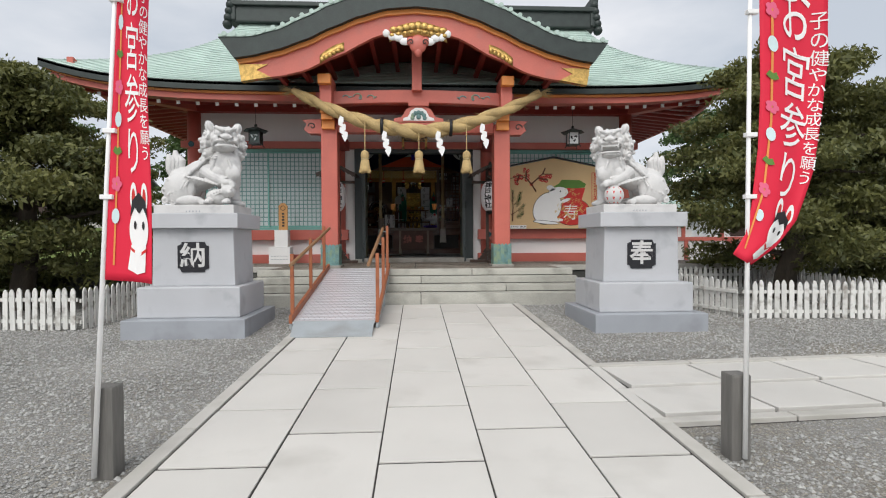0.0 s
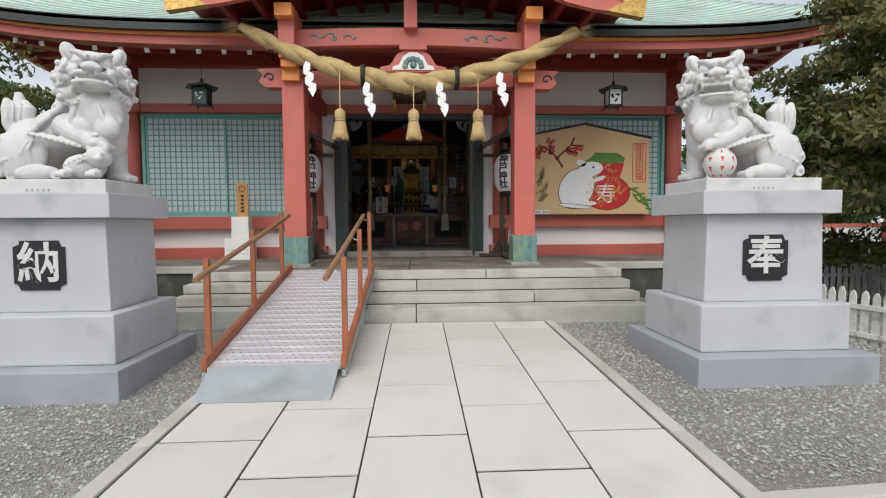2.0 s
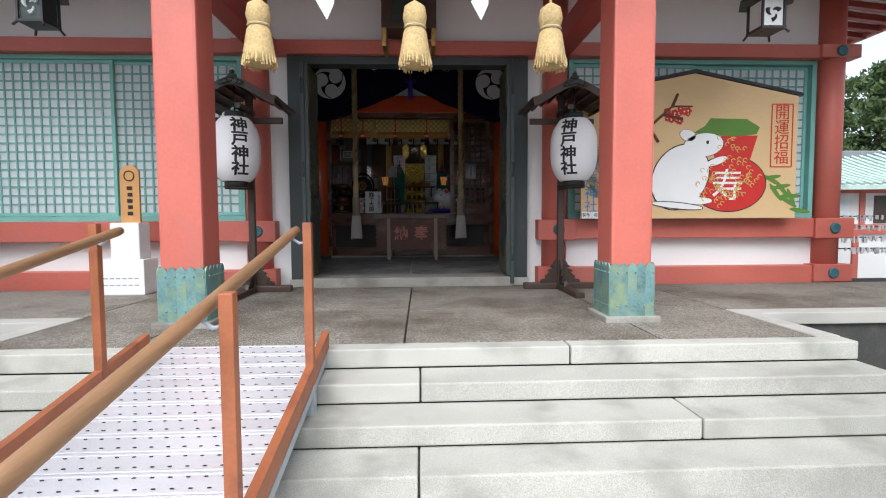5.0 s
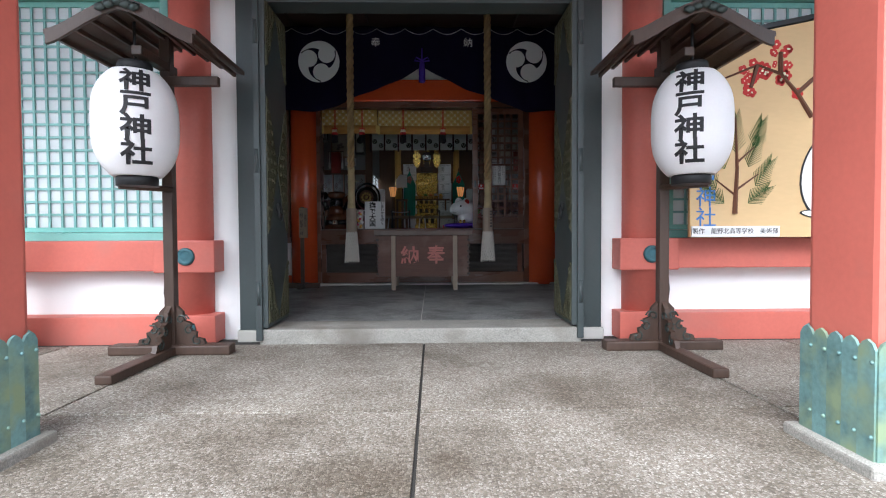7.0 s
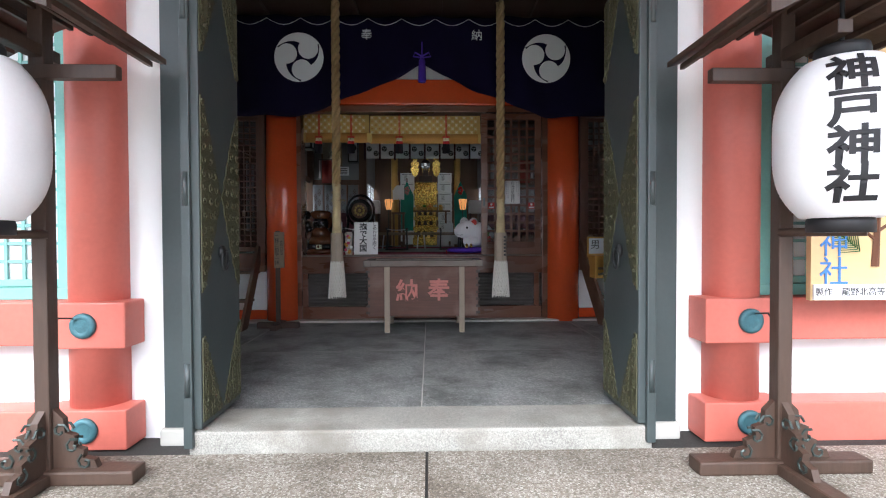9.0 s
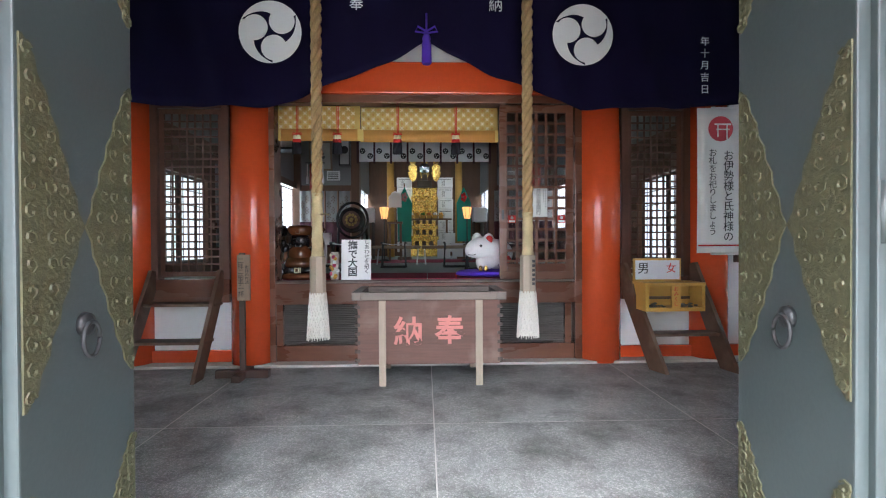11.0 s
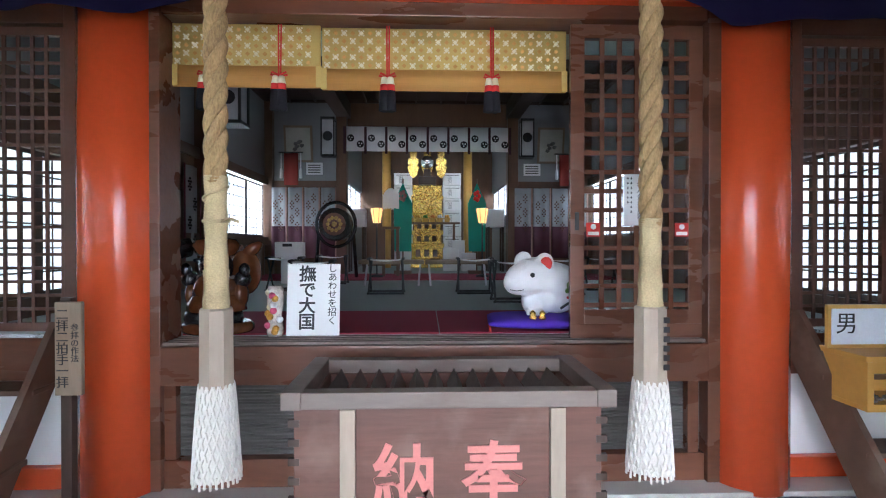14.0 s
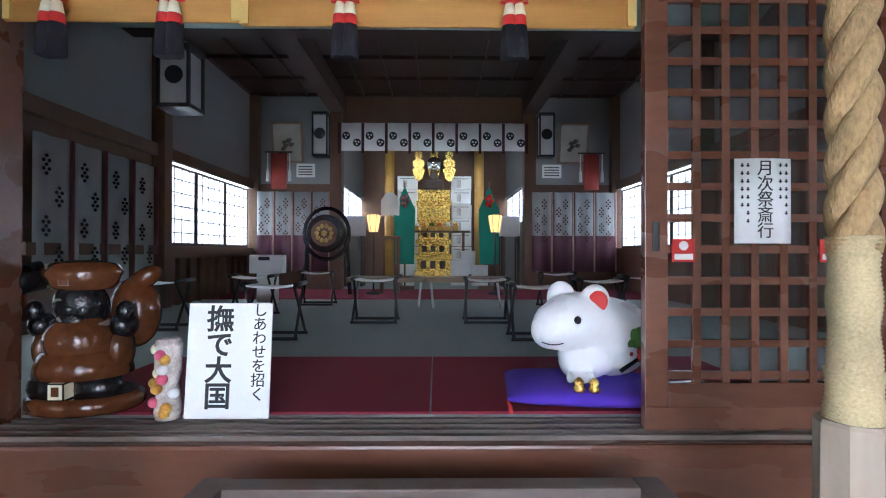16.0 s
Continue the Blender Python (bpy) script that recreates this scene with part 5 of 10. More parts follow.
solid("red_notice", bm, REDPAINT, "narrow red notice strip on the door frame", "notice")

# ---- porch posts, beams and carvings ----
PX = (-1.79, 2.45)
for k, x in enumerate(PX):
    p = thing("porch_post", (x, 12.82, FLOOR_Z), "square vermilion porch post with a verdigris copper shoe", "post", "porch posts", "structure")
    bm = B()
    box(bm, x - 0.20, x + 0.20, 12.62, 13.02, FLOOR_Z, 4.1, 0.03)
    part("shaft", bm, VERM, p)
    bm = B()
    box(bm, x - 0.27, x + 0.27, 12.55, 13.09, FLOOR_Z - 0.02, FLOOR_Z + 0.055, 0.015)
    part("base_stone", bm, SILL_STONE, p)
    for side in range(4):
        for j in range(5):
            bm = B()
            w, h = 0.043, 0.50
            prism(bm, [(-w, 0), (w, 0), (w, h - 0.03), (0.6 * w, h), (0, h + 0.015), (-0.6 * w, h), (-w, h - 0.03)], -0.010, 0.004)
            bm.transform(Matrix.Translation((x, 12.82, FLOOR_Z + 0.055)) @ Matrix.Rotation(radians(90 * side), 4, "Z") @ Matrix.Translation((-0.172 + 0.086 * j, -0.214, 0)))
            s = part("shoe_strip", bm, COPPER_BLUE, p)
            bm = B()
            for zz in (0.10, 0.42):
                ball(bm, Matrix.Translation((x, 12.82, FLOOR_Z + 0.055)) @ Matrix.Rotation(radians(90 * side), 4, "Z") @ Vector((-0.172 + 0.086 * j + 0.03, -0.226, zz)), 0.011, 1)
            part("nail", bm, COPPER_BLUE, s)
    bm = B()
    box(bm, x - 0.155, x + 0.155, 12.50, 12.62, 4.02, 4.22, 0.015)
    box(bm, x - 0.14, x + 0.14, 12.36, 12.62, 4.22, 4.36, 0.015)
    box(bm, x - 0.155, x + 0.155, 12.30, 12.62, 4.36, 4.52, 0.015)
    part("bracket_end", bm, ORANGE, p, "orange painted bracket end")
    s = -1 if k == 0 else 1
    bm = B()
    prism(bm, [(x + s * 0.2, 3.95), (x + s * 0.5, 3.95), (x + s * 0.62, 4.05), (x + s * 0.55, 4.18), (x + s * 0.66, 4.28), (x + s * 0.2, 4.30)], 12.70, 12.94)
    nose = part("carved_nose", bm, VERM, p)
    bm = B()
    tube(bm, [(x + s * (0.42 + r * math.cos(a)), 12.69, 4.12 + r * math.sin(a)) for a, r in ((0.5 * q, 0.10 - 0.007 * q) for q in range(13))], 0.014, 6)
    part("scroll", bm, COPPER_DARK, nose)
    bm = B()
    box(bm, x - 0.13, x + 0.13, 13.02, 15.42, 4.0, 4.28, 0.02)
    part("tie_beam", bm, VERM_DARK, p)
bm = B()
box(bm, PX[0] + 0.2, PX[1] - 0.2, 12.68, 12.96, 3.98, 4.24, 0.02)
solid("porch_beam_low", bm, VERM, "vermilion porch beam behind the straw rope", "beam", kind="structure")
ub = thing("porch_beam_high", (CX, 12.8, 4.62), "vermilion rainbow beam with dark green scrollwork", "beam", kind="structure")
bm = B()
sheet(bm, lambda u, v: (PX[0] - 0.3 + (PX[1] - PX[0] + 0.6) * u, 12.62 + 0.3 * v, 4.93 + 0.08 * math.sin(math.pi * u)), 16, 1, 0.30)
part("beam", bm, VERM, ub)
for s in (-1, 1):
    for q, (ox, r0) in enumerate(((1.45, 0.10), (1.15, 0.06), (1.75, 0.05))):
        bm = B()
        tube(bm, [(CX + s * (ox - 0.012 * k * (1 if q else 0.6)) + s * r0 * (1 - k / 16) * math.cos(0.55 * k), 12.61, 4.82 + r0 * (1 - k / 16) * math.sin(0.55 * k)) for k in range(15)], 0.015, 6)
        part("scroll", bm, COPPER_BLUE, ub)
    bm = B()
    box(bm, CX + s * 2.16 - 0.14, CX + s * 2.16 + 0.14, 12.3, 13.0, 4.5, 5.25, 0.02)
    part("strut", bm, VERM, ub)
    bm = B()
    box(bm, CX + s * 2.16 - 0.15, CX + s * 2.16 + 0.15, 12.12, 12.3, 5.0, 5.22, 0.015)
    part("strut_end", bm, ORANGE, ub, "orange painted beam end")
bm = B()
box(bm, CX - 0.12, CX + 0.12, 12.45, 12.7, 4.95, 6.0, 0.02)
part("king_post", bm, VERM, ub)
fl = thing("frog_leg_carving", (CX + 0.08, 12.7, 4.24), "frog-leg strut carving with green paulownia on white", "carving")
bm = B()
h = [(-0.62, 4.24), (-0.60, 4.32), (-0.42, 4.36), (-0.30, 4.55), (-0.12, 4.64), (0.12, 4.64), (0.30, 4.55), (0.42, 4.36), (0.60, 4.32), (0.62, 4.24)]
prism(bm, [(CX + 0.04 + a, z) for a, z in h], 12.66, 12.80)
part("frame", bm, VERM, fl)
bm = B()
prism(bm, [(CX + 0.04 + 0.62 * a, 4.27 + (z - 4.24) * 0.78) for a, z in h], 12.645, 12.662)
part("ground", bm, PAPER, fl)
bm = B()
for k in range(7):
    a = math.pi * k / 6
    ball(bm, (CX + 0.04 + 0.15 * math.cos(a), 12.64, 4.33 + 0.14 * math.sin(a)), (0.055, 0.015, 0.05), 2)
ball(bm, (CX + 0.04, 12.63, 4.36), (0.06, 0.02, 0.07), 2)
part("leaves", bm, COPPER_BLUE, fl)
bm = B()
box(bm, CX - 0.21, CX + 0.29, 12.6, 12.85, 4.62, 4.72, 0.01)
part("block", bm, VERM, fl)

# ---- porch gable roof ----
GC = 0.36


def along(tab, d):
    d = abs(d)
    for (a, za), (c, zc) in zip(tab, tab[1:]):
        if d <= c:
            t = (d - a) / (c - a)
            return za + (zc - za) * (t * t * (3 - 2 * t) * 0.35 + t * 0.65)
    return tab[-1][1]


TOP = ((0, 7.02), (0.7, 6.97), (1.3, 6.80), (1.9, 6.58), (2.5, 6.28), (3.1, 6.0), (3.7, 5.84), (4.38, 5.83))
BOT = ((0, 6.58), (0.7, 6.52), (1.3, 6.34), (1.9, 6.09), (2.5, 5.80), (3.1, 5.58), (3.7, 5.43), (4.05, 5.38))
LOW = ((0, 5.98), (0.9, 6.0), (1.05, 5.90), (1.8, 5.52), (2.4, 5.26), (2.5, 5.18), (3.1, 5.05), (3.92, 4.92))


def band(top, bot, xt, xb, y0, y1, nn=48):
    """A slab in the gable's plane between two curves of height over the distance from the middle."""
    bm = B()
    rows = []
    for k in range(nn + 1):
        u = -1 + 2 * k / nn
        rows.append([bm.verts.new(p) for p in ((GC + u * xt, y0, along(top, u * xt)), (GC + u * xt, y1, along(top, u * xt)), (GC + u * xb, y1, along(bot, u * xb)), (GC + u * xb, y0, along(bot, u * xb)))])
    for a, c in zip(rows, rows[1:]):
        for j in range(4):
            bm.faces.new((a[j], c[j], c[(j + 1) % 4], a[(j + 1) % 4]))
    bm.faces.new(rows[0])
    bm.faces.new(rows[-1][::-1])
    return bm


pg = thing("porch_gable", (GC, 13.0, 4.9), "undulating porch gable with copper roof, dark edge and vermilion bargeboard", "roof", kind="structure")
part("roof_edge", band(TOP, BOT, 4.38, 4.05, 11.62, 12.1), COPPER_DARK, pg, "dark aged copper roof edge")
UP = tuple((a, z + 0.06) for a, z in TOP)
part("roof_sheet", band(UP, TOP, 4.38, 4.36, 11.60, 16.2), COPPER, pg, "green copper roof")
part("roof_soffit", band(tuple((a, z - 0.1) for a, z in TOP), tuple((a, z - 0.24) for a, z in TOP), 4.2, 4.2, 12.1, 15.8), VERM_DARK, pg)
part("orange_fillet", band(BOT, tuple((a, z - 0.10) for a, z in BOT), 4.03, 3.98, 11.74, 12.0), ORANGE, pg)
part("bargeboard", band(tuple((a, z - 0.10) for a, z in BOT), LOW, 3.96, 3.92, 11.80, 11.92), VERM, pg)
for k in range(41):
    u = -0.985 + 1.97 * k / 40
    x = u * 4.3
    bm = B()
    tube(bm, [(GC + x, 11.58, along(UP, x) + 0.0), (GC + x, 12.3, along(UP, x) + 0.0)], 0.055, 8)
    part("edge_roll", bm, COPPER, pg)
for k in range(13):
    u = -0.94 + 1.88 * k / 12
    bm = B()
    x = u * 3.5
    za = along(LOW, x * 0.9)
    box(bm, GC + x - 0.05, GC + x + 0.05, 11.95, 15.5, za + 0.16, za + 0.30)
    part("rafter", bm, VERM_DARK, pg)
bm = B()
for k in range(9):
    t = -1 + 2 * k / 8
    ball(bm, (GC + 0.03 + 0.56 * t, 11.78, 6.17 + 0.05 * math.cos(3 * t)), (0.10, 0.04, 0.10 - 0.03 * abs(t)), 2)
    ball(bm, (GC + 0.03 + 0.60 * t, 11.77, 6.09 - 0.10 * abs(t)), (0.06, 0.03, 0.05), 2)
sheet(bm, lambda u, v: (GC + 0.03 + (u - 0.5) * 1.32 * (1 - 0.1 * v), 11.79, 6.00 + 0.30 * v - 0.16 * abs(2 * u - 1) ** 2), 14, 2, (0, 0.015, 0))
part("gilt_crest", bm, GOLD, pg, "gilt scrollwork crest")
for s in (-1, 1):
    bm = B()
    sheet(bm, lambda u, v: (GC + s * (1.65 + 0.55 * u), 11.79, 5.52 + 0.10 + 0.20 * v - 0.30 * u + 0.05 * math.sin(math.pi * u)), 8, 2, (0, 0.012, 0))
    for k in range(6):
        ball(bm, (GC + s * (1.7 + 0.09 * k), 11.78, 5.68 - 0.05 * k), (0.055, 0.03, 0.06), 2)
    part("gilt_mount", bm, GOLD, pg, "gilt scrollwork mount")
    bm = B()
    prism(bm, [(GC + s * 3.30, 5.02), (GC + s * 3.94, 4.91), (GC + s * 4.0, 5.29), (GC + s * 3.35, 5.30), (GC + s * 3.6, 5.17)], 11.78, 11.93)
    part("gilt_end", bm, GOLD, pg, "gilt bargeboard end")
    bm = B()
    for k in range(4):
        ball(bm, (GC + s * (0.28 + 0.14 * k), 11.80, 5.86 + 0.03 * (k % 2) + 0.05 * k), (0.13 - 0.015 * k, 0.05, 0.09), 2)
    part("cloud_carving", bm, PAPER, pg, "white cloud carving")
bm = B()
ball(bm, (GC + 0.02, 11.80, 5.80), (0.20, 0.08, 0.22), 3)
ball(bm, (GC + 0.02, 11.79, 5.62), (0.09, 0.06, 0.12), 2)
for s in (-1, 1):
    ball(bm, (GC + 0.02 + s * 0.17, 11.79, 5.86), (0.11, 0.06, 0.11), 2)
part("pendant", bm, VERM, pg, "carved vermilion pendant")
bm = B()
for s in (-1, 1):
    tube(bm, [(GC + 0.02 + s * (0.16 + r * math.cos(a)), 11.725, 5.82 + r * math.sin(a)) for a, r in ((0.6 * q, 0.08 - 0.007 * q) for q in range(11))], 0.012, 6)
part("pendant_scrolls", bm, COPPER_DARK, pg)

# ---- main roof ----
MR = thing("main_roof", (GC, 18.5, 5.2), "green copper hip roof with upswept eaves and dark ridge", "roof", kind="structure")


def eave_z(d):
    return 5.30 + 0.56 * min(1.2, abs(d) / 9.3) ** 5.5


def roof_pt(u, s, front=True):
    w = 6.2 + 3.1 * (1 - s) ** 2.4
    x = GC + (2 * u - 1) * w
    z = eave_z((2 * u - 1) * 9.3) * (1 - s) + s * 5.3 + 3.75 * s ** 1.25
    y = 13.15 + 5.35 * s
    return Vector((x, y if front else 37 - y, z))


bm = B()
sheet(bm, lambda u, v: roof_pt(u, v), 40, 24, 0.06)
part("roof_front", bm, COPPER, MR)
bm = B()
sheet(bm, lambda u, v: roof_pt(u, v, False), 24, 12, 0.06)
part("roof_back", bm, COPPER, MR)
for s in (0, 1):
    bm = B()
    sheet(bm, lambda u, v: roof_pt(s, v).lerp(roof_pt(s, v, False), u), 8, 16, 0.05)
    part("roof_hip", bm, COPPER, MR)
bm = B()
for r in range(1, 34):
    v = r / 34
    pts = [roof_pt(k / 20, v) + Vector((0, -0.005, 0.012)) for k in range(21)]
    tube(bm, pts, 0.011, 4, False)
part("course_seams", bm, COPPER, MR)["kind"] = "stuff"
for nm, dz0, dz1, dy, m_ in (("roof_edge", 0.02, -0.19, 0.0, COPPER_DARK), ("orange_fillet", -0.19, -0.25, 0.10, ORANGE), ("eave_board", -0.25, -0.40, 0.16, VERM)):
    bm = B()
    nn = 40
    rows = []
    for k in range(nn + 1):
        p = roof_pt(k / nn, 0)
        rows.append([bm.verts.new((GC + (p.x - GC) * (1 - 0.012 * dy * 10), p.y + dy + a, p.z + z)) for a, z in ((0, dz0), (0.3, dz0), (0.3, dz1), (0, dz1))])
    for a, c in zip(rows, rows[1:]):
        for j in range(4):
            bm.faces.new((a[j], c[j], c[(j + 1) % 4], a[(j + 1) % 4]))
    bm.faces.new(rows[0])
    bm.faces.new(rows[-1][::-1])
    part(nm, bm, m_, MR)
for k in range(38):
    u = (k + 0.5) / 38
    p = roof_pt(u, 0)
    d = p.x - GC
    if abs(d) < 3.0:
        continue
    bm = B()
    fan = 0.10 * max(0.0, abs(d) - 6.5) * (1 if d > 0 else -1)
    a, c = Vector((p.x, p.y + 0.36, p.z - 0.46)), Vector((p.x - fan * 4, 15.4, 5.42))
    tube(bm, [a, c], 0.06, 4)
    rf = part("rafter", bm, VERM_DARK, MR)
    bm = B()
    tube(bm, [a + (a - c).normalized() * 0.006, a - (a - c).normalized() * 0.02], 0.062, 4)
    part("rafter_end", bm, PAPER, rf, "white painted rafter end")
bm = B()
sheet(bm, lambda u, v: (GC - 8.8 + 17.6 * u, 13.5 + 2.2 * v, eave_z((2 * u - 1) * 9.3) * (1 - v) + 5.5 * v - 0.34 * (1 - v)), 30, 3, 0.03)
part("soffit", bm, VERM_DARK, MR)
for s in (-1, 1):
    bm = B()
    p = roof_pt(0 if s < 0 else 1, 0)
    box(bm, -0.16, 0.16, -0.05, 0.25, -0.50, -0.22, 0.01, Matrix.Translation((p.x - s * 0.35, p.y + 0.35, p.z)))
    part("gilt_corner", bm, GOLD, MR, "gilt corner cap")
    bm = B()
    tube(bm, [(p.x - s * 0.5, p.y + 0.45, p.z - 0.5), (p.x - s * 2.8, 15.5, 5.25)], 0.14, 4)
    part("hip_rafter", bm, VERM, MR)
ridge = B()
box(ridge, GC - 6.35, GC + 6.35, 18.15, 18.85, 8.95, 9.55, 0.05)
box(ridge, GC - 6.45, GC + 6.45, 18.05, 18.95, 9.5, 9.66, 0.03)
part("ridge", ridge, COPPER_DARK, MR, "dark ridge")
for s in (-1, 1):
    bm = B()
    for k in range(5):
        ball(bm, (GC + s * (6.4 + 0.04 * k), 18.2, 9.75 - 0.22 * k), (0.16, 0.2, 0.16), 2)
    box(bm, GC + s * 6.4 - 0.14, GC + s * 6.4 + 0.14, 18.1, 18.9, 9.0, 10.0, 0.04)
    part("ridge_end", bm, COPPER_DARK, MR)
    bm = B()
    disc(bm, GC + s * 3.35, 9.3, 0.19, 18.12, 18.16)
    part("ridge_crest", bm, GOLD, MR, "gilt round crest")

for s in (-1, 1):
    bm = B()
    sheet(bm, lambda u, v: (GC + s * (6.3 + 2.35 * u), 13.6 + 10 * v, 5.50 - 0.25 * u + 0.62 * max(0.0, 1 - v * 3) ** 2 * u), 2, 8, 0.03)
    part("side_soffit", bm, PLASTER, MR)
    for k in range(28):
        y = 13.9 + 0.36 * k
        lift = 0.62 * max(0.0, 1 - (y - 13.6) / 10 * 3) ** 2
        bm = B()
        tube(bm, [(GC + s * 6.2, y, 5.44), (GC + s * 8.7, y, 5.17 + lift)], 0.075, 4)
        part("side_rafter", bm, VERM_DARK, MR)
    bm = B()
    sheet(bm, lambda u, v: (GC + s * (8.62 + 0.16 * u), 13.4 + 10.2 * v, 5.36 + 0.62 * max(0.0, 1 - v * 3) ** 2), 1, 10, 0.22)
    part("side_eave_board", bm, VERM, MR)

npq = thing("name_plaque", (0.28, 15.35, 4.02), "dark framed shrine name plaque over the doorway", "plaque")
bm = B()
box(bm, -0.10, 0.66, 14.98, 15.42, 4.30, 4.95, 0.02)
part("frame", bm, DARKWOOD, npq)
bm = B()
box(bm, 0.04, 0.52, 14.965, 14.985, 4.38, 4.87)
part("panel", bm, BRONZE, npq)
bm = B()
for dx in (-0.06, 0.62):
    box(bm, dx - 0.03, dx + 0.03, 14.96, 15.45, 4.05, 4.30, 0.01)
part("corner_fittings", bm, GOLD, npq)

# ---- straw rope with tassels and paper streamers ----
rope = thing("straw_rope", (GC, 12.3, 3.9), "thick twisted straw rope with tassels and white paper streamers", "straw rope")


def rope_pt(u):
    d = -1 + 2 * u
    x = GC + 0.02 + 2.95 * d
    z = 3.93 + 0.95 * abs(d) ** 1.75
    return Vector((x, 12.32 - 0.03 * math.cos(d * 1.5), z))


bm = B()
for s in range(2):
    pts, rad = [], []
    for k in range(150):
        u = k / 149
        c = rope_pt(u)
        thick = 0.085 + 0.075 * math.sin(math.pi * u) ** 0.7
        a = 30 * u + math.pi * s
        tng = (rope_pt(min(1, u + 0.01)) - rope_pt(max(0, u - 0.01))).normalized()
        up = Vector((0, -1, 0))
        pts.append(c + 0.36 * thick * (math.cos(a) * up + math.sin(a) * tng.cross(up)))
        rad.append(thick * 0.80)
    tube(bm, pts, rad, 12)
part("strand", bm, STRAW, rope)
bm = B()
rr = random.Random(3)
for k in range(420):
    u = rr.random()
    c = rope_pt(u)
    t = 0.10 + 0.075 * math.sin(math.pi * u)
    a = rr.uniform(0, 6.28)
    p = c + Vector((0, math.cos(a) * t, math.sin(a) * t))
    q = p + Vector((rr.uniform(-0.12, 0.12), math.cos(a) * 0.05, math.sin(a) * 0.04 - 0.03))
    tube(bm, [p, q], [0.004, 0.0015], 3, False)
for s in (0.0, 1.0):
    for k in range(60):
        c = rope_pt(s)
        q = c + Vector(((-1 if s == 0 else 1) * rr.uniform(0.1, 0.32), rr.uniform(-0.1, 0.1), rr.uniform(-0.16, 0.12)))
        tube(bm, [c, q], [0.006, 0.002], 3, False)
part("loose_straw", bm, STRAW, rope)["kind"] = "stuff"
for d in (-0.292, 0.262):
    bm = B()
    c = rope_pt(0.5 + d / 2 * 1.0)
    tube(bm, [c + Vector((-0.035, 0, 0.0)), c + Vector((0.035, 0, 0))], 0.205, 20)
    part("black_band", bm, BLACK, rope)
for x, zt in ((-0.875, 4.16), (0.39, 3.86), (1.515, 4.14)):
    bm = B()
    tube(bm, [(x, 12.14, zt), (x, 12.12, 3.42)], 0.012, 6)
    cord = part("cord", bm, STRAW, rope)
    bm = B()
    lathe(bm, [(0.03, 3.44), (0.085, 3.40), (0.10, 3.32), (0.085, 3.245), (0.075, 3.23), (0.095, 3.2), (0.125, 3.02), (0.135, 2.93), (0.10, 2.94)], (x, 12.12, 0), 18)
    for k in range(70):
        a = k * 2.4
        r1 = 0.13 + 0.012 * math.sin(k)
        tube(bm, [(x + 0.075 * math.cos(a), 12.12 + 0.075 * math.sin(a), 3.22), (x + r1 * math.cos(a), 12.12 + r1 * math.sin(a), 2.92 + 0.02 * math.sin(3 * k))], 0.006, 3, False)
    ts = part("tassel", bm, STRAW, rope, "straw tassel")
    bm = B()
    tube(bm, [(x + 0.082 * math.cos(a), 12.12 + 0.082 * math.sin(a), 3.237) for a in np.linspace(0, 6.28, 20)], 0.011, 6)
    part("binding", bm, CORD, ts)
for x, zt in ((-1.39, 4.24), (-0.385, 3.90), (0.875, 3.91), (1.925, 4.09)):
    bm = B()
    o = [(0, 0), (0.09, -0.03), (0.09, -0.13), (0.05, -0.145), (0.15, -0.18), (0.15, -0.28), (0.10, -0.30), (0.20, -0.335), (0.20, -0.42), (0.13, -0.53), (0.03, -0.40), (0.07, -0.38), (-0.02, -0.33), (-0.02, -0.24), (0.03, -0.22), (-0.05, -0.18), (-0.05, -0.08)]
    prism(bm, [(x - 0.05 + 0.85 * a, zt + 1.15 * c) for a, c in o], 12.11, 12.116)
    part("paper_streamer", bm, PAPER, rope, "white zigzag paper streamer")

# ---- hanging eave lanterns ----


def eave_lantern(x, y, z):
    t = thing("hanging_lantern", (x, y, z), "small black metal hanging lantern with a pale crest panel", "lantern", "eave lanterns")
    bm = B()
    tube(bm, [(x, y, z + 0.05), (x, y, 5.3)], 0.006, 6)
    part("chain", bm, IRON, t)
    bm = B()
    lathe(bm, [(0.33, 0.0), (0.325, 0.02), (0.20, 0.06), (0.10, 0.10), (0.05, 0.12), (0.03, 0.14), (0.045, 0.17), (0.02, 0.20)], (x, y, z - 0.12), 6)
    part("roof", bm, BRONZE, t)
    bm = B()
    for sx in (-1, 1):
        for sy in (-1, 1):
            box(bm, x + sx * 0.135 - 0.012, x + sx * 0.135 + 0.012, y + sy * 0.135 - 0.012, y + sy * 0.135 + 0.012, z - 0.46, z - 0.12)
            tube(bm, [(x + sx * 0.135, y + sy * 0.135, z - 0.46), (x + sx * 0.17, y + sy * 0.17, z - 0.52)], 0.014, 6)
    box(bm, x - 0.15, x + 0.15, y - 0.15, y + 0.15, z - 0.47, z - 0.44)
    part("cage", bm, IRON, t)
    bm = B()
    box(bm, x - 0.122, x + 0.122, y - 0.122, y + 0.122, z - 0.44, z - 0.125)
    p = part("panel", bm, PAPER if x > 0 else BRONZE, t)
    bm = B()
    for k in range(3):
        a = 2.09 * k + 0.4
        tube(bm, [(x + r * math.cos(a + q), y - 0.127, z - 0.285 + r * math.sin(a + q)) for q, r in ((0.25 * j, 0.085 - 0.010 * j) for j in range(6))], [0.028 - 0.004 * j for j in range(6)], 6)
    part("crest", bm, BLACK if x > 0 else FROST, p, "comma-shaped crest")


eave_lantern(-3.98, 14.05, 4.40)
eave_lantern(4.66, 14.0, 4.40)

# ---- standing paper lanterns ----


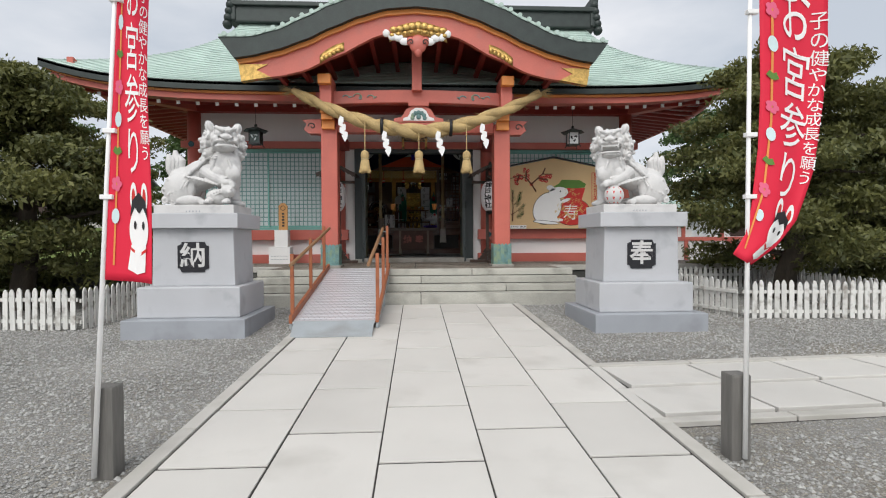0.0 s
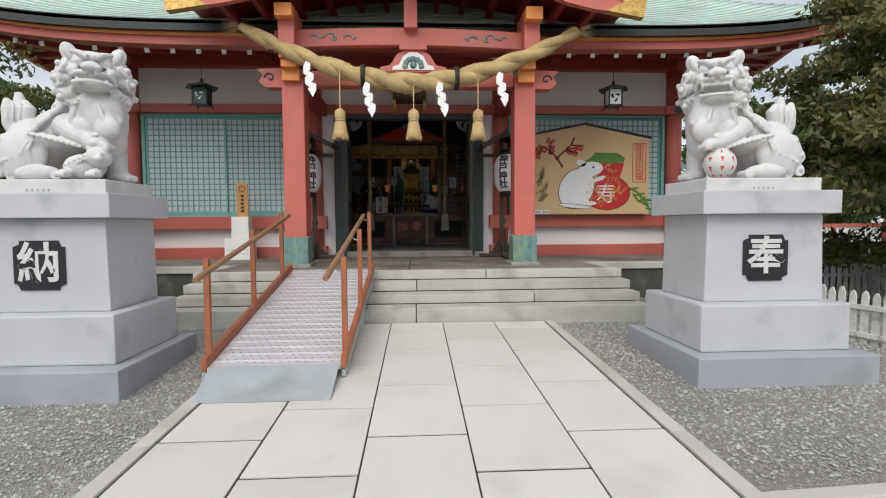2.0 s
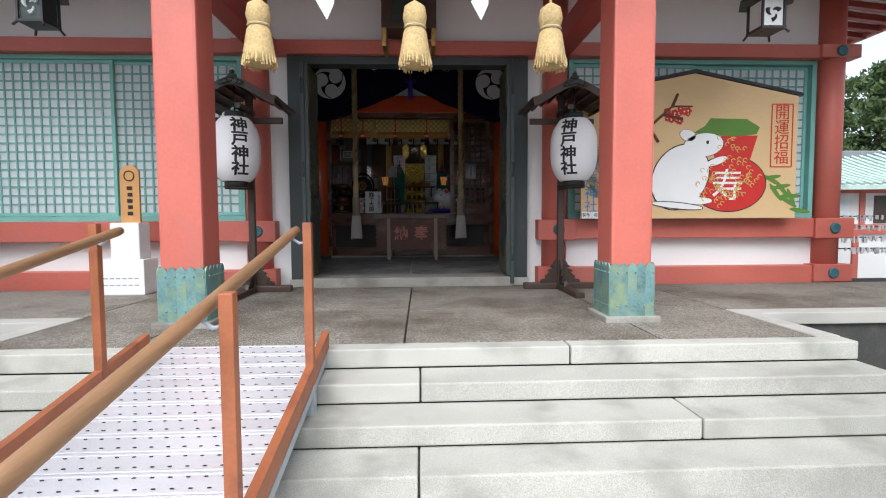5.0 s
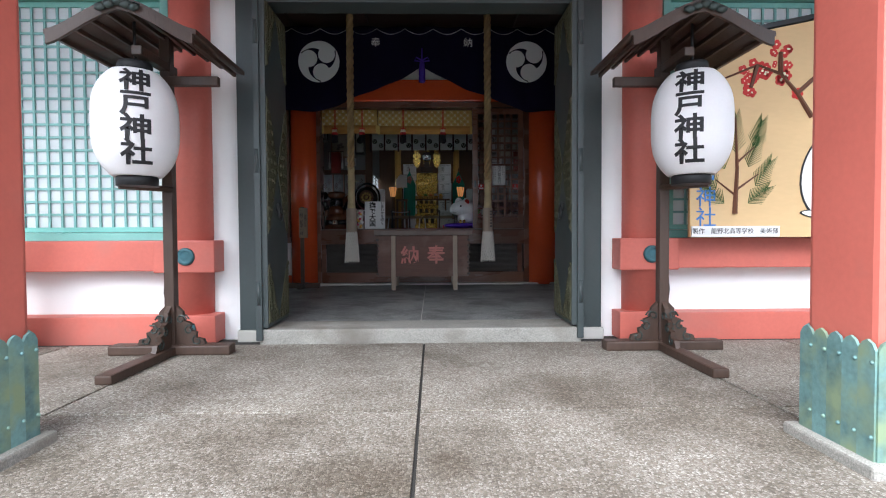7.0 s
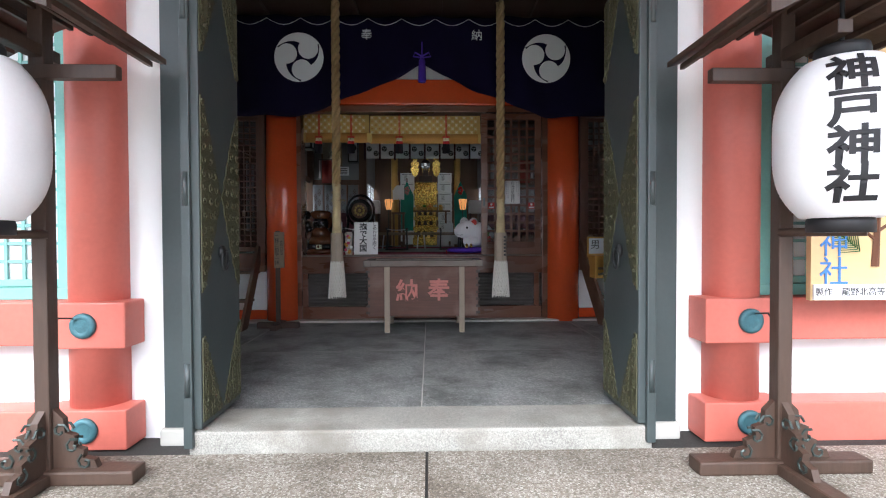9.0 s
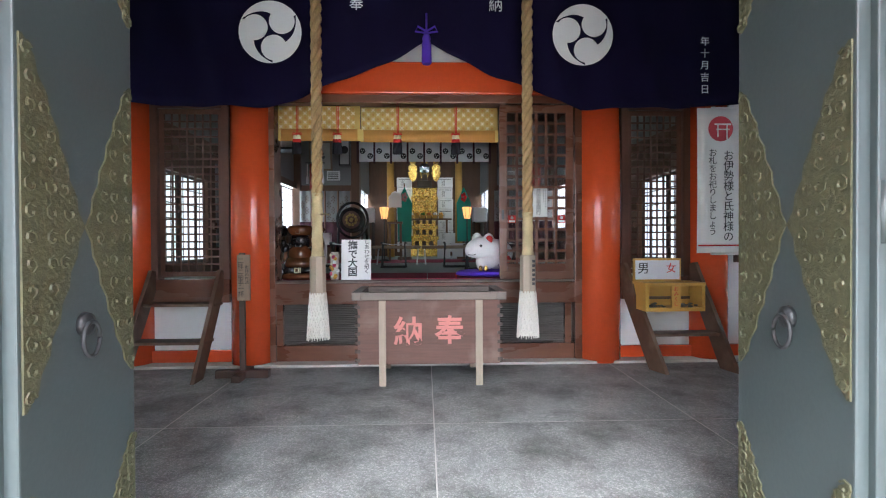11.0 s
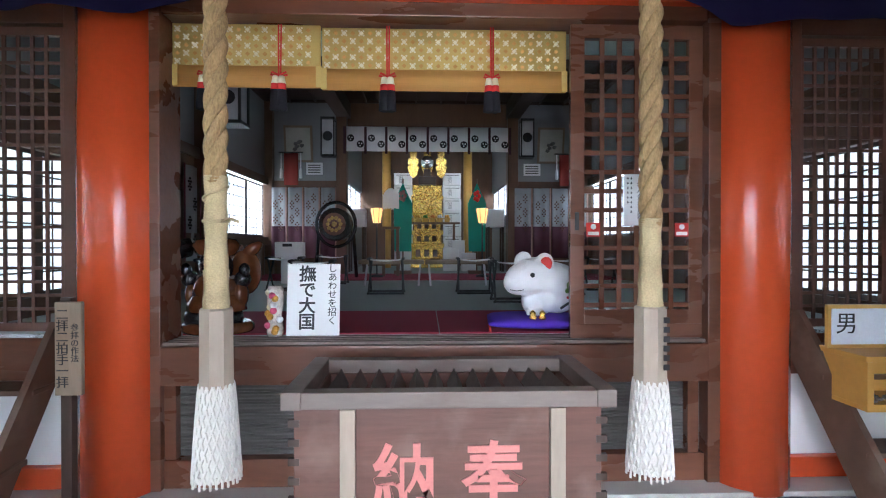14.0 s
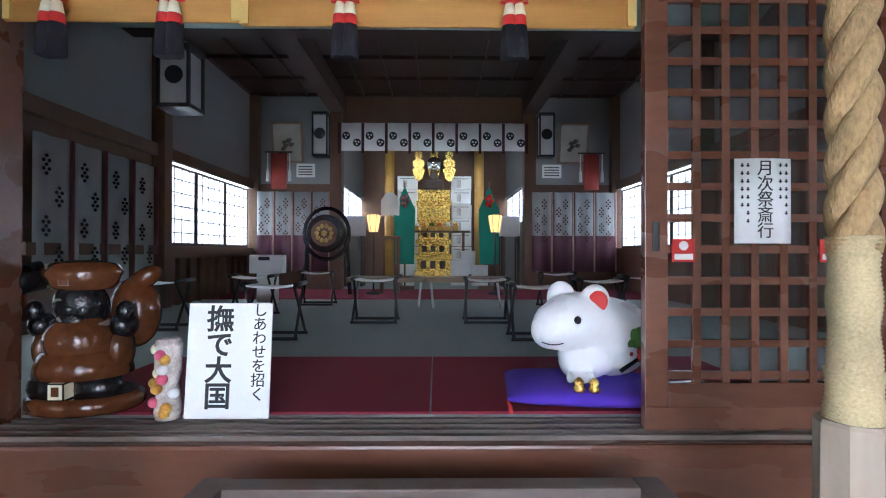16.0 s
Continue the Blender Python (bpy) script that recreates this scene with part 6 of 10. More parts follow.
def crest3(bm, x, y, z, r, seg=8):
    """Three comma shapes whirling in a circle, as thin raised tubes flattened on a plane facing -y."""
    for k in range(3):
        a = 2.0944 * k
        pts = [(x + rr_ * math.cos(a + q), y, z + rr_ * math.sin(a + q)) for q, rr_ in ((0.28 * j, r * (0.48 + 0.055 * j)) for j in range(8))]
        tube(bm, pts, [r * (0.30 - 0.035 * j) for j in range(8)], seg)
    for v in bm.verts:
        v.co.y = y + (v.co.y - y) * 0.03
    return bm


def paper_lantern(x, mirror):
    y = 14.62
    t = thing("lantern_stand", (x, 14.95, FLOOR_Z), "roofed dark wooden stand holding a white paper lantern", "lantern stand", "paper lanterns")
    zp = FLOOR_Z
    bx = x + 0.08 * mirror
    bm = B()
    box(bm, bx - 0.043, bx + 0.043, 14.905, 14.99, zp + 0.06, 3.42, 0.01)
    pole = part("pole", bm, DARKWOOD, t)
    bm = B()
    box(bm, bx - 0.52, bx + 0.52, 14.88, 15.02, zp, zp + 0.085, 0.015)
    part("cross_foot", bm, DARKWOOD, t)
    bm = B()
    box(bm, bx - 0.06 , bx + 0.06, 14.02, 15.04, zp, zp + 0.07, 0.015)
    part("long_foot", bm, DARKWOOD, t)
    for s, ax in ((-1, "X"), (1, "X"), (-1, "Y")):
        bm = B()
        o = [(0.04, 0.07), (0.30, 0.07), (0.275, 0.13), (0.21, 0.145), (0.215, 0.19), (0.155, 0.21), (0.165, 0.27), (0.11, 0.29), (0.10, 0.37), (0.04, 0.43)]
        m_ = Matrix.Translation((bx, 14.95, zp)) @ (Matrix.Diagonal((s, 1, 1, 1)) if ax == "X" else Matrix.Rotation(radians(-90), 4, "Z"))
        prism(bm, o, -0.02, 0.02, m_)
        br = part("carved_brace", bm, DARKWOOD, t, "pierced carved brace")
        bm = B()
        for sd_ in (-0.021, 0.021):
            for k in range(3):
                c_ = (0.085 + 0.07 * k, 0.30 - 0.09 * k)
                tube(bm, [m_ @ Vector((c_[0] + (0.05 - 0.006 * j) * math.cos(0.9 * j + k), sd_, c_[1] + (0.05 - 0.006 * j) * math.sin(0.9 * j + k))) for j in range(8)], 0.008, 5)
        part("carving", bm, BRONZE, br)["kind"] = "stuff"
    bm = B()
    box(bm, bx - 0.04, bx + 0.04, 14.50, 15.05, 3.10, 3.17, 0.008)
    box(bm, bx - 0.45, bx + 0.45, 14.90, 14.96, 2.98, 3.06, 0.008)
    part("arm", bm, DARKWOOD, t)
    bm = B()
    sheet(bm, lambda u, v: (bx + (u - 0.5) * 1.10, 14.30 + 0.95 * v, 3.45 - 0.30 * abs(2 * u - 1) ** 1.4 + 0.06 * abs(2 * u - 1) ** 6 - 0.0 * v), 22, 2, 0.035)
    rf = part("roof", bm, DARKWOOD, t)
    bm = B()
    sheet(bm, lambda u, v: (bx + (u - 0.5) * 1.06, 14.285 + 0.03 * v, 3.425 - 0.30 * abs(2 * u - 1) ** 1.4 + 0.05 * abs(2 * u - 1) ** 6), 22, 1, 0.075)
    part("roof_front_edge", bm, DARKWOOD, rf)
    bm = B()
    for k in range(5):
        ball(bm, (bx - 0.12 + 0.06 * k, 14.27, 3.40 - 0.02 * abs(k - 2)), (0.05, 0.015, 0.035), 1)
    lathe(bm, [(0.05, 0), (0.06, 0.03), (0.03, 0.05), (0.035, 0.07), (0.01, 0.10)], (bx, 14.34, 3.44), 12)
    part("ridge_ornament", bm, BRONZE, rf)
    for k in range(9):
        bm = B()
        xx = bx - 0.48 + 0.12 * k
        zz = 3.40 - 0.30 * abs((xx - bx) / 0.60) ** 1.4
        box(bm, xx - 0.012, xx + 0.012, 14.33, 15.2, zz - 0.035, zz - 0.003)
        part("roof_rafter", bm, DARKWOOD, rf)
    bm = B()
    tube(bm, [(bx + 0.04 * mirror, 14.92, 2.10), (x - 0.15 * mirror, 14.62, 2.10)], 0.025, 8)
    part("lower_arm", bm, DARKWOOD, t)
    # paper body with fine ribs
    body = B()
    z0, z1, R = 2.17, 2.99, 0.305
    prof = []
    nn = 72
    for k in range(nn + 1):
        v = k / nn
        q = abs(2 * v - 1)
        r = 0.175 + (R - 0.175) * (1 - q ** 3.2)
        prof.append((r + (0.0016 if k % 2 else 0), z0 + (z1 - z0) * v))
    lathe(body, prof, (x, y, 0), 40)
    lan = part("paper_body", body, LANTERN, t, "ribbed white lantern paper")
    for z, h, r in ((z0 - 0.075, 0.08, 0.15), (z1 - 0.01, 0.09, 0.125)):
        bm = B()
        lathe(bm, [(r, 0), (r, h * 0.75), (r * 0.95, h)], (x, y, z), 28)
        part("rim", bm, BLACK, lan, "black lantern rim")
    bm = B()
    tube(bm, [(x, y, z1 + 0.07), (x, y, 3.4)], 0.012, 8)
    part("hook", bm, IRON, lan)

    def radius(z):
        q = min(1.0, abs(2 * (z - z0) / (z1 - z0) - 1))
        return 0.175 + (R - 0.175) * (1 - q ** 3.2)

    bm = letters(down("神戸神社"), 0.195, 0.0, 0.93, 0.028)
    bmesh.ops.triangulate(bm, faces=bm.faces)
    bm.transform(Matrix.Diagonal((1.12, 1, 1, 1)))
    for _ in range(3):
        es = [e for e in bm.edges if e.calc_length() > 0.03]
        if es:
            bmesh.ops.subdivide_edges(bm, edges=es, cuts=1)
            bmesh.ops.triangulate(bm, faces=bm.faces)
    turn_ = radians(30) * mirror
    for v in bm.verts:
        z = v.co.z + 2.59
        r = radius(z) + 0.005
        a = v.co.x / r - math.pi / 2 + turn_
        v.co = Vector((x + r * math.cos(a), y + r * math.sin(a), z))
    part("lettering", bm, BLACK, lan, "brushed black characters")


def stand_cable(pts):
    bm = B()
    tube(bm, pts, 0.006, 6)
    solid("lantern_cable", bm, IRON, "thin black power cable hanging beside a lantern stand", "cable", "lantern cables")


stand_cable([(-2.05, 15.39, 1.55), (-2.02, 15.2, 1.58), (-1.965, 15.0, 1.45), (-1.99, 14.99, 1.2), (-1.955, 14.995, 0.95), (-1.97, 15.0, 0.78)])
stand_cable([(2.53, 15.39, 1.55), (2.50, 15.2, 1.58), (2.465, 15.0, 1.45), (2.49, 14.99, 1.2), (2.46, 14.995, 0.95), (2.475, 15.0, 0.78)])
paper_lantern(-1.985, 1)
paper_lantern(2.485, -1)

# ---- votive picture board ----
ema = thing("votive_board", (4.6, 15.1, 1.62), "large wooden votive board painted with a white rat, sack and blossom", "votive board")
EX0, EX1, EZ0, EY = 2.78, 6.03, 1.66, 15.20
bm = B()
prism(bm, [(EX0, EZ0), (EX1, EZ0), (EX1, 3.46), ((EX0 + EX1) / 2 + 0.05, 3.78), (EX0, 3.44)], EY, EY + 0.04)
board = part("board", bm, BOARD, ema)
bm = B()
xm = (EX0 + EX1) / 2 + 0.05
for a, c in (((EX0 - 0.06, 3.44), (xm, 3.79)), ((xm, 3.79), (EX1 + 0.06, 3.46))):
    prism(bm, [a, c, (c[0], c[1] + 0.045), (a[0], a[1] + 0.045)], EY - 0.02, EY + 0.06)
part("roof_trim", bm, IRON, ema)


def paint(name, outline, material, lift=0.0):
    bm = B()
    prism(bm, outline, EY - 0.004 - lift, EY - 0.0005)
    return part(name, bm, material, board)


def oval(x, z, rx, rz, nn=36, tilt_=0.0, wob=0.0):
    ca_, sa_ = math.cos(tilt_), math.sin(tilt_)
    o = []
    for k in range(nn):
        a = 2 * math.pi * k / nn
        p, q = rx * (1 + wob * math.sin(3 * a)) * math.cos(a), rz * math.sin(a)
        o.append((x + ca_ * p - sa_ * q, z + sa_ * p + ca_ * q))
    return o


paint("sack_outline", oval(5.0, 2.17, 0.575, 0.42), BLACK, 0.001)
paint("sack", oval(5.0, 2.17, 0.56, 0.405), REDPAINT, 0.002)
paint("sack_neck", [(4.80, 2.48), (5.30, 2.48), (5.42, 2.88), (4.66, 2.88)], REDPAINT, 0.0025)
paint("sack_mouth", [(4.45, 2.92), (4.62, 3.02), (4.70, 3.13), (5.25, 3.12), (5.45, 3.0), (5.40, 2.90), (5.15, 2.87), (4.75, 2.88)], LEAFGREEN, 0.003)
rr = random.Random(9)
bm = B()
for k in range(80):
    a, q = rr.uniform(0, 6.28), rr.uniform(0.25, 0.93)
    cx_, cz_ = 5.0 + 0.54 * q * math.cos(a), 2.17 + 0.38 * q * math.sin(a)
    tube(bm, [(cx_ + 0.03 * math.cos(b_), EY - 0.007, cz_ + 0.028 * math.sin(b_)) for b_ in np.linspace(0.3, 4.6, 8)], 0.0075, 4)
for k in range(14):
    cx_, cz_ = rr.uniform(4.82, 5.28), rr.uniform(2.5, 2.85)
    tube(bm, [(cx_ + 0.03 * math.cos(b_), EY - 0.007, cz_ + 0.025 * math.sin(b_)) for b_ in np.linspace(0.3, 4.6, 8)], 0.0075, 4)
part("sack_pattern", bm, BROCADE, board)["kind"] = "stuff"
for m_, g_, l_ in ((BLACK, 1.035, 0.0045), (PAPER, 1.0, 0.0055)):
    paint("rat_body", oval(4.26, 2.27, 0.40 * g_, 0.50 * g_, tilt_=-0.55), m_, l_)
    paint("rat_head", oval(4.60, 2.74, 0.30 * g_, 0.17 * g_, tilt_=0.12), m_, l_ + 0.0005)
    paint("rat_ear", oval(4.36, 2.88, 0.12 * g_, 0.08 * g_, tilt_=-0.3), m_, l_ + 0.0005)
    paint("rat_paw", oval(4.80, 2.50, 0.17 * g_, 0.05 * g_, tilt_=0.35), m_, l_ + 0.0005)
    paint("rat_foot", oval(4.55, 1.92, 0.20 * g_, 0.05 * g_), m_, l_ + 0.0005)
paint("rat_belly", oval(4.34, 2.12, 0.25, 0.27), PAPER, 0.0066)
paint("rat_tail_a", oval(4.22, 1.85, 0.40, 0.055, tilt_=-0.1), BLACK, 0.007)
paint("rat_tail", oval(4.22, 1.85, 0.385, 0.042, tilt_=-0.1), PAPER, 0.0076)
paint("rat_eye", oval(4.66, 2.78, 0.022, 0.028, 14), BLACK, 0.008)
written("fortune_character", "寿", 0.50, 4.98, EY - 0.006, 2.12, PAPER, board, 0.004)
t_ = written("seal_text", down("開運招福"), 0.235, 5.79, EY - 0.004, 2.88, REDPAINT, board, 0.004, 0.93)
bm = B()
for a in (5.63, 5.95):
    box(bm, a - 0.008, a + 0.008, EY - 0.005, EY, 2.42, 3.34)
for z in (2.42, 3.34):
    box(bm, 5.63, 5.95, EY - 0.0055, EY, z - 0.008, z + 0.008)
part("seal_frame", bm, REDPAINT, board)
# plum branch
for pts in ([(3.92, 2.78), (3.78, 3.0), (3.62, 3.18), (3.40, 3.26), (3.05, 3.12)], [(3.78, 3.0), (3.98, 3.18), (4.12, 3.30), (4.42, 3.30)], [(3.62, 3.18), (3.62, 3.38)], [(4.12, 3.30), (4.20, 3.48)], [(3.40, 3.26), (3.34, 3.05)], [(3.98, 3.18), (4.28, 3.12)]):
    bm = B()
    tube(bm, [(a, EY - 0.003, z) for a, z in pts], [0.024 - 0.004 * k for k in range(len(pts))], 5)
    part("plum_branch", bm, BROWNPAINT, board)
rr = random.Random(5)
twigs = (((3.62, 3.18), (3.05, 3.12)), ((3.78, 3.0), (4.42, 3.30)), ((3.62, 3.18), (3.62, 3.40)), ((3.40, 3.26), (3.34, 3.02)), ((3.98, 3.18), (4.28, 3.12)), ((3.78, 3.0), (3.45, 3.28)))
for k in range(58):
    (xa, za), (xb, zb) = twigs[k % 6]
    f = rr.random()
    fx, fz = xa + (xb - xa) * f + rr.uniform(-0.09, 0.09), za + (zb - za) * f + rr.uniform(-0.07, 0.09)
    bm = B()
    q = rr.choice((0.016, 0.026, 0.034, 0.042))
    for j in range(5):
        disc(bm, fx + q * 0.75 * math.cos(1.257 * j), fz + q * 0.75 * math.sin(1.257 * j), q * 0.62, EY - 0.005 - 0.0002 * j, EY - 0.0005, 10)
    f_ = part("plum_blossom", bm, REDPAINT, board)
    bm = B()
    disc(bm, fx, fz, q * 0.28, EY - 0.0075, EY - 0.004, 8)
    part("blossom_heart", bm, CREAM, f_)
# pine and bamboo
bm = B()
tube(bm, [(3.20, EY - 0.003, 1.88), (3.22, EY - 0.003, 2.3), (3.20, EY - 0.003, 2.78)], [0.025, 0.016, 0.008], 5)
for c_, z_ in ((3.02, 2.2), (3.42, 2.25), (3.38, 2.5)):
    tube(bm, [(3.21, EY - 0.003, z_ - 0.15), (c_, EY - 0.003, z_)], [0.012, 0.006], 5)
part("pine_branch", bm, BROWNPAINT, board)
for c_, z_, lean, ln in ((3.21, 2.45, 0.0, 0.36), (3.10, 2.30, 0.35, 0.30), (3.33, 2.32, -0.35, 0.30), (3.02, 2.12, 0.55, 0.28), (3.40, 2.14, -0.55, 0.28), (3.05, 2.48, 0.3, 0.26), (3.38, 2.50, -0.3, 0.26), (3.10, 1.98, 0.9, 0.24), (3.33, 1.98, -0.9, 0.24)):
    bm = B()
    for j in range(13):
        d = ln * j / 13
        px, pz = c_ - d * math.sin(lean), z_ + d * math.cos(lean)
        q = 0.13 * (1 - 0.35 * j / 13)
        for s in (-1, 1):
            a = lean + s * (0.75 - 0.03 * j)
            tube(bm, [(px, EY - 0.004, pz), (px - q * math.sin(a), EY - 0.004, pz + q * math.cos(a))], [0.0045, 0.002], 3, False)
    part("pine_needles", bm, NEEDLE_PAINT, board)
for k in range(9):
    a = -0.9 + 0.28 * k
    bm = B()
    prism(bm, oval(5.62 + 0.055 * k + 0.05 * math.cos(2.3 * k), 2.22 - 0.045 * k + 0.10 * math.sin(2.1 * k), 0.16, 0.032, 14, -0.5 + 0.7 * math.sin(1.9 * k)), EY - 0.004 - 0.0003 * k, EY)
    part("bamboo_leaf", bm, LEAFGREEN, board)
written("blue_shrine_text", down("神戸神社"), 0.20, 2.93, EY - 0.004, 2.12, BLUEPAINT, board, 0.004, 0.95)
bm = B()
box(bm, 2.79, 3.62, EY - 0.02, EY - 0.004, 1.665, 1.765)
lb = part("maker_label", bm, PAPER, board)
t = letters("製作　龍野北高等学校　美術部", 0.058, 0.002)
t.transform(Matrix.Translation((3.2, EY - 0.022, 1.715)))
part("maker_text", t, BLACK, lb)

# ---- prayer-notice post on stone blocks ----
ps = thing("stone_box_with_tablet", (-3.5, 14.7, FLOOR_Z), "pale stone box on a base with an upright wooden tablet", "stone box")
bm = B()
box(bm, -3.87, -3.27, 14.72, 15.08, FLOOR_Z, 1.15, 0.015)
part("base_block", bm, PAPER, ps)
bm = B()
box(bm, -3.72, -3.34, 14.76, 15.04, 1.15, 1.64, 0.015)
part("upper_block", bm, PAPER, ps)
bm = B()
prism(bm, [(-3.62, 1.64), (-3.37, 1.64), (-3.37, 2.33), (-3.44, 2.41), (-3.55, 2.41), (-3.62, 2.33)], 14.86, 14.90)
tb = part("tablet", bm, TABLET, ps, "new orange-brown wooden tablet")
bm = B()
tube(bm, [(-3.495 + 0.065 * math.cos(a), 14.855, 2.27 + 0.065 * math.sin(a)) for a in np.linspace(0, 6.28, 24)], 0.008, 5)
for k in range(5):
    box(bm, -3.53 + 0.01 * (k % 2), -3.46, 14.852, 14.86, 1.74 + 0.085 * k, 1.79 + 0.085 * k)
part("tablet_marks", bm, BLACK, tb)
bm = B()
for k in range(6):
    box(bm, -3.80 + 0.08 * k, -3.745 + 0.08 * k, 14.716, 14.72, 0.80, 0.815)
    box(bm, -3.80 + 0.08 * k, -3.745 + 0.08 * k, 14.716, 14.72, 0.89, 0.905)
part("base_marks", bm, GRANITE_BASE, ps)

# ---- side buildings, walls and shrubs ----


def side_building(x0, x1, y0, y1, wh, rh, label, red=True):
    t = thing("side_building", ((x0 + x1) / 2, y0, 0), label, "building")
    bm = B()
    box(bm, x0, x1, y0, y1, -0.1, wh)
    part("wall", bm, PLASTER if red else DARKWOOD, t)
    nn = max(3, int((x1 - x0) / 1.9))
    for k in range(nn + 1):
        x = x0 + (x1 - x0) * k / nn
        bm = B()
        box(bm, x - 0.09, x + 0.09, y0 - 0.06, y0 + 0.1, -0.1, wh)
        part("post", bm, VERM if red else DARKWOOD, t)
    for z in (0.5, 1.35, wh - 0.2):
        bm = B()
        box(bm, x0, x1, y0 - 0.04, y0 + 0.05, z - 0.07, z + 0.07)
        part("beam", bm, VERM if red else DARKWOOD, t)
    for k in range(nn):
        bm = B()
        xx = x0 + (x1 - x0) * (k + 0.5) / nn
        box(bm, xx - 0.55, xx + 0.55, y0 - 0.02, y0 + 0.02, 1.45, wh - 0.35)
        part("window", bm, DARKWOOD if k % 2 else SHOJI, t)
    ym = (y0 + y1) / 2
    ov = 0.9
    for s in (0, 1):
        bm = B()
        ya, yb = (y0 - ov, ym) if s == 0 else (y1 + ov, ym)
        sheet(bm, lambda u, v: (x0 - ov + (x1 - x0 + 2 * ov) * u, ya + (yb - ya) * v, wh - 0.05 + (rh - wh) * (0.8 * v + 0.2 * v * v) + 0.25 * abs(2 * u - 1) ** 4), 16, 6, 0.14)
        part("roof", bm, ROOFTILE if not red else COPPER, t)
        if s == 0:
            cnt = int((x1 - x0 + 2 * ov) / 0.3)
            for k in range(cnt + 1):
                u = k / cnt
                bm = B()
                tube(bm, [(x0 - ov + (x1 - x0 + 2 * ov) * u, ya + (yb - ya) * v, wh + 0.0 + (rh - wh) * (0.8 * v + 0.2 * v * v) + 0.25 * abs(2 * u - 1) ** 4) for v in (0, 0.33, 0.66, 1)], 0.06, 6)
                part("roof_roll", bm, ROOFTILE if not red else COPPER, t)
    bm = B()
    box(bm, x0 - ov, x1 + ov, ym - 0.18, ym + 0.18, rh - 0.1, rh + 0.25, 0.04)
    part("ridge", bm, ROOFTILE, t)


side_building(9.6, 17.5, 24.5, 29.5, 2.75, 4.0, "long white and vermilion side building with a low green roof")
side_building(-26.0, -16.9, 27.0, 32.5, 4.55, 6.5, "dark timber side building with a grey tiled roof", False)
bm = B()
for x0, x1, y in ((7.4, 24.0, 19.8),):
    box(bm, x0, x1, y, y + 0.15, 0, 1.25)
lw = solid("garden_wall", bm, PLASTER, "low white plaster wall with vermilion posts", "wall", kind="structure")
for k in range(10):
    bm = B()
    x = 7.5 + 1.8 * k
    box(bm, x - 0.07, x + 0.07, 19.74, 19.95, 0, 1.35)
    part("post", bm, VERM, lw)
bm = B()
box(bm, 7.4, 24.0, 19.75, 19.99, 1.25, 1.36)
part("coping", bm, VERM, lw)
bm = B()
box(bm, -24, -9.5, 26.2, 26.45, 1.9, 2.75, 0.02)
solid("stone_wall", bm, KERB, "low grey stone wall behind the lawn", "wall", kind="structure")
rk = thing("paper_fortune_rack", (8.35, 16.6, 0), "rack of wires tied with white paper fortunes", "rack")
for x in (7.75, 9.0):
    bm = B()
    box(bm, x - 0.04, x + 0.04, 16.56, 16.64, 0, 1.75, 0.008)
    part("post", bm, VERM, rk)
rr = random.Random(2)
for z in (1.1, 1.3, 1.5, 1.68):
    bm = B()
    tube(bm, [(7.75, 16.6, z), (9.0, 16.6, z)], 0.012, 6)
    part("wire", bm, IRON, rk)
    bm = B()
    for k in range(26):
        x = 7.8 + 1.15 * rr.random()
        box(bm, x - 0.012, x + 0.012, 16.57, 16.60, z - rr.uniform(0.04, 0.10), z + 0.02)
    part("paper_slips", bm, PAPER, rk)["kind"] = "stuff"


def hedge(x0, x1, y, h, seed):
    rn = np.random.default_rng(seed)
    k = int(2600 * (x1 - x0) / 3)
    pos = np.stack([rn.uniform(x0, x1, k), y + rn.normal(0, 0.28, k), np.abs(rn.normal(0.5, 0.28, k)) * h], -1)
    pos[:, 2] = np.minimum(pos[:, 2], h * (0.85 + 0.15 * np.sin(pos[:, 0] * 3)))
    u = rn.normal(size=(k, 3))
    u /= np.linalg.norm(u, axis=1)[:, None]
    w = np.cross(u, rn.normal(size=(k, 3)))
    w /= np.linalg.norm(w, axis=1)[:, None]
    s = 0.075 * rn.uniform(0.6, 1.4, k)[:, None]
    quad = np.stack([pos - u * s, pos + w * s * 0.5, pos + u * s, pos - w * s * 0.5], 1)
    me = bpy.data.meshes.new("hedge")
    me.from_pydata(quad.reshape(-1, 3).tolist(), [], np.arange(4 * k).reshape(-1, 4).tolist())
    me.materials.append(LEAF)
    tagged(new("hedge", me), "low dark green clipped hedge", "hedge", kind="stuff")


hedge(7.7, 13.5, 13.4, 0.95, 3)
hedge(-14.0, -8.2, 13.0, 0.9, 4)

# ---- vestibule ----
bm = B()
box(bm, -6.2, 6.8, 15.78, 20.3, 0.3, IN_Z - 0.015)
vf = solid("vestibule_floor", bm, JOINT, "dark aggregate vestibule floor in panels with pale joints", "floor", kind="structure")
for x0, x1 in ((-6.1, -2.0), (-2.0, 0.24), (0.24, 2.48), (2.48, 6.7)):
    for y0, y1 in ((15.80, 17.82), (17.82, 19.82)):
        floor_panel(x0, x1, y0, y1, IN_Z, AGG_IN, vf)
bm = B()
for x in (-2.0, 0.24, 2.48):
    box(bm, x - 0.006, x + 0.006, 15.8, 19.82, IN_Z - 0.02, IN_Z - 0.001)
box(bm, -6.1, 6.7, 17.814, 17.826, IN_Z - 0.02, IN_Z - 0.0015)
part("joint_strip", bm, SLAB, vf, "pale joint strips")
bm = B()
box(bm, -6.1, 6.7, 19.83, 20.05, IN_Z - 0.1, IN_Z + 0.028, 0.01)
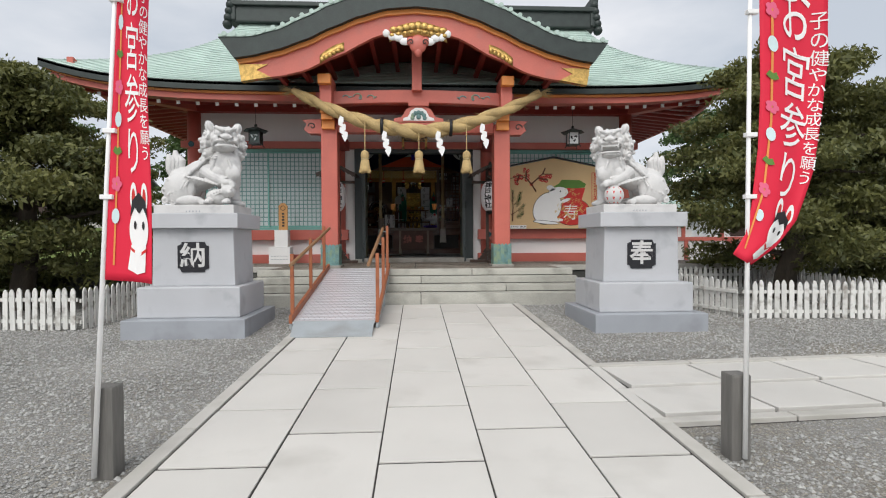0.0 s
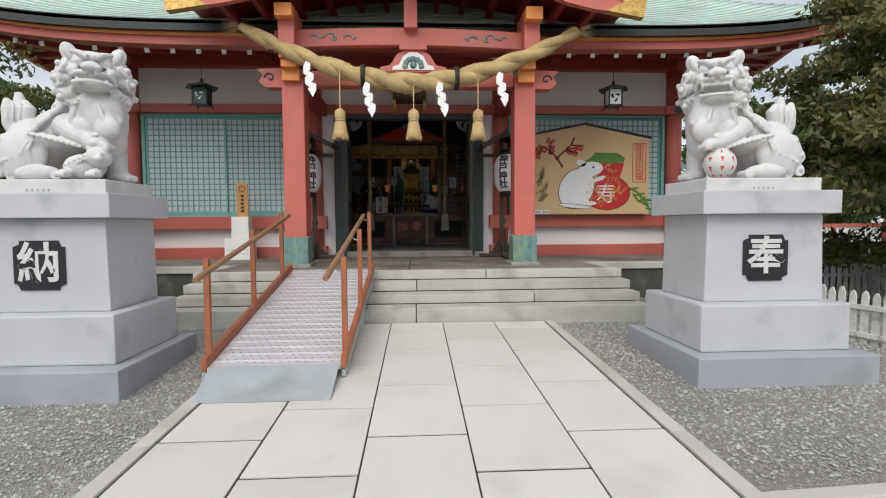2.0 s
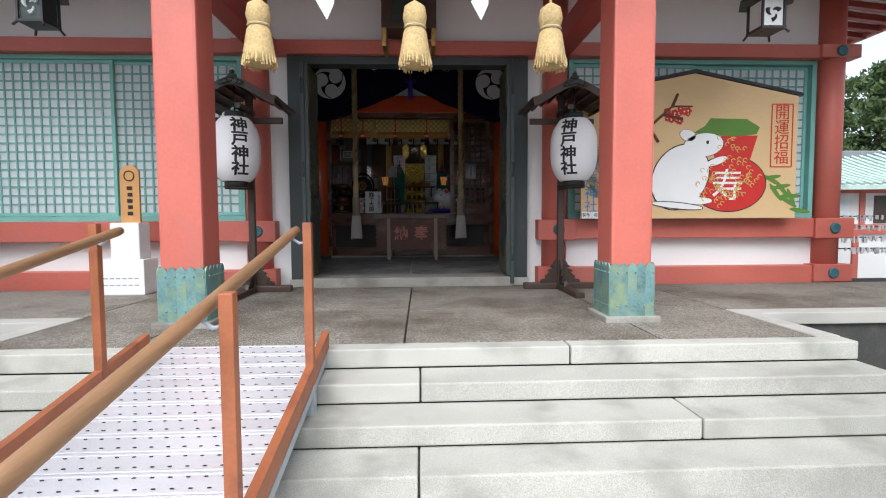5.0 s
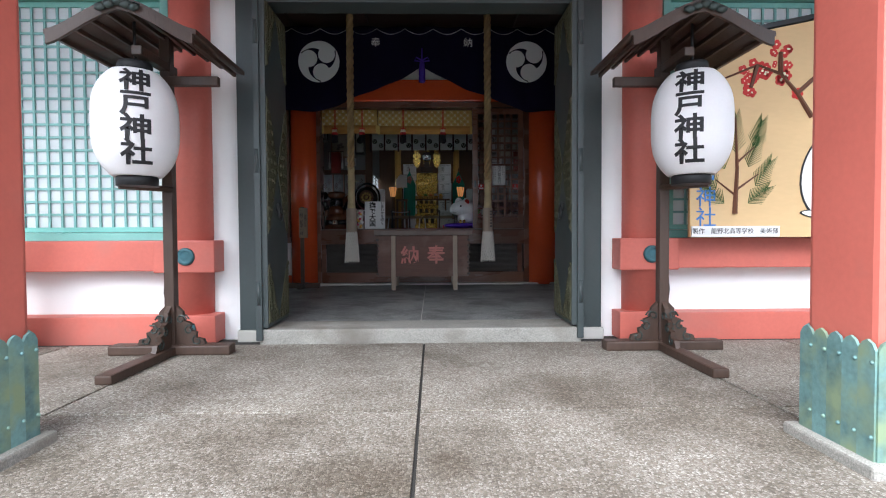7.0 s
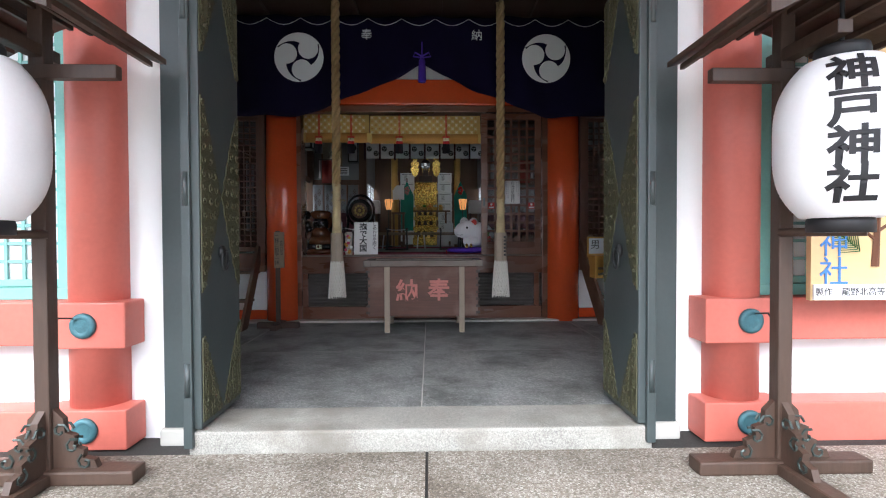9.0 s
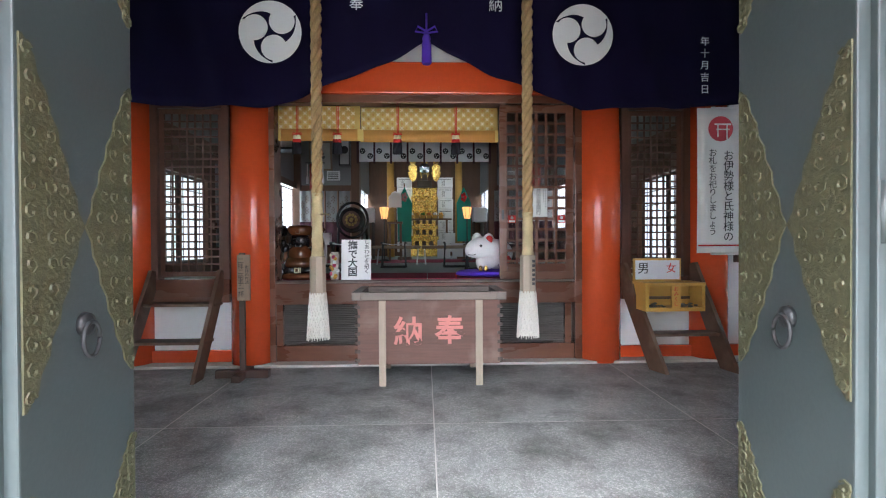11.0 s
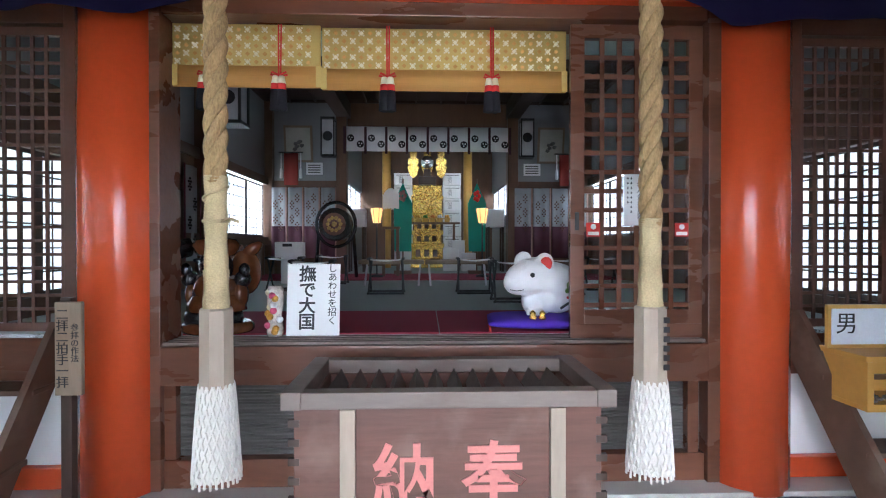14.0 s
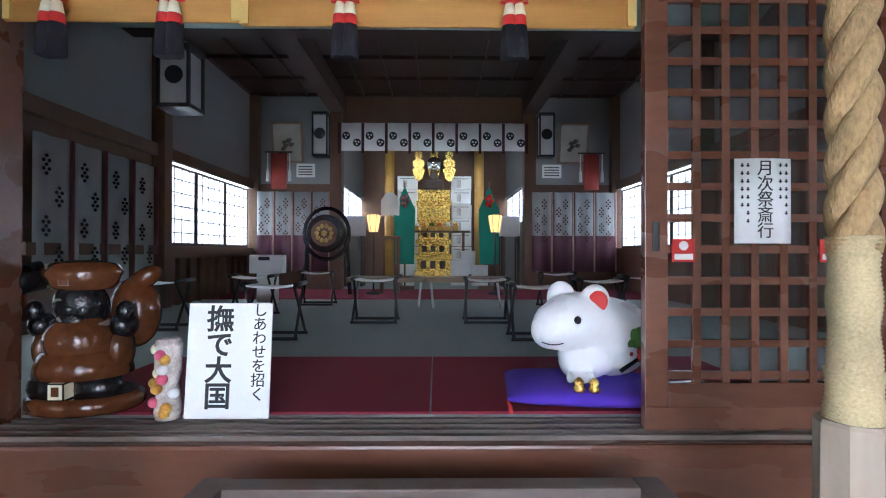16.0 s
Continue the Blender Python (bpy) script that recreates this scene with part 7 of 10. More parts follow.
solid("sill_kerb", bm, KERB, "pale stone kerb under the inner wall", "kerb", kind="structure")
# Unseen ceiling, added to stop light entering the vestibule from above.
bm = B()
box(bm, -6.3, 6.9, 15.55, 20.2, 5.5, 5.56)
for k in range(10):
    box(bm, -6.2 + 1.35 * k - 0.05, -6.2 + 1.35 * k + 0.05, 15.6, 20.1, 5.42, 5.5)
solid("ceiling_vestibule", bm, CEIL, "unseen dark boarded ceiling added to keep light out of the vestibule", "ceiling", kind="structure")

IY = 20.1
for nm, x0, x1, z0, z1 in (("1", -6.2, -3.72, 0.95, 4.21), ("2", -3.33, -2.25, 0.95, 1.56), ("3", 2.70, 3.66, 0.95, 1.56), ("4", 4.12, 6.8, 0.95, 4.21), ("5", -6.2, 6.8, 4.58, 5.52)):
    if nm in "14":
        wx0, wx1 = (-5.2, -3.86) if nm == "1" else (4.33, 5.9)
        for q, (a, c, e, g_) in enumerate(((x0, wx0, z0, z1), (wx1, x1, z0, z1), (wx0, wx1, z0, 2.08), (wx0, wx1, 3.22, z1))):
            wall(f"wall_inner_{nm}_{q + 1}", a, c, IY, IY + 0.12, e, g_)
    else:
        wall(f"wall_inner_{nm}", x0, x1, IY, IY + 0.12, z0, z1)
for nm, x0, x1, y0, y1, z0, z1 in (("lintel", -6.2, 6.8, 19.93, 20.22, 4.19, 4.58), ("base_1", -6.2, -2.25, 20.04, 20.2, 0.76, 0.95), ("base_2", 2.7, 6.8, 20.04, 20.2, 0.76, 0.95)):
    bm = B()
    box(bm, x0, x1, y0, y1, z0, z1, 0.01)
    solid("inner_beam_" + nm, bm, LACQ, "glossy orange vermilion beam", "beam", kind="structure")
for x, r in ((-2.03, 0.262), (2.44, 0.272), (-3.53, 0.25), (3.89, 0.24)):
    bm = B()
    tube(bm, [(x, 20.08, IN_Z), (x, 20.08, 4.6)], r, 36)
    solid("inner_column", bm, LACQ, "glossy round orange vermilion column", "column", "inner columns", "structure")


def inner_window(i, x0, x1):
    w = thing(f"window_{i}", ((x0 + x1) / 2, IY, 2.05), "small brown wooden lattice window", "window", kind="structure")
    bm = B()
    box(bm, x0 - 0.06, x1 + 0.06, IY - 0.05, IY + 0.14, 3.20, 3.30, 0.006)
    box(bm, x0 - 0.08, x1 + 0.08, IY - 0.09, IY + 0.14, 2.03, 2.12, 0.006)
    box(bm, x0 - 0.06, x0, IY - 0.048, IY + 0.138, 2.12, 3.20, 0.006)
    box(bm, x1, x1 + 0.06, IY - 0.048, IY + 0.138, 2.12, 3.20, 0.006)
    part("window_frame", bm, LATWOOD, w)
    sash(w, x0 + 0.002, x1 - 0.002, 2.12, 3.2, IY, 10, 9, LATWOOD, LATWOOD, SHOJI, 0.02, 0.04)


inner_window(3, -5.2, -3.86)
inner_window(4, 4.33, 5.9)


def lattice_door(i, x0, x1, z0, z1, nx, nz, y=20.1, label="brown wooden lattice door"):
    w = thing(f"door_{i}", ((x0 + x1) / 2, y, z0), label, "door", kind="structure")
    bm = B()
    box(bm, x0 - 0.09, x0, y - 0.06, y + 0.1, z0 - 0.02, z1 + 0.06, 0.006)
    box(bm, x1, x1 + 0.09, y - 0.06, y + 0.1, z0 - 0.02, z1 + 0.06, 0.006)
    box(bm, x0, x1, y - 0.058, y + 0.098, z1 - 0.10, z1 + 0.06, 0.006)
    part("door_frame", bm, LATWOOD, w)
    sash(w, x0 + 0.002, x1 - 0.002, z0 + 0.03, z1 - 0.1, y, nx, nz, LATWOOD, LATWOOD, None, 0.022, 0.06)
    bm = B()
    box(bm, x0 - 0.09, x1 + 0.09, y - 0.07, y + 0.1, z0 - 0.30, z0 - 0.005, 0.008)
    part("sill", bm, BROWNWOOD, w)
    return w


lattice_door(3, -3.20, -2.40, 1.86, 4.12, 7, 21)
lattice_door(4, 2.82, 3.55, 1.86, 4.12, 7, 21)

# ---- central opening ----
op = thing("door_frame_inner", (0.2, IY, IN_Z), "brown wooden frame of the sanctuary opening with a louvred base", "door frame", kind="structure")
bm = B()
box(bm, -1.84, -1.72, 19.98, 20.28, 0.80, 4.19, 0.008)
part("jamb", bm, BROWNWOOD, op)
bm = B()
box(bm, 2.10, 2.22, 19.98, 20.28, 0.80, 4.19, 0.008)
part("jamb", bm, BROWNWOOD, op)
bm = B()
box(bm, -1.72, 2.10, 20.0, 20.27, 4.09, 4.19, 0.008)
part("head", bm, BROWNWOOD, op)
bm = B()
box(bm, -1.72, 2.10, 19.96, 20.3, 1.53, 1.80, 0.015)
part("sill", bm, BROWNWOOD, op, "glossy brown sill beam")
bm = B()
for y in (20.01, 20.08, 20.15, 20.22):
    box(bm, -1.72, 2.10, y, y + 0.03, 1.80, 1.822, 0.003)
part("track", bm, RIMWOOD, op)
bm = B()
box(bm, -1.72, 2.10, 20.02, 20.2, 0.80, 1.0, 0.01)
part("base_rail", bm, BROWNWOOD, op)
for x in (-1.68, -0.45, 0.75, 2.02):
    bm = B()
    box(bm, x - 0.04, x + 0.04, 20.03, 20.18, 1.0, 1.53, 0.005)
    part("stile", bm, BROWNWOOD, op)
bm = B()
box(bm, -1.72, 2.10, 20.16, 20.2, 1.0, 1.53)
part("backing", bm, IRON, op)
bm = B()
box(bm, -1.72, 2.10, -0.012, 0.012, -0.004, 0.004, m=Matrix.Rotation(radians(40), 4, "X"))
lm = mesh_of(bm, "louvre", mat("grey_louvre_wood", (0.13, 0.12, 0.11), 0.6))
for k in range(22):
    piece("louvre", lm, op, (0, 20.10, 1.015 + 0.0235 * k))

sd = thing("door_5", (1.66, 20.08, 1.82), "brown lattice sliding door with clear glass panes, half open", "door", kind="structure")
s_, p_ = sash(sd, 1.135, 2.10, 1.825, 4.08, 20.06, 6, 15, BROWNWOOD, BROWNWOOD, GLASS, 0.034, 0.10, 0.04)
bm = B()
box(bm, 1.235, 2.0, 20.058, 20.1, 1.925, 2.03, 0.004)
part("bottom_panel", bm, BROWNWOOD, s_)
bm = B()
box(bm, 1.165, 1.195, 20.052, 20.06, 2.60, 2.73, 0.006)
part("pull", bm, IRON, s_, "small dark recessed pull")
for x in (1.245, 1.89):
    bm = B()
    box(bm, x, x + 0.10, 20.046, 20.052, 2.555, 2.655)
    st = part("sticker", bm, REDPAINT, s_, "small red and white sticker")
    bm = B()
    box(bm, x + 0.01, x + 0.09, 20.042, 20.0455, 2.565, 2.59)
    disc(bm, x + 0.05, 2.625, 0.02, 20.042, 20.0455, 12)
    part("sticker_marks", bm, PAPER, st)
nt = thing("paper_notice", (1.63, 20.03, 2.64), "white paper notice with brushed characters on the lattice door", "notice")
bm = B()
sheet(bm, lambda u, v: (1.51 + 0.245 * u, 20.035 - 0.012 * math.sin(math.pi * u), 2.635 + 0.365 * v), 6, 1, (0, 0.002, 0))
pp = part("sheet", bm, PAPER, nt)
written("text", down("月次祭斎行"), 0.072, 1.635, 20.02, 2.82, BLACK, pp, 0.002, 0.93)
bm = B()
for c, (a, n_) in enumerate(((1.725, 7), (1.70, 5), (1.56, 8), (1.535, 6))):
    for k in range(n_):
        box(bm, a - 0.003, a + 0.003, 20.019, 20.021, 2.962 - 0.034 * k, 2.978 - 0.034 * k)
        box(bm, a - 0.007, a + 0.007, 20.0188, 20.021, 2.966 - 0.034 * k, 2.969 - 0.034 * k)
part("small_text", bm, BLACK, pp)["kind"] = "stuff"

# ---- offering box ----
ob_ = thing("offering_box", (0.21, 19.3, IN_Z), "faded wooden offering box with slatted top and pink characters", "offering box")
bm = B()
box(bm, -0.555, 0.975, 18.97, 19.03, 1.0, 1.69, 0.006)
front = part("front_board", bm, BOXWOOD, ob_)
for x0 in (-0.555, 0.915):
    bm = B()
    box(bm, x0, x0 + 0.06, 19.03, 19.64, 1.0, 1.69, 0.006)
    part("side_board", bm, BOXWOOD, ob_)
bm = B()
box(bm, -0.555, 0.975, 19.64, 19.70, 1.0, 1.69, 0.006)
part("back_board", bm, BOXWOOD, ob_)
bm = B()
box(bm, -0.49, 0.91, 19.03, 19.64, 1.0, 1.06)
part("bottom_board", bm, BOXWOOD, ob_)
for s in (-0.61, 0.94):
    bm = B()
    box(bm, s, s + 0.10, 18.93, 19.72, 1.692, 1.78, 0.008)
    part("rim", bm, RIMWOOD, ob_)
for y0 in (18.932, 19.63):
    bm = B()
    box(bm, -0.512, 0.942, y0, y0 + 0.09, 1.694, 1.777, 0.008)
    part("rim", bm, RIMWOOD, ob_)
for k in range(12):
    x = -0.43 + 0.117 * k
    bm = B()
    prism(bm, [(x - 0.045, 1.63), (x + 0.045, 1.63), (x, 1.725)], 19.02, 19.63)
    part("slat", bm, RIMWOOD, ob_)
for x in (-0.325, 0.71):
    for y in (18.935, 19.70):
        bm = B()
        box(bm, x, x + 0.075, y, y + 0.036, IN_Z, 1.69, 0.005)
        part("leg", bm, LEGWOOD, ob_)
for x in (-0.555, 0.975):
    bm = B()
    for k in range(7):
        box(bm, x - 0.028, x + 0.028, 18.966, 18.99, 1.03 + 0.095 * k, 1.065 + 0.095 * k)
    part("dovetails", bm, DARKWOOD, front)
PINKCH = mat("faded_pink_paint", (0.55, 0.20, 0.17), 0.7, var=0.12, scale=8, fine=60)
written("character", "納", 0.32, -0.01, 18.966, 1.335, PINKCH, front, 0.008, 0.95, 1.0, 0.022)
written("character", "奉", 0.32, 0.43, 18.966, 1.345, PINKCH, front, 0.008, 0.95, 1.0, 0.022)

# ---- bell ropes ----


def bell_rope(x, y, wrap_top, knot):
    t = thing("bell_rope", (x, y, 1.28), "thick twisted hemp bell rope with wooden grip and white net tassel", "bell rope", "bell ropes")
    for s in range(3):
        bm = B()
        pts = []
        nn = 110
        for k in range(nn):
            z = wrap_top - 0.04 + (5.49 - wrap_top) * k / (nn - 1)
            a = 2.0944 * s + (z - 2.8) * 17
            pts.append((x + 0.030 * math.cos(a), y + 0.030 * math.sin(a), z))
        tube(bm, pts, 0.0345, 8)
        part("strand", bm, ROPE, t)
    bm = B()
    nn = 90
    lathe(bm, [(0.056 + (0.004 if k % 2 else 0) + 0.007 * (k < 30) + 0.003 * math.sin(0.23 * k), 2.12 + (wrap_top - 2.12) * k / nn) for k in range(nn + 1)], (x, y, 0), 20)
    w = part("cord_wrap", bm, CORD, t, "pale cord wrapping")
    if knot:
        bm = B()
        tube(bm, [(x + 0.05, y - 0.05, 2.62), (x + 0.10, y - 0.06, 2.63), (x + 0.14, y - 0.05, 2.615)], 0.009, 8)
        tube(bm, [(x + 0.065 * math.cos(a), y + 0.065 * math.sin(a), 2.62) for a in np.linspace(0, 6.28, 18)], 0.009, 6)
        tube(bm, [(x + 0.062 * math.cos(a), y + 0.062 * math.sin(a), 2.66 + 0.022 * a) for a in np.linspace(2.5, 6.9, 18)], 0.008, 6)
        part("cord_knot", bm, CORD, w)
    bm = B()
    lathe(bm, [(0.090, 1.74), (0.092, 1.75), (0.088, 2.15), (0.082, 2.16)], (x, y, 0), 8)
    for f in bm.faces:
        f.smooth = False
    part("wooden_grip", bm, LEGWOOD, t, "octagonal worn wooden grip")
    bm = B()
    for k in range(18):
        for sg in (-1, 1):
            pts = []
            for j in range(13):
                v = j / 12
                z = 1.76 - 0.49 * v
                r = 0.084 + 0.036 * v ** 0.8
                a = 2 * math.pi * k / 18 + sg * 1.5 * v
                pts.append((x + r * math.cos(a), y + r * math.sin(a), z + 0.0))
            tube(bm, pts, 0.0085, 5)
    net = part("net_tassel", bm, COTTON, t, "white knotted cotton net")
    bm = B()
    lathe(bm, [(0.078, 1.77), (0.086, 1.68), (0.108, 1.36), (0.110, 1.27), (0.08, 1.26)], (x, y, 0), 18)
    part("net_lining", bm, COTTON, net)
    bm = B()
    for k in range(26):
        a = 2 * math.pi * k / 26
        tube(bm, [(x + 0.116 * math.cos(a), y + 0.116 * math.sin(a), 1.30), (x + 0.122 * math.cos(a), y + 0.122 * math.sin(a), 1.24 + 0.012 * math.sin(k * 3))], 0.007, 5)
    part("fringe", bm, COTTON, net)
    return t


bell_rope(-1.02, 19.2, 2.86, True)
rp = bell_rope(1.325, 19.2, 2.64, False)
bm = B()
for k in range(6):
    box(bm, 1.355, 1.385, 19.098, 19.106, 1.83 + 0.05 * k, 1.86 + 0.05 * k)
part("grip_marks", bm, BLACK, rp)

# ---- crest curtain ----
cu = thing("crest_curtain", (0.2, 19.6, 4.0), "dark navy swagged curtain with white three-comma crests and purple tassel", "curtain")


def curt(u, v):
    x = -3.68 + 7.74 * u
    d = abs(x - 0.2)
    low = 3.97 + 0.72 * max(0.0, 1 - (d / 1.9)) ** 1.15 - 0.05 * math.sin(min(1, d / 3.8) * math.pi)
    z = low + (5.42 - low) * v
    return Vector((x, 19.62 - 0.05 * math.sin(x * 5.2) * (0.4 + 0.6 * (1 - v)) - 0.03 * math.sin(11 * x + 4 * v), z))


bm = B()
sheet(bm, curt, 90, 12, (0, 0.006, 0))
cl = part("cloth", bm, NAVY, cu)
for x in (-1.62, 2.06):
    bm = B()
    disc(bm, x, 4.77, 0.375, 19.535, 19.54, 40)
    cr = part("crest_ground", bm, NAVY, cl)
    for k in range(3):
        o = []
        for j in range(22):
            q = j / 21
            a = 2.0944 * k + 0.5 + 3.0 * q
            o.append((0.36 * math.cos(a), 0.36 * math.sin(a)))
        for j in range(22):
            q = 1 - j / 21
            a = 2.0944 * k + 0.5 + 3.0 * q
            rr_ = 0.36 - 0.30 * (1 - q) ** 0.45 * (1 if q < 0.97 else 0.3)
            o.append((rr_ * math.cos(a), rr_ * math.sin(a)))
        bm = B()
        a0 = 2.0944 * k + 0.75
        hx_, hz_ = 0.185 * math.cos(a0), 0.185 * math.sin(a0)
        prism(bm, [(x + hx_ + 0.148 * math.cos(t_), 4.77 + hz_ + 0.148 * math.sin(t_)) for t_ in np.linspace(0, 6.12, 30)], 19.528, 19.534)
        arc = [(0.362 * math.cos(a), 0.362 * math.sin(a)) for a in np.linspace(a0 - 0.15, a0 + 1.95, 22)] + [((0.362 - 0.24 * ((a0 + 1.95 - a) / 2.1) ** 0.8) * math.cos(a), (0.362 - 0.24 * ((a0 + 1.95 - a) / 2.1) ** 0.8) * math.sin(a)) for a in np.linspace(a0 + 1.94, a0 - 0.15, 22)]
        prism(bm, [(x + p, 4.77 + q) for p, q in arc], 19.5275, 19.5335)
        part("crest_comma", bm, PAPER, cr)
for ch, x in (("奉", -0.62), ("納", 1.02)):
    written("character", ch, 0.17, x, 19.53, 5.10, PAPER, cl)
written("date_text", down("年十月吉日"), 0.115, 3.55, 19.545, 4.42, PAPER, cl, 0.004, 1.25)
written("name_mark", "敏", 0.1, -3.27, 19.53, 4.65, PAPER, cl)
bm = B()
lathe(bm, [(0.03, 4.75), (0.05, 4.70), (0.045, 4.66), (0.055, 4.64), (0.06, 4.42), (0.05, 4.40)], (0.2, 19.50, 0), 14)
tube(bm, [(0.2, 19.50, 4.75), (0.2, 19.52, 5.0)], 0.012, 6)
for s in (-1, 1):
    tube(bm, [(0.2, 19.5, 4.78), (0.2 + s * 0.1, 19.5, 4.84), (0.2 + s * 0.13, 19.5, 4.78), (0.2, 19.5, 4.76)], 0.012, 6)
part("tassel", bm, PURPLE, cu, "purple tassel with bow")
bm = B()
for k in range(16):
    x = -3.6 + 0.5 * k
    tube(bm, [(x + 0.5 * q, 19.56, 5.36 - 0.10 * math.sin(math.pi * q)) for q in np.linspace(0, 1, 7)], 0.004, 4)
part("hem_cord", bm, PAPER, cl)

# ---- ladder steps ----


def ladder(xa, xb, ya, za, xc, xd, lift):
    t = thing("wooden_steps", ((xa + xb) / 2, 19.6, IN_Z), "steep dark wooden steps up to a lattice door", "steps", "wooden steps")
    for x0, x1 in ((xa, xc), (xb, xd)):
        bm = B()
        v = [(ya - 0.02, IN_Z), (ya + 0.24, IN_Z), (20.02, za - 0.25), (20.02, za), (19.93, za + 0.02)]
        a = [bm.verts.new((x0 - 0.02 + (x1 - x0) * (y - ya) / (20.0 - ya), y, z)) for y, z in v]
        b_ = [bm.verts.new((x0 + 0.025 + (x1 - x0) * (y - ya) / (20.0 - ya), y, z)) for y, z in v]
        bm.faces.new(a)
        bm.faces.new(b_[::-1])
        for k in range(len(a)):
            bm.faces.new((a[k - 1], b_[k - 1], b_[k], a[k]))
        part("stringer", bm, LADDERWOOD, t)
    for f in (0.30, 0.64):
        bm = B()
        y = ya + 0.12 + (20.0 - ya) * f
        z = IN_Z + (za - IN_Z) * f + 0.05
        xl, xr = xa + (xc - xa) * f, xb + (xd - xb) * f
        box(bm, xl - 0.03, xr + 0.03, y - 0.10, y + 0.14, z - 0.035, z, 0.006)
        part("tread", bm, LADDERWOOD, t)


ladder(-3.21, -2.37, 19.13, 1.96, -3.24, -2.40, 0)
ladder(2.94, 3.78, 19.26, 2.02, 2.71, 3.64, 0)

# ---- fortune box and signs ----
fb = thing("fortune_slip_box", (3.12, 19.62, 1.47), "honey-coloured fortune slip box with two glazed bins and a sign", "box")
bm = B()
X0, X1, Y0, Y1, Z0, Z1 = 2.78, 3.50, 19.45, 19.80, 1.475, 1.80
for a, c, e, g_, h0, h1 in ((X0, X1, Y0, Y1, Z0, Z0 + 0.03), (X0, X1, Y1 - 0.02, Y1, Z0 + 0.03, Z1 - 0.02), (X0, X0 + 0.02, Y0, Y1 - 0.02, Z0 + 0.03, Z1 - 0.02), (X1 - 0.02, X1, Y0, Y1 - 0.02, Z0 + 0.03, Z1 - 0.02)):
    box(bm, a, c, e, g_, h0, h1, 0.003)
part("case", bm, YELLOWWOOD, fb)
bm = B()
box(bm, X0 - 0.01, X1 + 0.01, Y0 - 0.01, Y1 + 0.01, Z1 - 0.02, Z1 + 0.015, 0.004)
box(bm, X0, X0 + 0.04, Y0 - 0.008, Y0, Z0, Z1 - 0.02)
box(bm, X1 - 0.04, X1, Y0 - 0.008, Y0, Z0, Z1 - 0.02)
box(bm, X0 + 0.04, X1 - 0.04, Y0 - 0.008, Y0, Z0, Z0 + 0.045)
part("lid_and_frame", bm, YELLOWWOOD, fb)
bm = B()
box(bm, 3.09, 3.20, Y0 - 0.012, Y0 + 0.01, Z0 + 0.045, Z1 - 0.02)
dv = part("divider", bm, YELLOWWOOD, fb)
written("text", down("おみくじ"), 0.062, 3.145, Y0 - 0.014, 1.65, REDPAINT, dv, 0.002, 0.95)
bm = B()
rr = random.Random(8)
for k in range(40):
    x = rr.choice((rr.uniform(2.83, 3.06), rr.uniform(3.23, 3.45)))
    z = Z0 + 0.04 + 0.03 * rr.random()
    ball(bm, (x, rr.uniform(19.5, 19.75), z), (0.03, 0.02, 0.012), 1)
part("paper_slips", bm, GREY_WOOD, fb)["kind"] = "stuff"
bm = B()
box(bm, 2.74, 3.34, 19.70, 19.725, 1.815, 2.10, 0.004)
sg = part("sign_frame", bm, YELLOWWOOD, fb)
bm = B()
box(bm, 2.765, 3.315, 19.692, 19.70, 1.84, 2.075)
sp = part("sign_face", bm, mat("pale_blue_and_pink_card", (0.66, 0.70, 0.76), 0.6, var=0.08, scale=2.5), sg)
written("man_character", "男", 0.15, 2.86, 19.688, 1.97, BLACK, sp, 0.003)
written("woman_character", "女", 0.13, 3.21, 19.688, 1.97, REDPAINT, sp, 0.003)

sc = thing("hanging_scroll", (3.930, 19.72, 2.1), "white hanging scroll with red gate emblem and black writing", "scroll")
bm = B()
sheet(bm, lambda u, v: (3.55 + 0.555 * u, 19.72 - 0.012 * math.sin(3 * v), 2.16 + 1.80 * v), 4, 12, (0, 0.004, 0))
ss = part("cloth", bm, PAPER, sc)
bm = B()
disc(bm, 3.840, 3.70, 0.155, 19.700, 19.704, 36)
em = part("emblem", bm, mat("soft_red_print", (0.55, 0.06, 0.08), 0.7), ss)
bm = B()
for a, c, e, g_ in ((3.760, 3.965, 3.745, 3.765), (3.795, 3.810, 3.60, 3.745), (3.910, 3.925, 3.57, 3.745), (3.780, 3.950, 3.685, 3.70)):
    box(bm, a, c, 19.696, 19.6995, e, g_)
part("gate_shape", bm, PAPER, em)
written("text_line", down("お伊勢様と氏神様の"), 0.135, 3.940, 19.700, 2.86, BLACK, ss, 0.002, 0.93)
written("text_line", down("お札をお祀りしましょう"), 0.105, 3.740, 19.700, 2.91, BLACK, ss, 0.002, 0.93)
bm = B()
box(bm, 3.560, 4.095, 19.700, 19.705, 2.245, 2.265)
part("red_line", bm, REDPAINT, ss)
bm = B()
tube(bm, [(3.73, 19.72, 2.15), (4.305, 19.72, 2.15)], 0.014, 8)
tube(bm, [(3.73, 19.72, 3.965), (4.305, 19.72, 3.965)], 0.010, 8)
tube(bm, [(3.76, 19.72, 3.97), (4.02, 19.935, 4.22), (4.28, 19.72, 3.97)], 0.003, 4)
part("rods_and_string", bm, PAPER, sc)

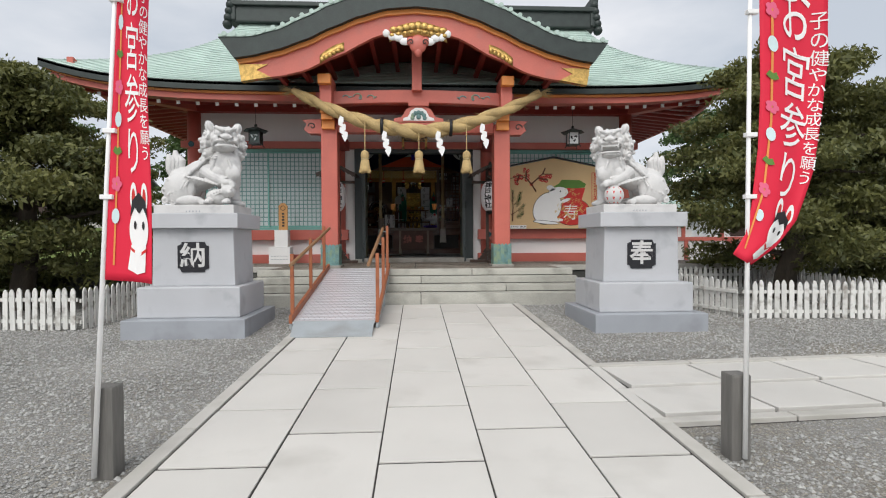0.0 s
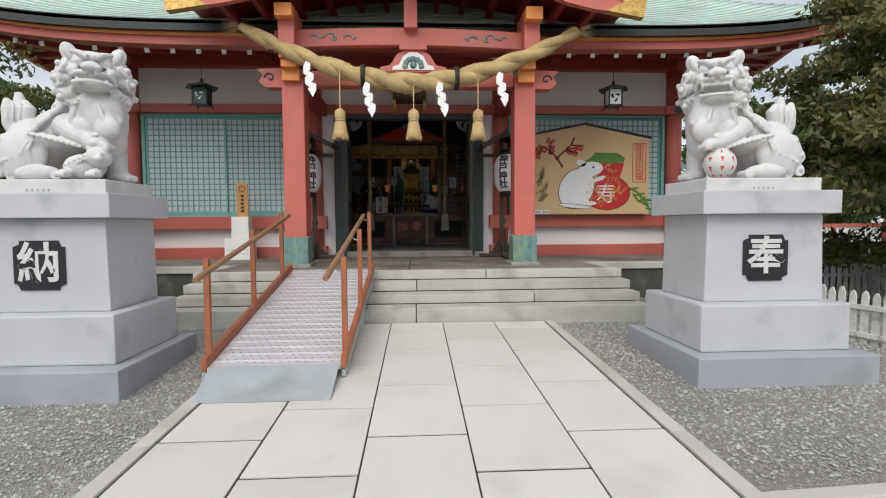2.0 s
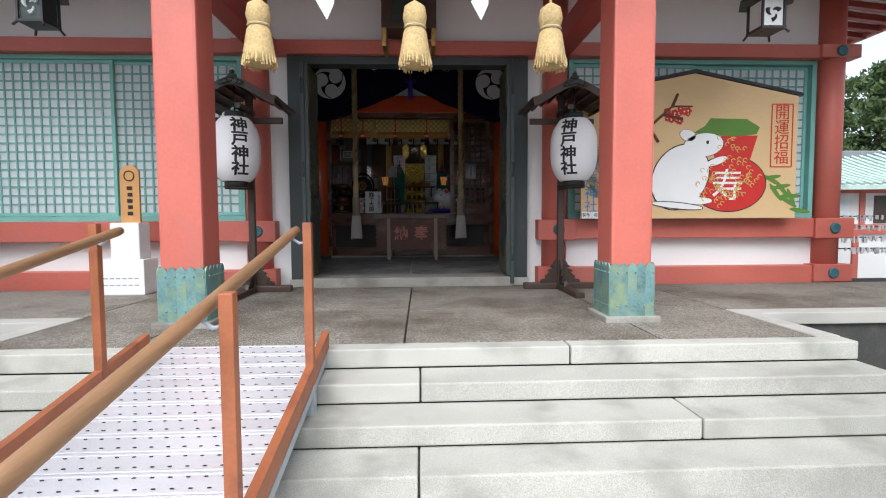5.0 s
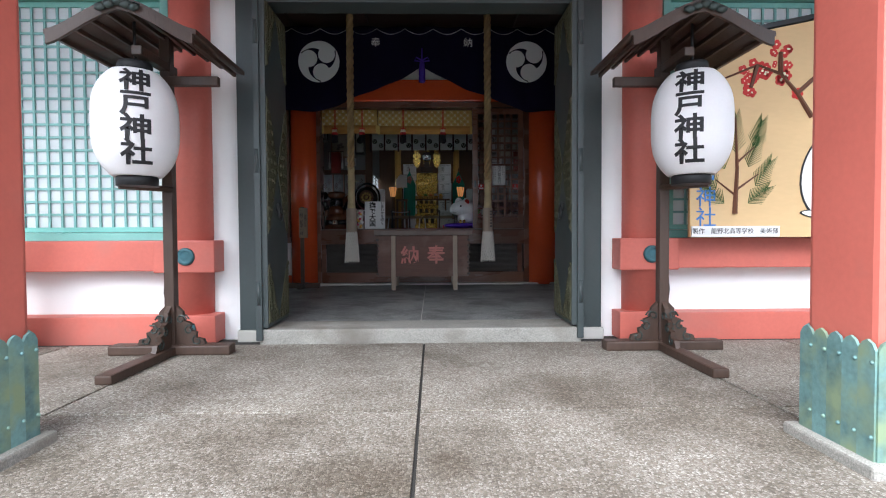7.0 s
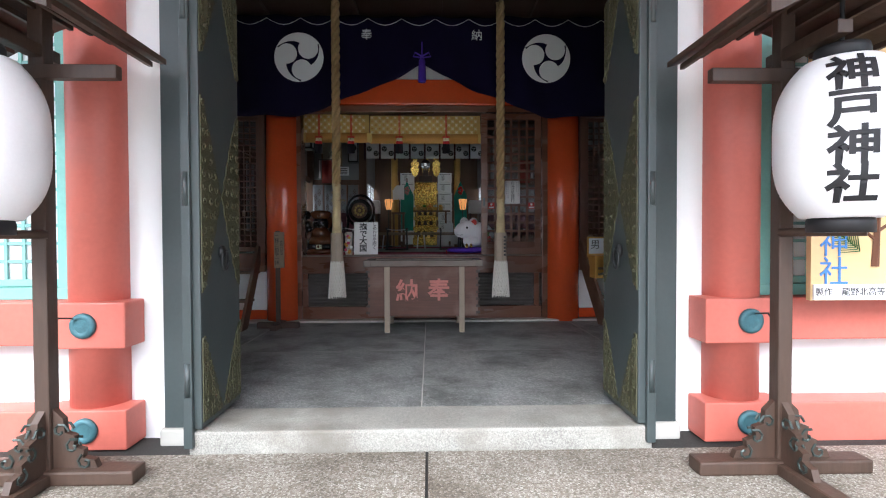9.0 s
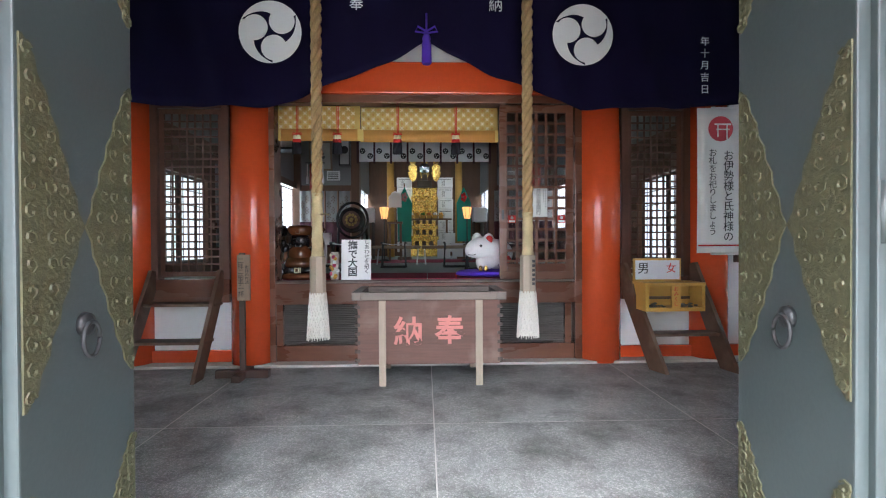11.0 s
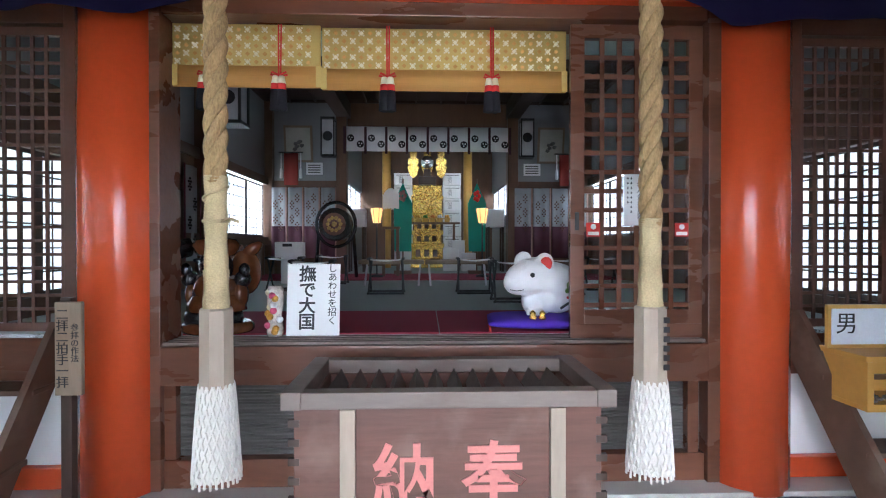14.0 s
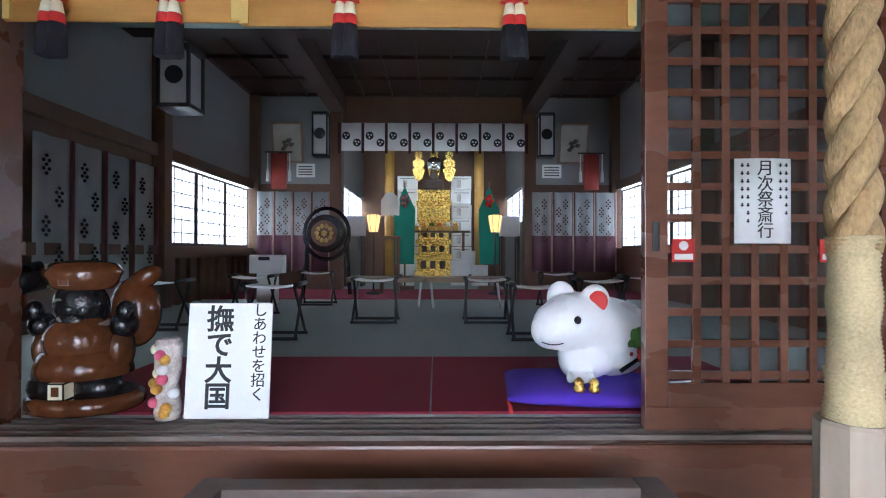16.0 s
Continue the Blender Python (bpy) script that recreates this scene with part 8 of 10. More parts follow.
pf = thing("framed_picture", (4.55, 20.06, 3.65), "small framed picture on the white wall", "picture")
bm = B()
box(bm, 4.37, 4.72, 20.06, 20.1, 3.62, 3.95, 0.004)
fr_ = part("frame", bm, YELLOWWOOD, pf)
bm = B()
box(bm, 4.395, 4.695, 20.053, 20.06, 3.645, 3.925)
part("picture", bm, mat("blue_green_print", (0.10, 0.28, 0.36), 0.4, var=0.5, scale=9), fr_)
pf = thing("framed_notice", (5.3, 20.06, 3.4), "white notice in a thin black frame", "notice")
bm = B()
box(bm, 5.03, 5.65, 20.06, 20.1, 3.40, 3.93, 0.004)
fr_ = part("frame", bm, IRON, pf)
bm = B()
box(bm, 5.06, 5.62, 20.053, 20.06, 3.43, 3.90)
pg_ = part("sheet", bm, PAPER, fr_)
bm = B()
for c in range(5):
    for k in range(6):
        box(bm, 5.14 + 0.09 * c, 5.17 + 0.09 * c, 20.05, 20.0528, 3.48 + 0.06 * k, 3.515 + 0.06 * k)
part("writing", bm, BLACK, pg_)
pt = thing("prayer_poster", (4.95, 20.03, 2.15), "white and crimson prayer poster with a red disc", "poster")
bm = B()
box(bm, 4.66, 5.42, 20.02, 20.03, 2.12, 3.10)
ps_ = part("sheet", bm, PAPER, pt)
bm = B()
box(bm, 4.66, 5.42, 20.014, 20.0195, 2.12, 2.48)
part("crimson_band", bm, mat("crimson_print", (0.50, 0.03, 0.09), 0.6), ps_)
bm = B()
disc(bm, 4.83, 2.98, 0.125, 20.014, 20.0195, 28)
part("red_disc", bm, mat("crimson_disc", (0.50, 0.03, 0.09), 0.6), ps_)
written("text", down("祈り"), 0.16, 4.80, 20.012, 2.72, GREY_WOOD, ps_, 0.002)
bm = B()
for k in range(4):
    box(bm, 4.74 + 0.13 * k, 4.82 + 0.13 * k, 20.010, 20.0135, 2.18, 2.40)
part("cards", bm, PAPER, ps_)
um = thing("umbrella", (4.62, 19.95, 1.3), "folded grey umbrella hung by its hooked handle", "umbrella")
bm = B()
lathe(bm, [(0.012, 1.32), (0.05, 1.75), (0.075, 1.95), (0.05, 2.0), (0.012, 2.02)], (4.60, 19.97, 0), 12)
part("canopy", bm, mat("grey_umbrella_cloth", (0.30, 0.28, 0.27), 0.8, var=0.2, stretch=(1, 1, 0.1)), um)
bm = B()
tube(bm, [(4.59, 19.97, 1.16), (4.60, 19.97, 1.32)], 0.006, 6)
tube(bm, [(4.60, 19.97, 2.0), (4.62, 19.97, 2.18)] + [(4.65 + 0.035 * math.cos(a), 19.97, 2.18 + 0.035 * math.sin(a)) for a in np.linspace(3.14, 0, 8)], 0.012, 8)
part("handle", bm, YELLOWWOOD, um)

sn = thing("prayer_sign", (-1.915, 19.35, IN_Z), "old wooden prayer-manner sign on a post", "sign")
bm = B()
box(bm, -1.945, -1.885, 19.36, 19.41, IN_Z + 0.05, 2.2, 0.005)
part("post", bm, DARKWOOD, sn)
bm = B()
box(bm, -2.215, -1.615, 19.34, 19.43, IN_Z, IN_Z + 0.09, 0.01)
box(bm, -1.965, -1.865, 19.15, 19.62, IN_Z, IN_Z + 0.08, 0.01)
part("foot", bm, DARKWOOD, sn)
bm = B()
box(bm, -1.955, -1.810, 19.33, 19.36, 1.66, 2.18, 0.006)
bd = part("board", bm, SIGNWOOD, sn)
written("text", down("二拝二拍手一拝"), 0.068, -1.910, 19.326, 1.92, BLACK, bd, 0.003, 0.92)
written("text", down("参拝の作法"), 0.045, -1.843, 19.326, 1.95, BLACK, bd, 0.003, 0.95)

# ---- hall behind the opening ----
bm = B()
box(bm, -3.7, 4.1, 20.3, 33.2, 1.5, HALL_Z - 0.012)
solid("hall_floor", bm, MAT_FLOOR, "grey-green mat floor of the hall", "floor", kind="structure")
bm = B()
box(bm, -1.72, 0.195, 20.3, 21.56, HALL_Z - 0.011, HALL_Z + 0.002)
box(bm, 0.205, 2.1, 20.3, 21.56, HALL_Z - 0.011, HALL_Z + 0.002)
solid("carpet", bm, CARPET, "crimson carpet behind the sill", "carpet")
bm = B()
box(bm, -3.6, 4.0, 26.1, 28.2, HALL_Z - 0.011, HALL_Z + 0.003)
solid("red_felt", bm, CARPET, "dark red felt floor covering before the altar", "carpet")
wall("hall_wall_left_high", -3.75, -3.6, 20.2, 28.4, 4.0, 5.9, DIM_WALL, "plaster wall above the hall windows, greyed to look dim")
wall("hall_wall_left_low_2", -3.75, -3.6, 20.2, 22.45, 1.6, 2.0, HALLWOOD, "brown boarded wall")
wall("hall_wall_left_low", -3.75, -3.6, 22.45, 28.4, 1.6, 2.66, HALLWOOD, "brown boarded wall")
wall("hall_wall_left_mid_1", -3.75, -3.6, 22.45, 24.9, 2.66, 4.0, HALLWOOD, "brown boarded wall")
wall("hall_wall_left_mid_2", -3.75, -3.6, 20.2, 20.5, 2.66, 4.0, HALLWOOD, "brown boarded wall")
wall("hall_wall_right_high", 4.0, 4.15, 20.2, 28.4, 4.0, 5.9, DIM_WALL, "plaster wall above the hall windows, greyed to look dim")
wall("hall_wall_right_low_2", 4.0, 4.15, 20.2, 22.45, 1.6, 2.0, HALLWOOD, "brown boarded wall")
wall("hall_wall_right_mid_2", 4.0, 4.15, 20.2, 20.5, 2.0, 4.0, HALLWOOD, "brown boarded wall")
wall("hall_wall_right_mid_3", 4.0, 4.15, 20.5, 22.45, 3.41, 4.0, HALLWOOD, "brown boarded wall")
wall("hall_wall_right_low", 4.0, 4.15, 22.45, 28.4, 1.6, 2.66, HALLWOOD, "brown boarded wall")
wall("hall_wall_right_mid", 4.0, 4.15, 22.45, 24.9, 2.66, 4.0, HALLWOOD, "brown boarded wall")
bm = B()
box(bm, -3.8, 4.2, 20.25, 28.5, 5.85, 5.9)
for k in range(14):
    box(bm, -3.6 + 0.58 * k - 0.02, -3.6 + 0.58 * k + 0.02, 20.3, 28.3, 5.80, 5.85)
for k in range(8):
    box(bm, -3.6, 4.0, 21.2 + k - 0.02, 21.2 + k + 0.02, 5.79, 5.85)
box(bm, -1.95, -1.65, 20.3, 28.3, 5.45, 5.8)
box(bm, 2.0, 2.3, 20.3, 28.3, 5.45, 5.8)
box(bm, -3.6, 4.0, 24.0, 24.25, 5.3, 5.6)
solid("ceiling_hall", bm, CEIL, "dark coffered wooden ceiling with beams", "ceiling", kind="structure")
for s, x in ((1, -3.58), (-1, 3.98)):
    for z0, z1, ys_ in ((3.88, 4.05, 20.3), (2.56, 2.68, 22.5)):
        bm = B()
        box(bm, min(x, x + s * 0.07), max(x, x + s * 0.07), ys_, 28.3, z0, z1, 0.006)
        solid("hall_rail", bm, HALLWOOD, "brown wooden wall rail", "rail", kind="structure")
    for y in (24.75, 28.25):
        bm = B()
        box(bm, x - 0.1 + 0.06 * s, x + 0.1 + 0.06 * s, y - 0.1, y + 0.1, HALL_Z, 5.8, 0.01)
        solid("hall_post", bm, HALLWOOD, "square brown wooden post", "post", kind="structure")


def shoji(i, x, y0, y1, z0, z1, nn):
    """Paper windows in a wall that runs along y; each has its own grid."""
    w = thing(f"window_{i}", (x, (y0 + y1) / 2, z0), "bright paper-paned shoji windows with thin dark grid", "window", kind="structure")
    for k in range(nn):
        a, c = y0 + (y1 - y0) * k / nn, y0 + (y1 - y0) * (k + 1) / nn
        bm = B()
        box(bm, x - 0.02, x + 0.02, a, a + 0.05, z0, z1, 0.003)
        box(bm, x - 0.02, x + 0.02, c - 0.05, c, z0, z1, 0.003)
        box(bm, x - 0.018, x + 0.018, a + 0.05, c - 0.05, z0, z0 + 0.05)
        box(bm, x - 0.018, x + 0.018, a + 0.05, c - 0.05, z1 - 0.04, z1)
        sh = part("sash", bm, DARKWOOD, w)
        bm = B()
        box(bm, x - 0.004, x + 0.004, a + 0.05, c - 0.05, z0 + 0.05, z1 - 0.04)
        part("pane", bm, SHOJI, sh)
        for j in range(1, 5):
            bm = B()
            yy = a + (c - a) * j / 5
            box(bm, x - 0.012, x + 0.012, yy - 0.008, yy + 0.008, z0 + 0.05, z1 - 0.04)
            part("slat", bm, DARKWOOD, sh)
        for j in range(1, 6):
            bm = B()
            zz = z0 + (z1 - z0) * j / 6
            box(bm, x - 0.011, x + 0.011, a + 0.05, c - 0.05, zz - 0.008, zz + 0.008)
            part("slat", bm, DARKWOOD, sh)


shoji(5, -3.66, 24.9, 28.2, 2.68, 3.88, 3)
shoji(9, -3.66, 20.52, 22.43, 2.0, 3.4, 2)
wall("hall_wall_left_mid_3", -3.75, -3.6, 20.5, 22.45, 3.41, 4.0, HALLWOOD, "brown boarded wall")
shoji(10, 4.06, 20.52, 22.43, 2.0, 3.4, 2)
shoji(6, 4.06, 24.9, 28.2, 2.68, 3.88, 3)

# noren curtains on the side wall and beside the sanctuary


def noren(x0, y0, x1, y1, z0, z1, nn, low, label):
    t = thing("wall_curtain", ((x0 + x1) / 2, (y0 + y1) / 2, z0), label, "curtain", "wall curtains")
    d = Vector((x1 - x0, y1 - y0, 0))
    nrm = Vector((d.y, -d.x, 0)).normalized()
    for k in range(nn):
        bm = B()
        sheet(bm, lambda u, v: Vector((x0, y0, 0)) + d * ((k + 0.06 + 0.88 * u) / nn) + nrm * (0.03 + 0.02 * math.sin(9 * u + k)) + Vector((0, 0, z0 + (z1 - z0) * v)), 8, 2, tuple(nrm * -0.004))
        p = part("panel", bm, mat("pale_curtain_cloth", (0.36, 0.36, 0.36), 0.85, var=0.06) if k == 0 else part_m, t)
        if k == 0:
            part_m = p.data.materials[0]
        if low:
            bm = B()
            sheet(bm, lambda u, v: Vector((x0, y0, 0)) + d * ((k + 0.05 + 0.9 * u) / nn) + nrm * (0.045 + 0.02 * math.sin(9 * u + k)) + Vector((0, 0, z0 + (z1 - z0) * low * v)), 8, 1, tuple(nrm * -0.004))
            part("dark_hem", bm, mat("dull_plum_cloth", (0.10, 0.035, 0.05), 0.85), p)
        bm = B()
        sheet(bm, lambda u, v: Vector((x0, y0, 0)) + d * ((k + 0.96 + 0.08 * (u - 0.5)) / nn) + nrm * 0.07 + Vector((0, 0, z0 + (z1 - z0) * v)), 1, 1, tuple(nrm * -0.004))
        part("ribbon", bm, mat("plum_ribbon", (0.16, 0.03, 0.05), 0.8) if not low else mat("faded_pink_ribbon", (0.45, 0.27, 0.22), 0.8), p)
        bm = B()
        for j in range(4 if not low else 5):
            c = Vector((x0, y0, 0)) + d * ((k + (0.3 if j % 2 else 0.62)) / nn) + nrm * 0.062 + Vector((0, 0, z0 + (z1 - z0) * (0.2 + 0.2 * j if not low else 0.45 + 0.1 * j)))
            for q, (a, b_) in enumerate(((0, 0), (0.035, 0.04), (-0.035, 0.04), (0.035, -0.04), (-0.035, -0.04), (0, 0.085), (0, -0.085))):
                ball(bm, c + d.normalized() * a + Vector((0, 0, b_)), (0.018, 0.018, 0.022), 1)
        part("printed_motif", bm, BLACK if not low else BROWNPAINT, p)["kind"] = "stuff"


noren(-3.55, 22.55, -3.55, 24.62, 2.25, 3.72, 4, 0, "white hanging curtain panels with black diamond motifs")
noren(-3.45, 28.15, -1.95, 28.15, 2.2, 3.82, 4, 0.45, "faded curtain panels with dark plum hem")
noren(2.15, 28.15, 3.9, 28.15, 2.2, 3.82, 4, 0.45, "faded curtain panels with dark plum hem")

# wall with the sanctuary opening
for i, (x0, x1) in enumerate(((-3.7, -1.78), (2.08, 4.1))):
    wall(f"sanctuary_wall_low_{i + 1}", x0, x1, 28.3, 28.45, 1.6, 4.0, HALLWOOD, "brown boarded wall beside the sanctuary")
    wall(f"sanctuary_wall_high_{i + 1}", x0, x1, 28.3, 28.45, 4.0, 5.9, DIM_WALL, "plaster wall beside the sanctuary, greyed to look dim")
wall("sanctuary_wall_over", -1.78, 2.08, 28.3, 28.45, 5.24, 5.9, HALLWOOD, "brown wooden panel over the sanctuary opening")
for x in (-1.84, 2.14):
    bm = B()
    box(bm, x - 0.12, x + 0.12, 28.12, 28.4, HALL_Z, 5.5, 0.012)
    solid("sanctuary_post", bm, HALLWOOD, "brown wooden post with gilt fittings", "post", "sanctuary posts", "structure")
va = thing("crest_valance", (0.15, 28.1, 4.66), "white valance with black comma crests and dark ribbons", "valance")
bm = B()
sheet(bm, lambda u, v: (-1.76 + 3.82 * u, 28.12 + 0.01 * math.sin(40 * u), 4.66 + 0.57 * v), 40, 2, (0, 0.004, 0))
vc = part("cloth", bm, PAPER, va)
for k in range(9):
    bm = B()
    x = -1.76 + 3.82 * k / 8
    box(bm, x - 0.028, x + 0.028, 28.085, 28.095, 4.60, 5.22)
    part("ribbon", bm, mat("dark_plum_ribbon", (0.05, 0.012, 0.02), 0.8), vc)
for k in range(8):
    for q, (dx, dz) in enumerate(((-0.1, 0.2), (0.12, 0.06))):
        bm = B()
        x = -1.76 + 3.82 * (k + 0.5) / 8 + dx
        disc(bm, x, 4.76 + dz, 0.082, 28.088, 28.094, 18)
        c = part("crest", bm, BLACK, vc)
        bm = B()
        for j in range(3):
            disc(bm, x + 0.035 * math.cos(2.09 * j + 0.4), 4.76 + dz + 0.035 * math.sin(2.09 * j + 0.4), 0.018, 28.083, 28.0875, 8)
        part("crest_mark", bm, PAPER, c)

# sanctuary room
wall("sanctuary_back", -2.6, 2.9, 33.0, 33.15, 1.6, 6.2, HALLWOOD, "dark brown sanctuary back wall")
wall("sanctuary_side_1", -2.1, -1.98, 28.45, 33.0, 1.6, 3.3, DIM_WALL, "sanctuary side wall, greyed to look dim")
wall("sanctuary_side_2", 2.3, 2.42, 28.45, 33.0, 1.6, 3.3, DIM_WALL, "sanctuary side wall, greyed to look dim")
wall("sanctuary_side_3", -2.1, -1.98, 28.45, 33.0, 4.2, 6.1, DIM_WALL, "sanctuary side wall, greyed to look dim")
wall("sanctuary_side_4", 2.3, 2.42, 28.45, 33.0, 4.2, 6.1, DIM_WALL, "sanctuary side wall, greyed to look dim")
shoji(7, -2.03, 28.5, 32.9, 3.3, 4.2, 4)
shoji(8, 2.35, 28.5, 32.9, 3.3, 4.2, 4)
# Another unseen ceiling, added so no light falls in over the altar.
bm = B()
box(bm, -2.3, 2.6, 28.4, 33.2, 6.05, 6.1)
solid("ceiling_sanctuary", bm, CEIL, "unseen dark wooden ceiling added to keep light out of the sanctuary", "ceiling", kind="structure")
for x in (-1.05, 1.36):
    bm = B()
    tube(bm, [(x, 31.4, HALL_Z), (x, 31.4, 6.0)], 0.13, 18)
    solid("sanctuary_column", bm, YELLOWWOOD, "pale wooden sanctuary column", "column", "sanctuary columns", "structure")

al = thing("gilt_altar", (0.15, 31.0, 2.0), "tall gilt tiered altar with carved panels and paper wands", "altar")
for k, (z0, z1, w) in enumerate(((1.85, 2.12, 0.50), (2.12, 2.42, 0.44), (2.42, 2.55, 0.48), (2.55, 2.80, 0.40), (2.80, 2.92, 0.46), (2.92, 3.30, 0.38), (3.30, 3.42, 0.44), (3.42, 3.80, 0.42), (3.80, 3.92, 0.46), (3.92, 4.22, 0.42))):
    bm = B()
    box(bm, 0.15 - w, 0.15 + w, 30.7 + 0.02 * k, 31.4, z0, z1, 0.02)
    tr_ = part("tier", bm, GILT, al)
    bm = B()
    rr = random.Random(k)
    for j in range(18):
        ball(bm, (0.15 - w * 0.9 + 1.8 * w * rr.random(), 30.7 + 0.02 * k, z0 + (z1 - z0) * rr.uniform(0.15, 0.85)), (0.05, 0.025, 0.035), 1)
    part("carving", bm, GILT, tr_)["kind"] = "stuff"
    if k in (1, 3, 5):
        bm = B()
        for j in range(3):
            box(bm, 0.15 - w * 0.75 + w * 0.55 * j, 0.15 - w * 0.45 + w * 0.55 * j, 30.675 + 0.02 * k, 30.69 + 0.02 * k, z0 + 0.05, z1 - 0.05)
        part("dark_panel", bm, DARKWOOD, tr_)
bm = B()
lathe(bm, [(0.17, 0), (0.18, 0.03), (0.03, 0.05)], (0, 0, 0), 24)
bm.transform(Matrix.Translation((0.15, 30.75, 4.85)) @ Matrix.Rotation(radians(90), 4, "X"))
part("mirror", bm, mat("polished_mirror", (0.75, 0.78, 0.80), 0.08, metal=1.0, var=0.02, bump=0), al, "round polished mirror")
bm = B()
box(bm, -0.1, 0.4, 30.75, 31.1, 4.22, 4.45, 0.02)
box(bm, 0.05, 0.25, 30.75, 30.95, 4.45, 4.66, 0.02)
part("mirror_stand", bm, DARKWOOD, al)
for x in (-0.25, 0.15, 0.55):
    bm = B()
    o = [(0, 0), (0.10, -0.04), (0.10, -0.18), (0.05, -0.2), (0.15, -0.26), (0.15, -0.4), (0.09, -0.42), (0.17, -0.48), (0.10, -0.72), (0, -0.80)]
    o = o + [(-a, c) for a, c in o[-2:0:-1]]
    prism(bm, [(x + a, 5.22 + c + (0.02 if x == 0.15 else 0)) for a, c in o], 30.9, 30.91)
    part("gold_wand", bm, GILT, al, "folded gold paper wand")
bm = B()
box(bm, -0.75, 1.05, 30.3, 30.6, 3.08, 3.13, 0.008)
box(bm, -0.62, -0.56, 30.35, 30.55, 1.83, 3.08, 0.005)
box(bm, 0.86, 0.92, 30.35, 30.55, 1.83, 3.08, 0.005)
solid("offering_table", bm, HALLWOOD, "wooden offering table before the altar", "table")
for k in range(7):
    x = -0.5 + 0.2 * k
    st = thing("offering_stand", (x, 30.45, 3.13), "small wooden offering stand with food offering", "offering")
    bm = B()
    box(bm, x - 0.07, x + 0.07, 30.38, 30.52, 3.13, 3.22, 0.006)
    box(bm, x - 0.095, x + 0.095, 30.355, 30.545, 3.22, 3.245, 0.006)
    part("stand", bm, YELLOWWOOD, st)
    bm = B()
    for j in range(5):
        ball(bm, (x + 0.04 * math.cos(j * 1.3), 30.45 + 0.04 * math.sin(j * 1.3), 3.27 + 0.01 * j), 0.035, 2)
    part("offering", bm, (ORANGE, CERAMIC, FOIL, LEAFGREEN)[k % 4], st)
rr = random.Random(12)
bx = B()
box(bx, -0.5, 0.5, -0.15, 0.15, 0, 1.0, 0.03)
bxm = mesh_of(bx, "gift_box", PAPER)
for s, x0 in ((-1, -0.55), (1, 0.88)):
    for k in range(7):
        o = new("gift_box", bxm)
        o.location = (x0 + rr.uniform(-0.02, 0.02), 31.35, 2.0 + 0.375 * k)
        o.scale = (0.53, 1, 0.36)
        tagged(o, "white wrapped offering box in a stack", "box", "offering boxes")
        bm = B()
        for j in range(4):
            box(bm, x0 - 0.12 + 0.03 * j, x0 - 0.11 + 0.03 * j, 31.192, 31.197, 2.06 + 0.375 * k, 2.26 + 0.375 * k)
        box(bm, x0 - 0.2, x0 + 0.2, 31.193, 31.196, 2.285 + 0.375 * k, 2.30 + 0.375 * k)
        solid("box_label", bm, GREY_WOOD, "thin grey writing on a wrapped box", "label", "box labels")
for x, z0, z1, w, y in ((-0.42, HALL_Z, 2.42, 0.13, 29.4), (0.75, HALL_Z, 2.4, 0.2, 29.4), (1.2, HALL_Z, 2.3, 0.18, 29.3), (0.95, 2.3, 2.62, 0.16, 29.45)):
    bm = B()
    box(bm, x - w, x + w, y - 0.1, y + 0.1, z0, z1, 0.01)
    solid("sake_carton", bm, PAPER, "white printed offering carton", "box", "offering boxes")
for x in (-1.62, 1.86):
    p = thing("cloth_covered_stand", (x, 29.2, HALL_Z), "white cloth-covered box on a wooden stand", "stand")
    bm = B()
    box(bm, x - 0.22, x + 0.22, 29.0, 29.4, 2.95, 3.40, 0.03)
    part("cloth_cover", bm, PAPER, p)
    for dx in (-0.18, 0.18):
        for dy in (-0.15, 0.15):
            bm = B()
            box(bm, x + dx - 0.03, x + dx + 0.03, 29.2 + dy - 0.03, 29.2 + dy + 0.03, HALL_Z, 2.95)
            part("leg", bm, DARKWOOD, p)
for x, y in ((-0.92, 27.0), (1.29, 27.0)):
    p = thing("standing_lamp", (x, y, HALL_Z), "paper oil-lamp style standing lamp, lit warm", "lamp", "sanctuary lamps")
    bm = B()
    lathe(bm, [(0.08, 2.96), (0.125, 3.22), (0.125, 3.26), (0.08, 3.27)], (x, y, 0), 6)
    part("shade", bm, LAMPGLOW, p, "glowing paper shade")
    bm = B()
    tube(bm, [(x, y, HALL_Z), (x, y, 2.96)], 0.015, 8)
    lathe(bm, [(0.14, HALL_Z), (0.14, HALL_Z + 0.03), (0.03, HALL_Z + 0.06)], (x, y, 0), 16)
    for j in range(6):
        a = 1.0472 * j
        tube(bm, [(x + 0.082 * math.cos(a), y + 0.082 * math.sin(a), 2.955), (x + 0.13 * math.cos(a), y + 0.13 * math.sin(a), 3.27)], 0.006, 4)
    part("stem", bm, IRON, p)
p = thing("paper_wand_stand", (-0.65, 27.3, HALL_Z), "white paper streamer wand on a wooden stand", "ritual wand")
bm = B()
box(bm, -0.85, -0.45, 27.15, 27.45, 2.84, 2.89)
for x in (-0.8, -0.5):
    box(bm, x - 0.03, x + 0.03, 27.25, 27.35, HALL_Z, 2.84)
part("stand", bm, HALLWOOD, p)
bm = B()
rr = random.Random(4)
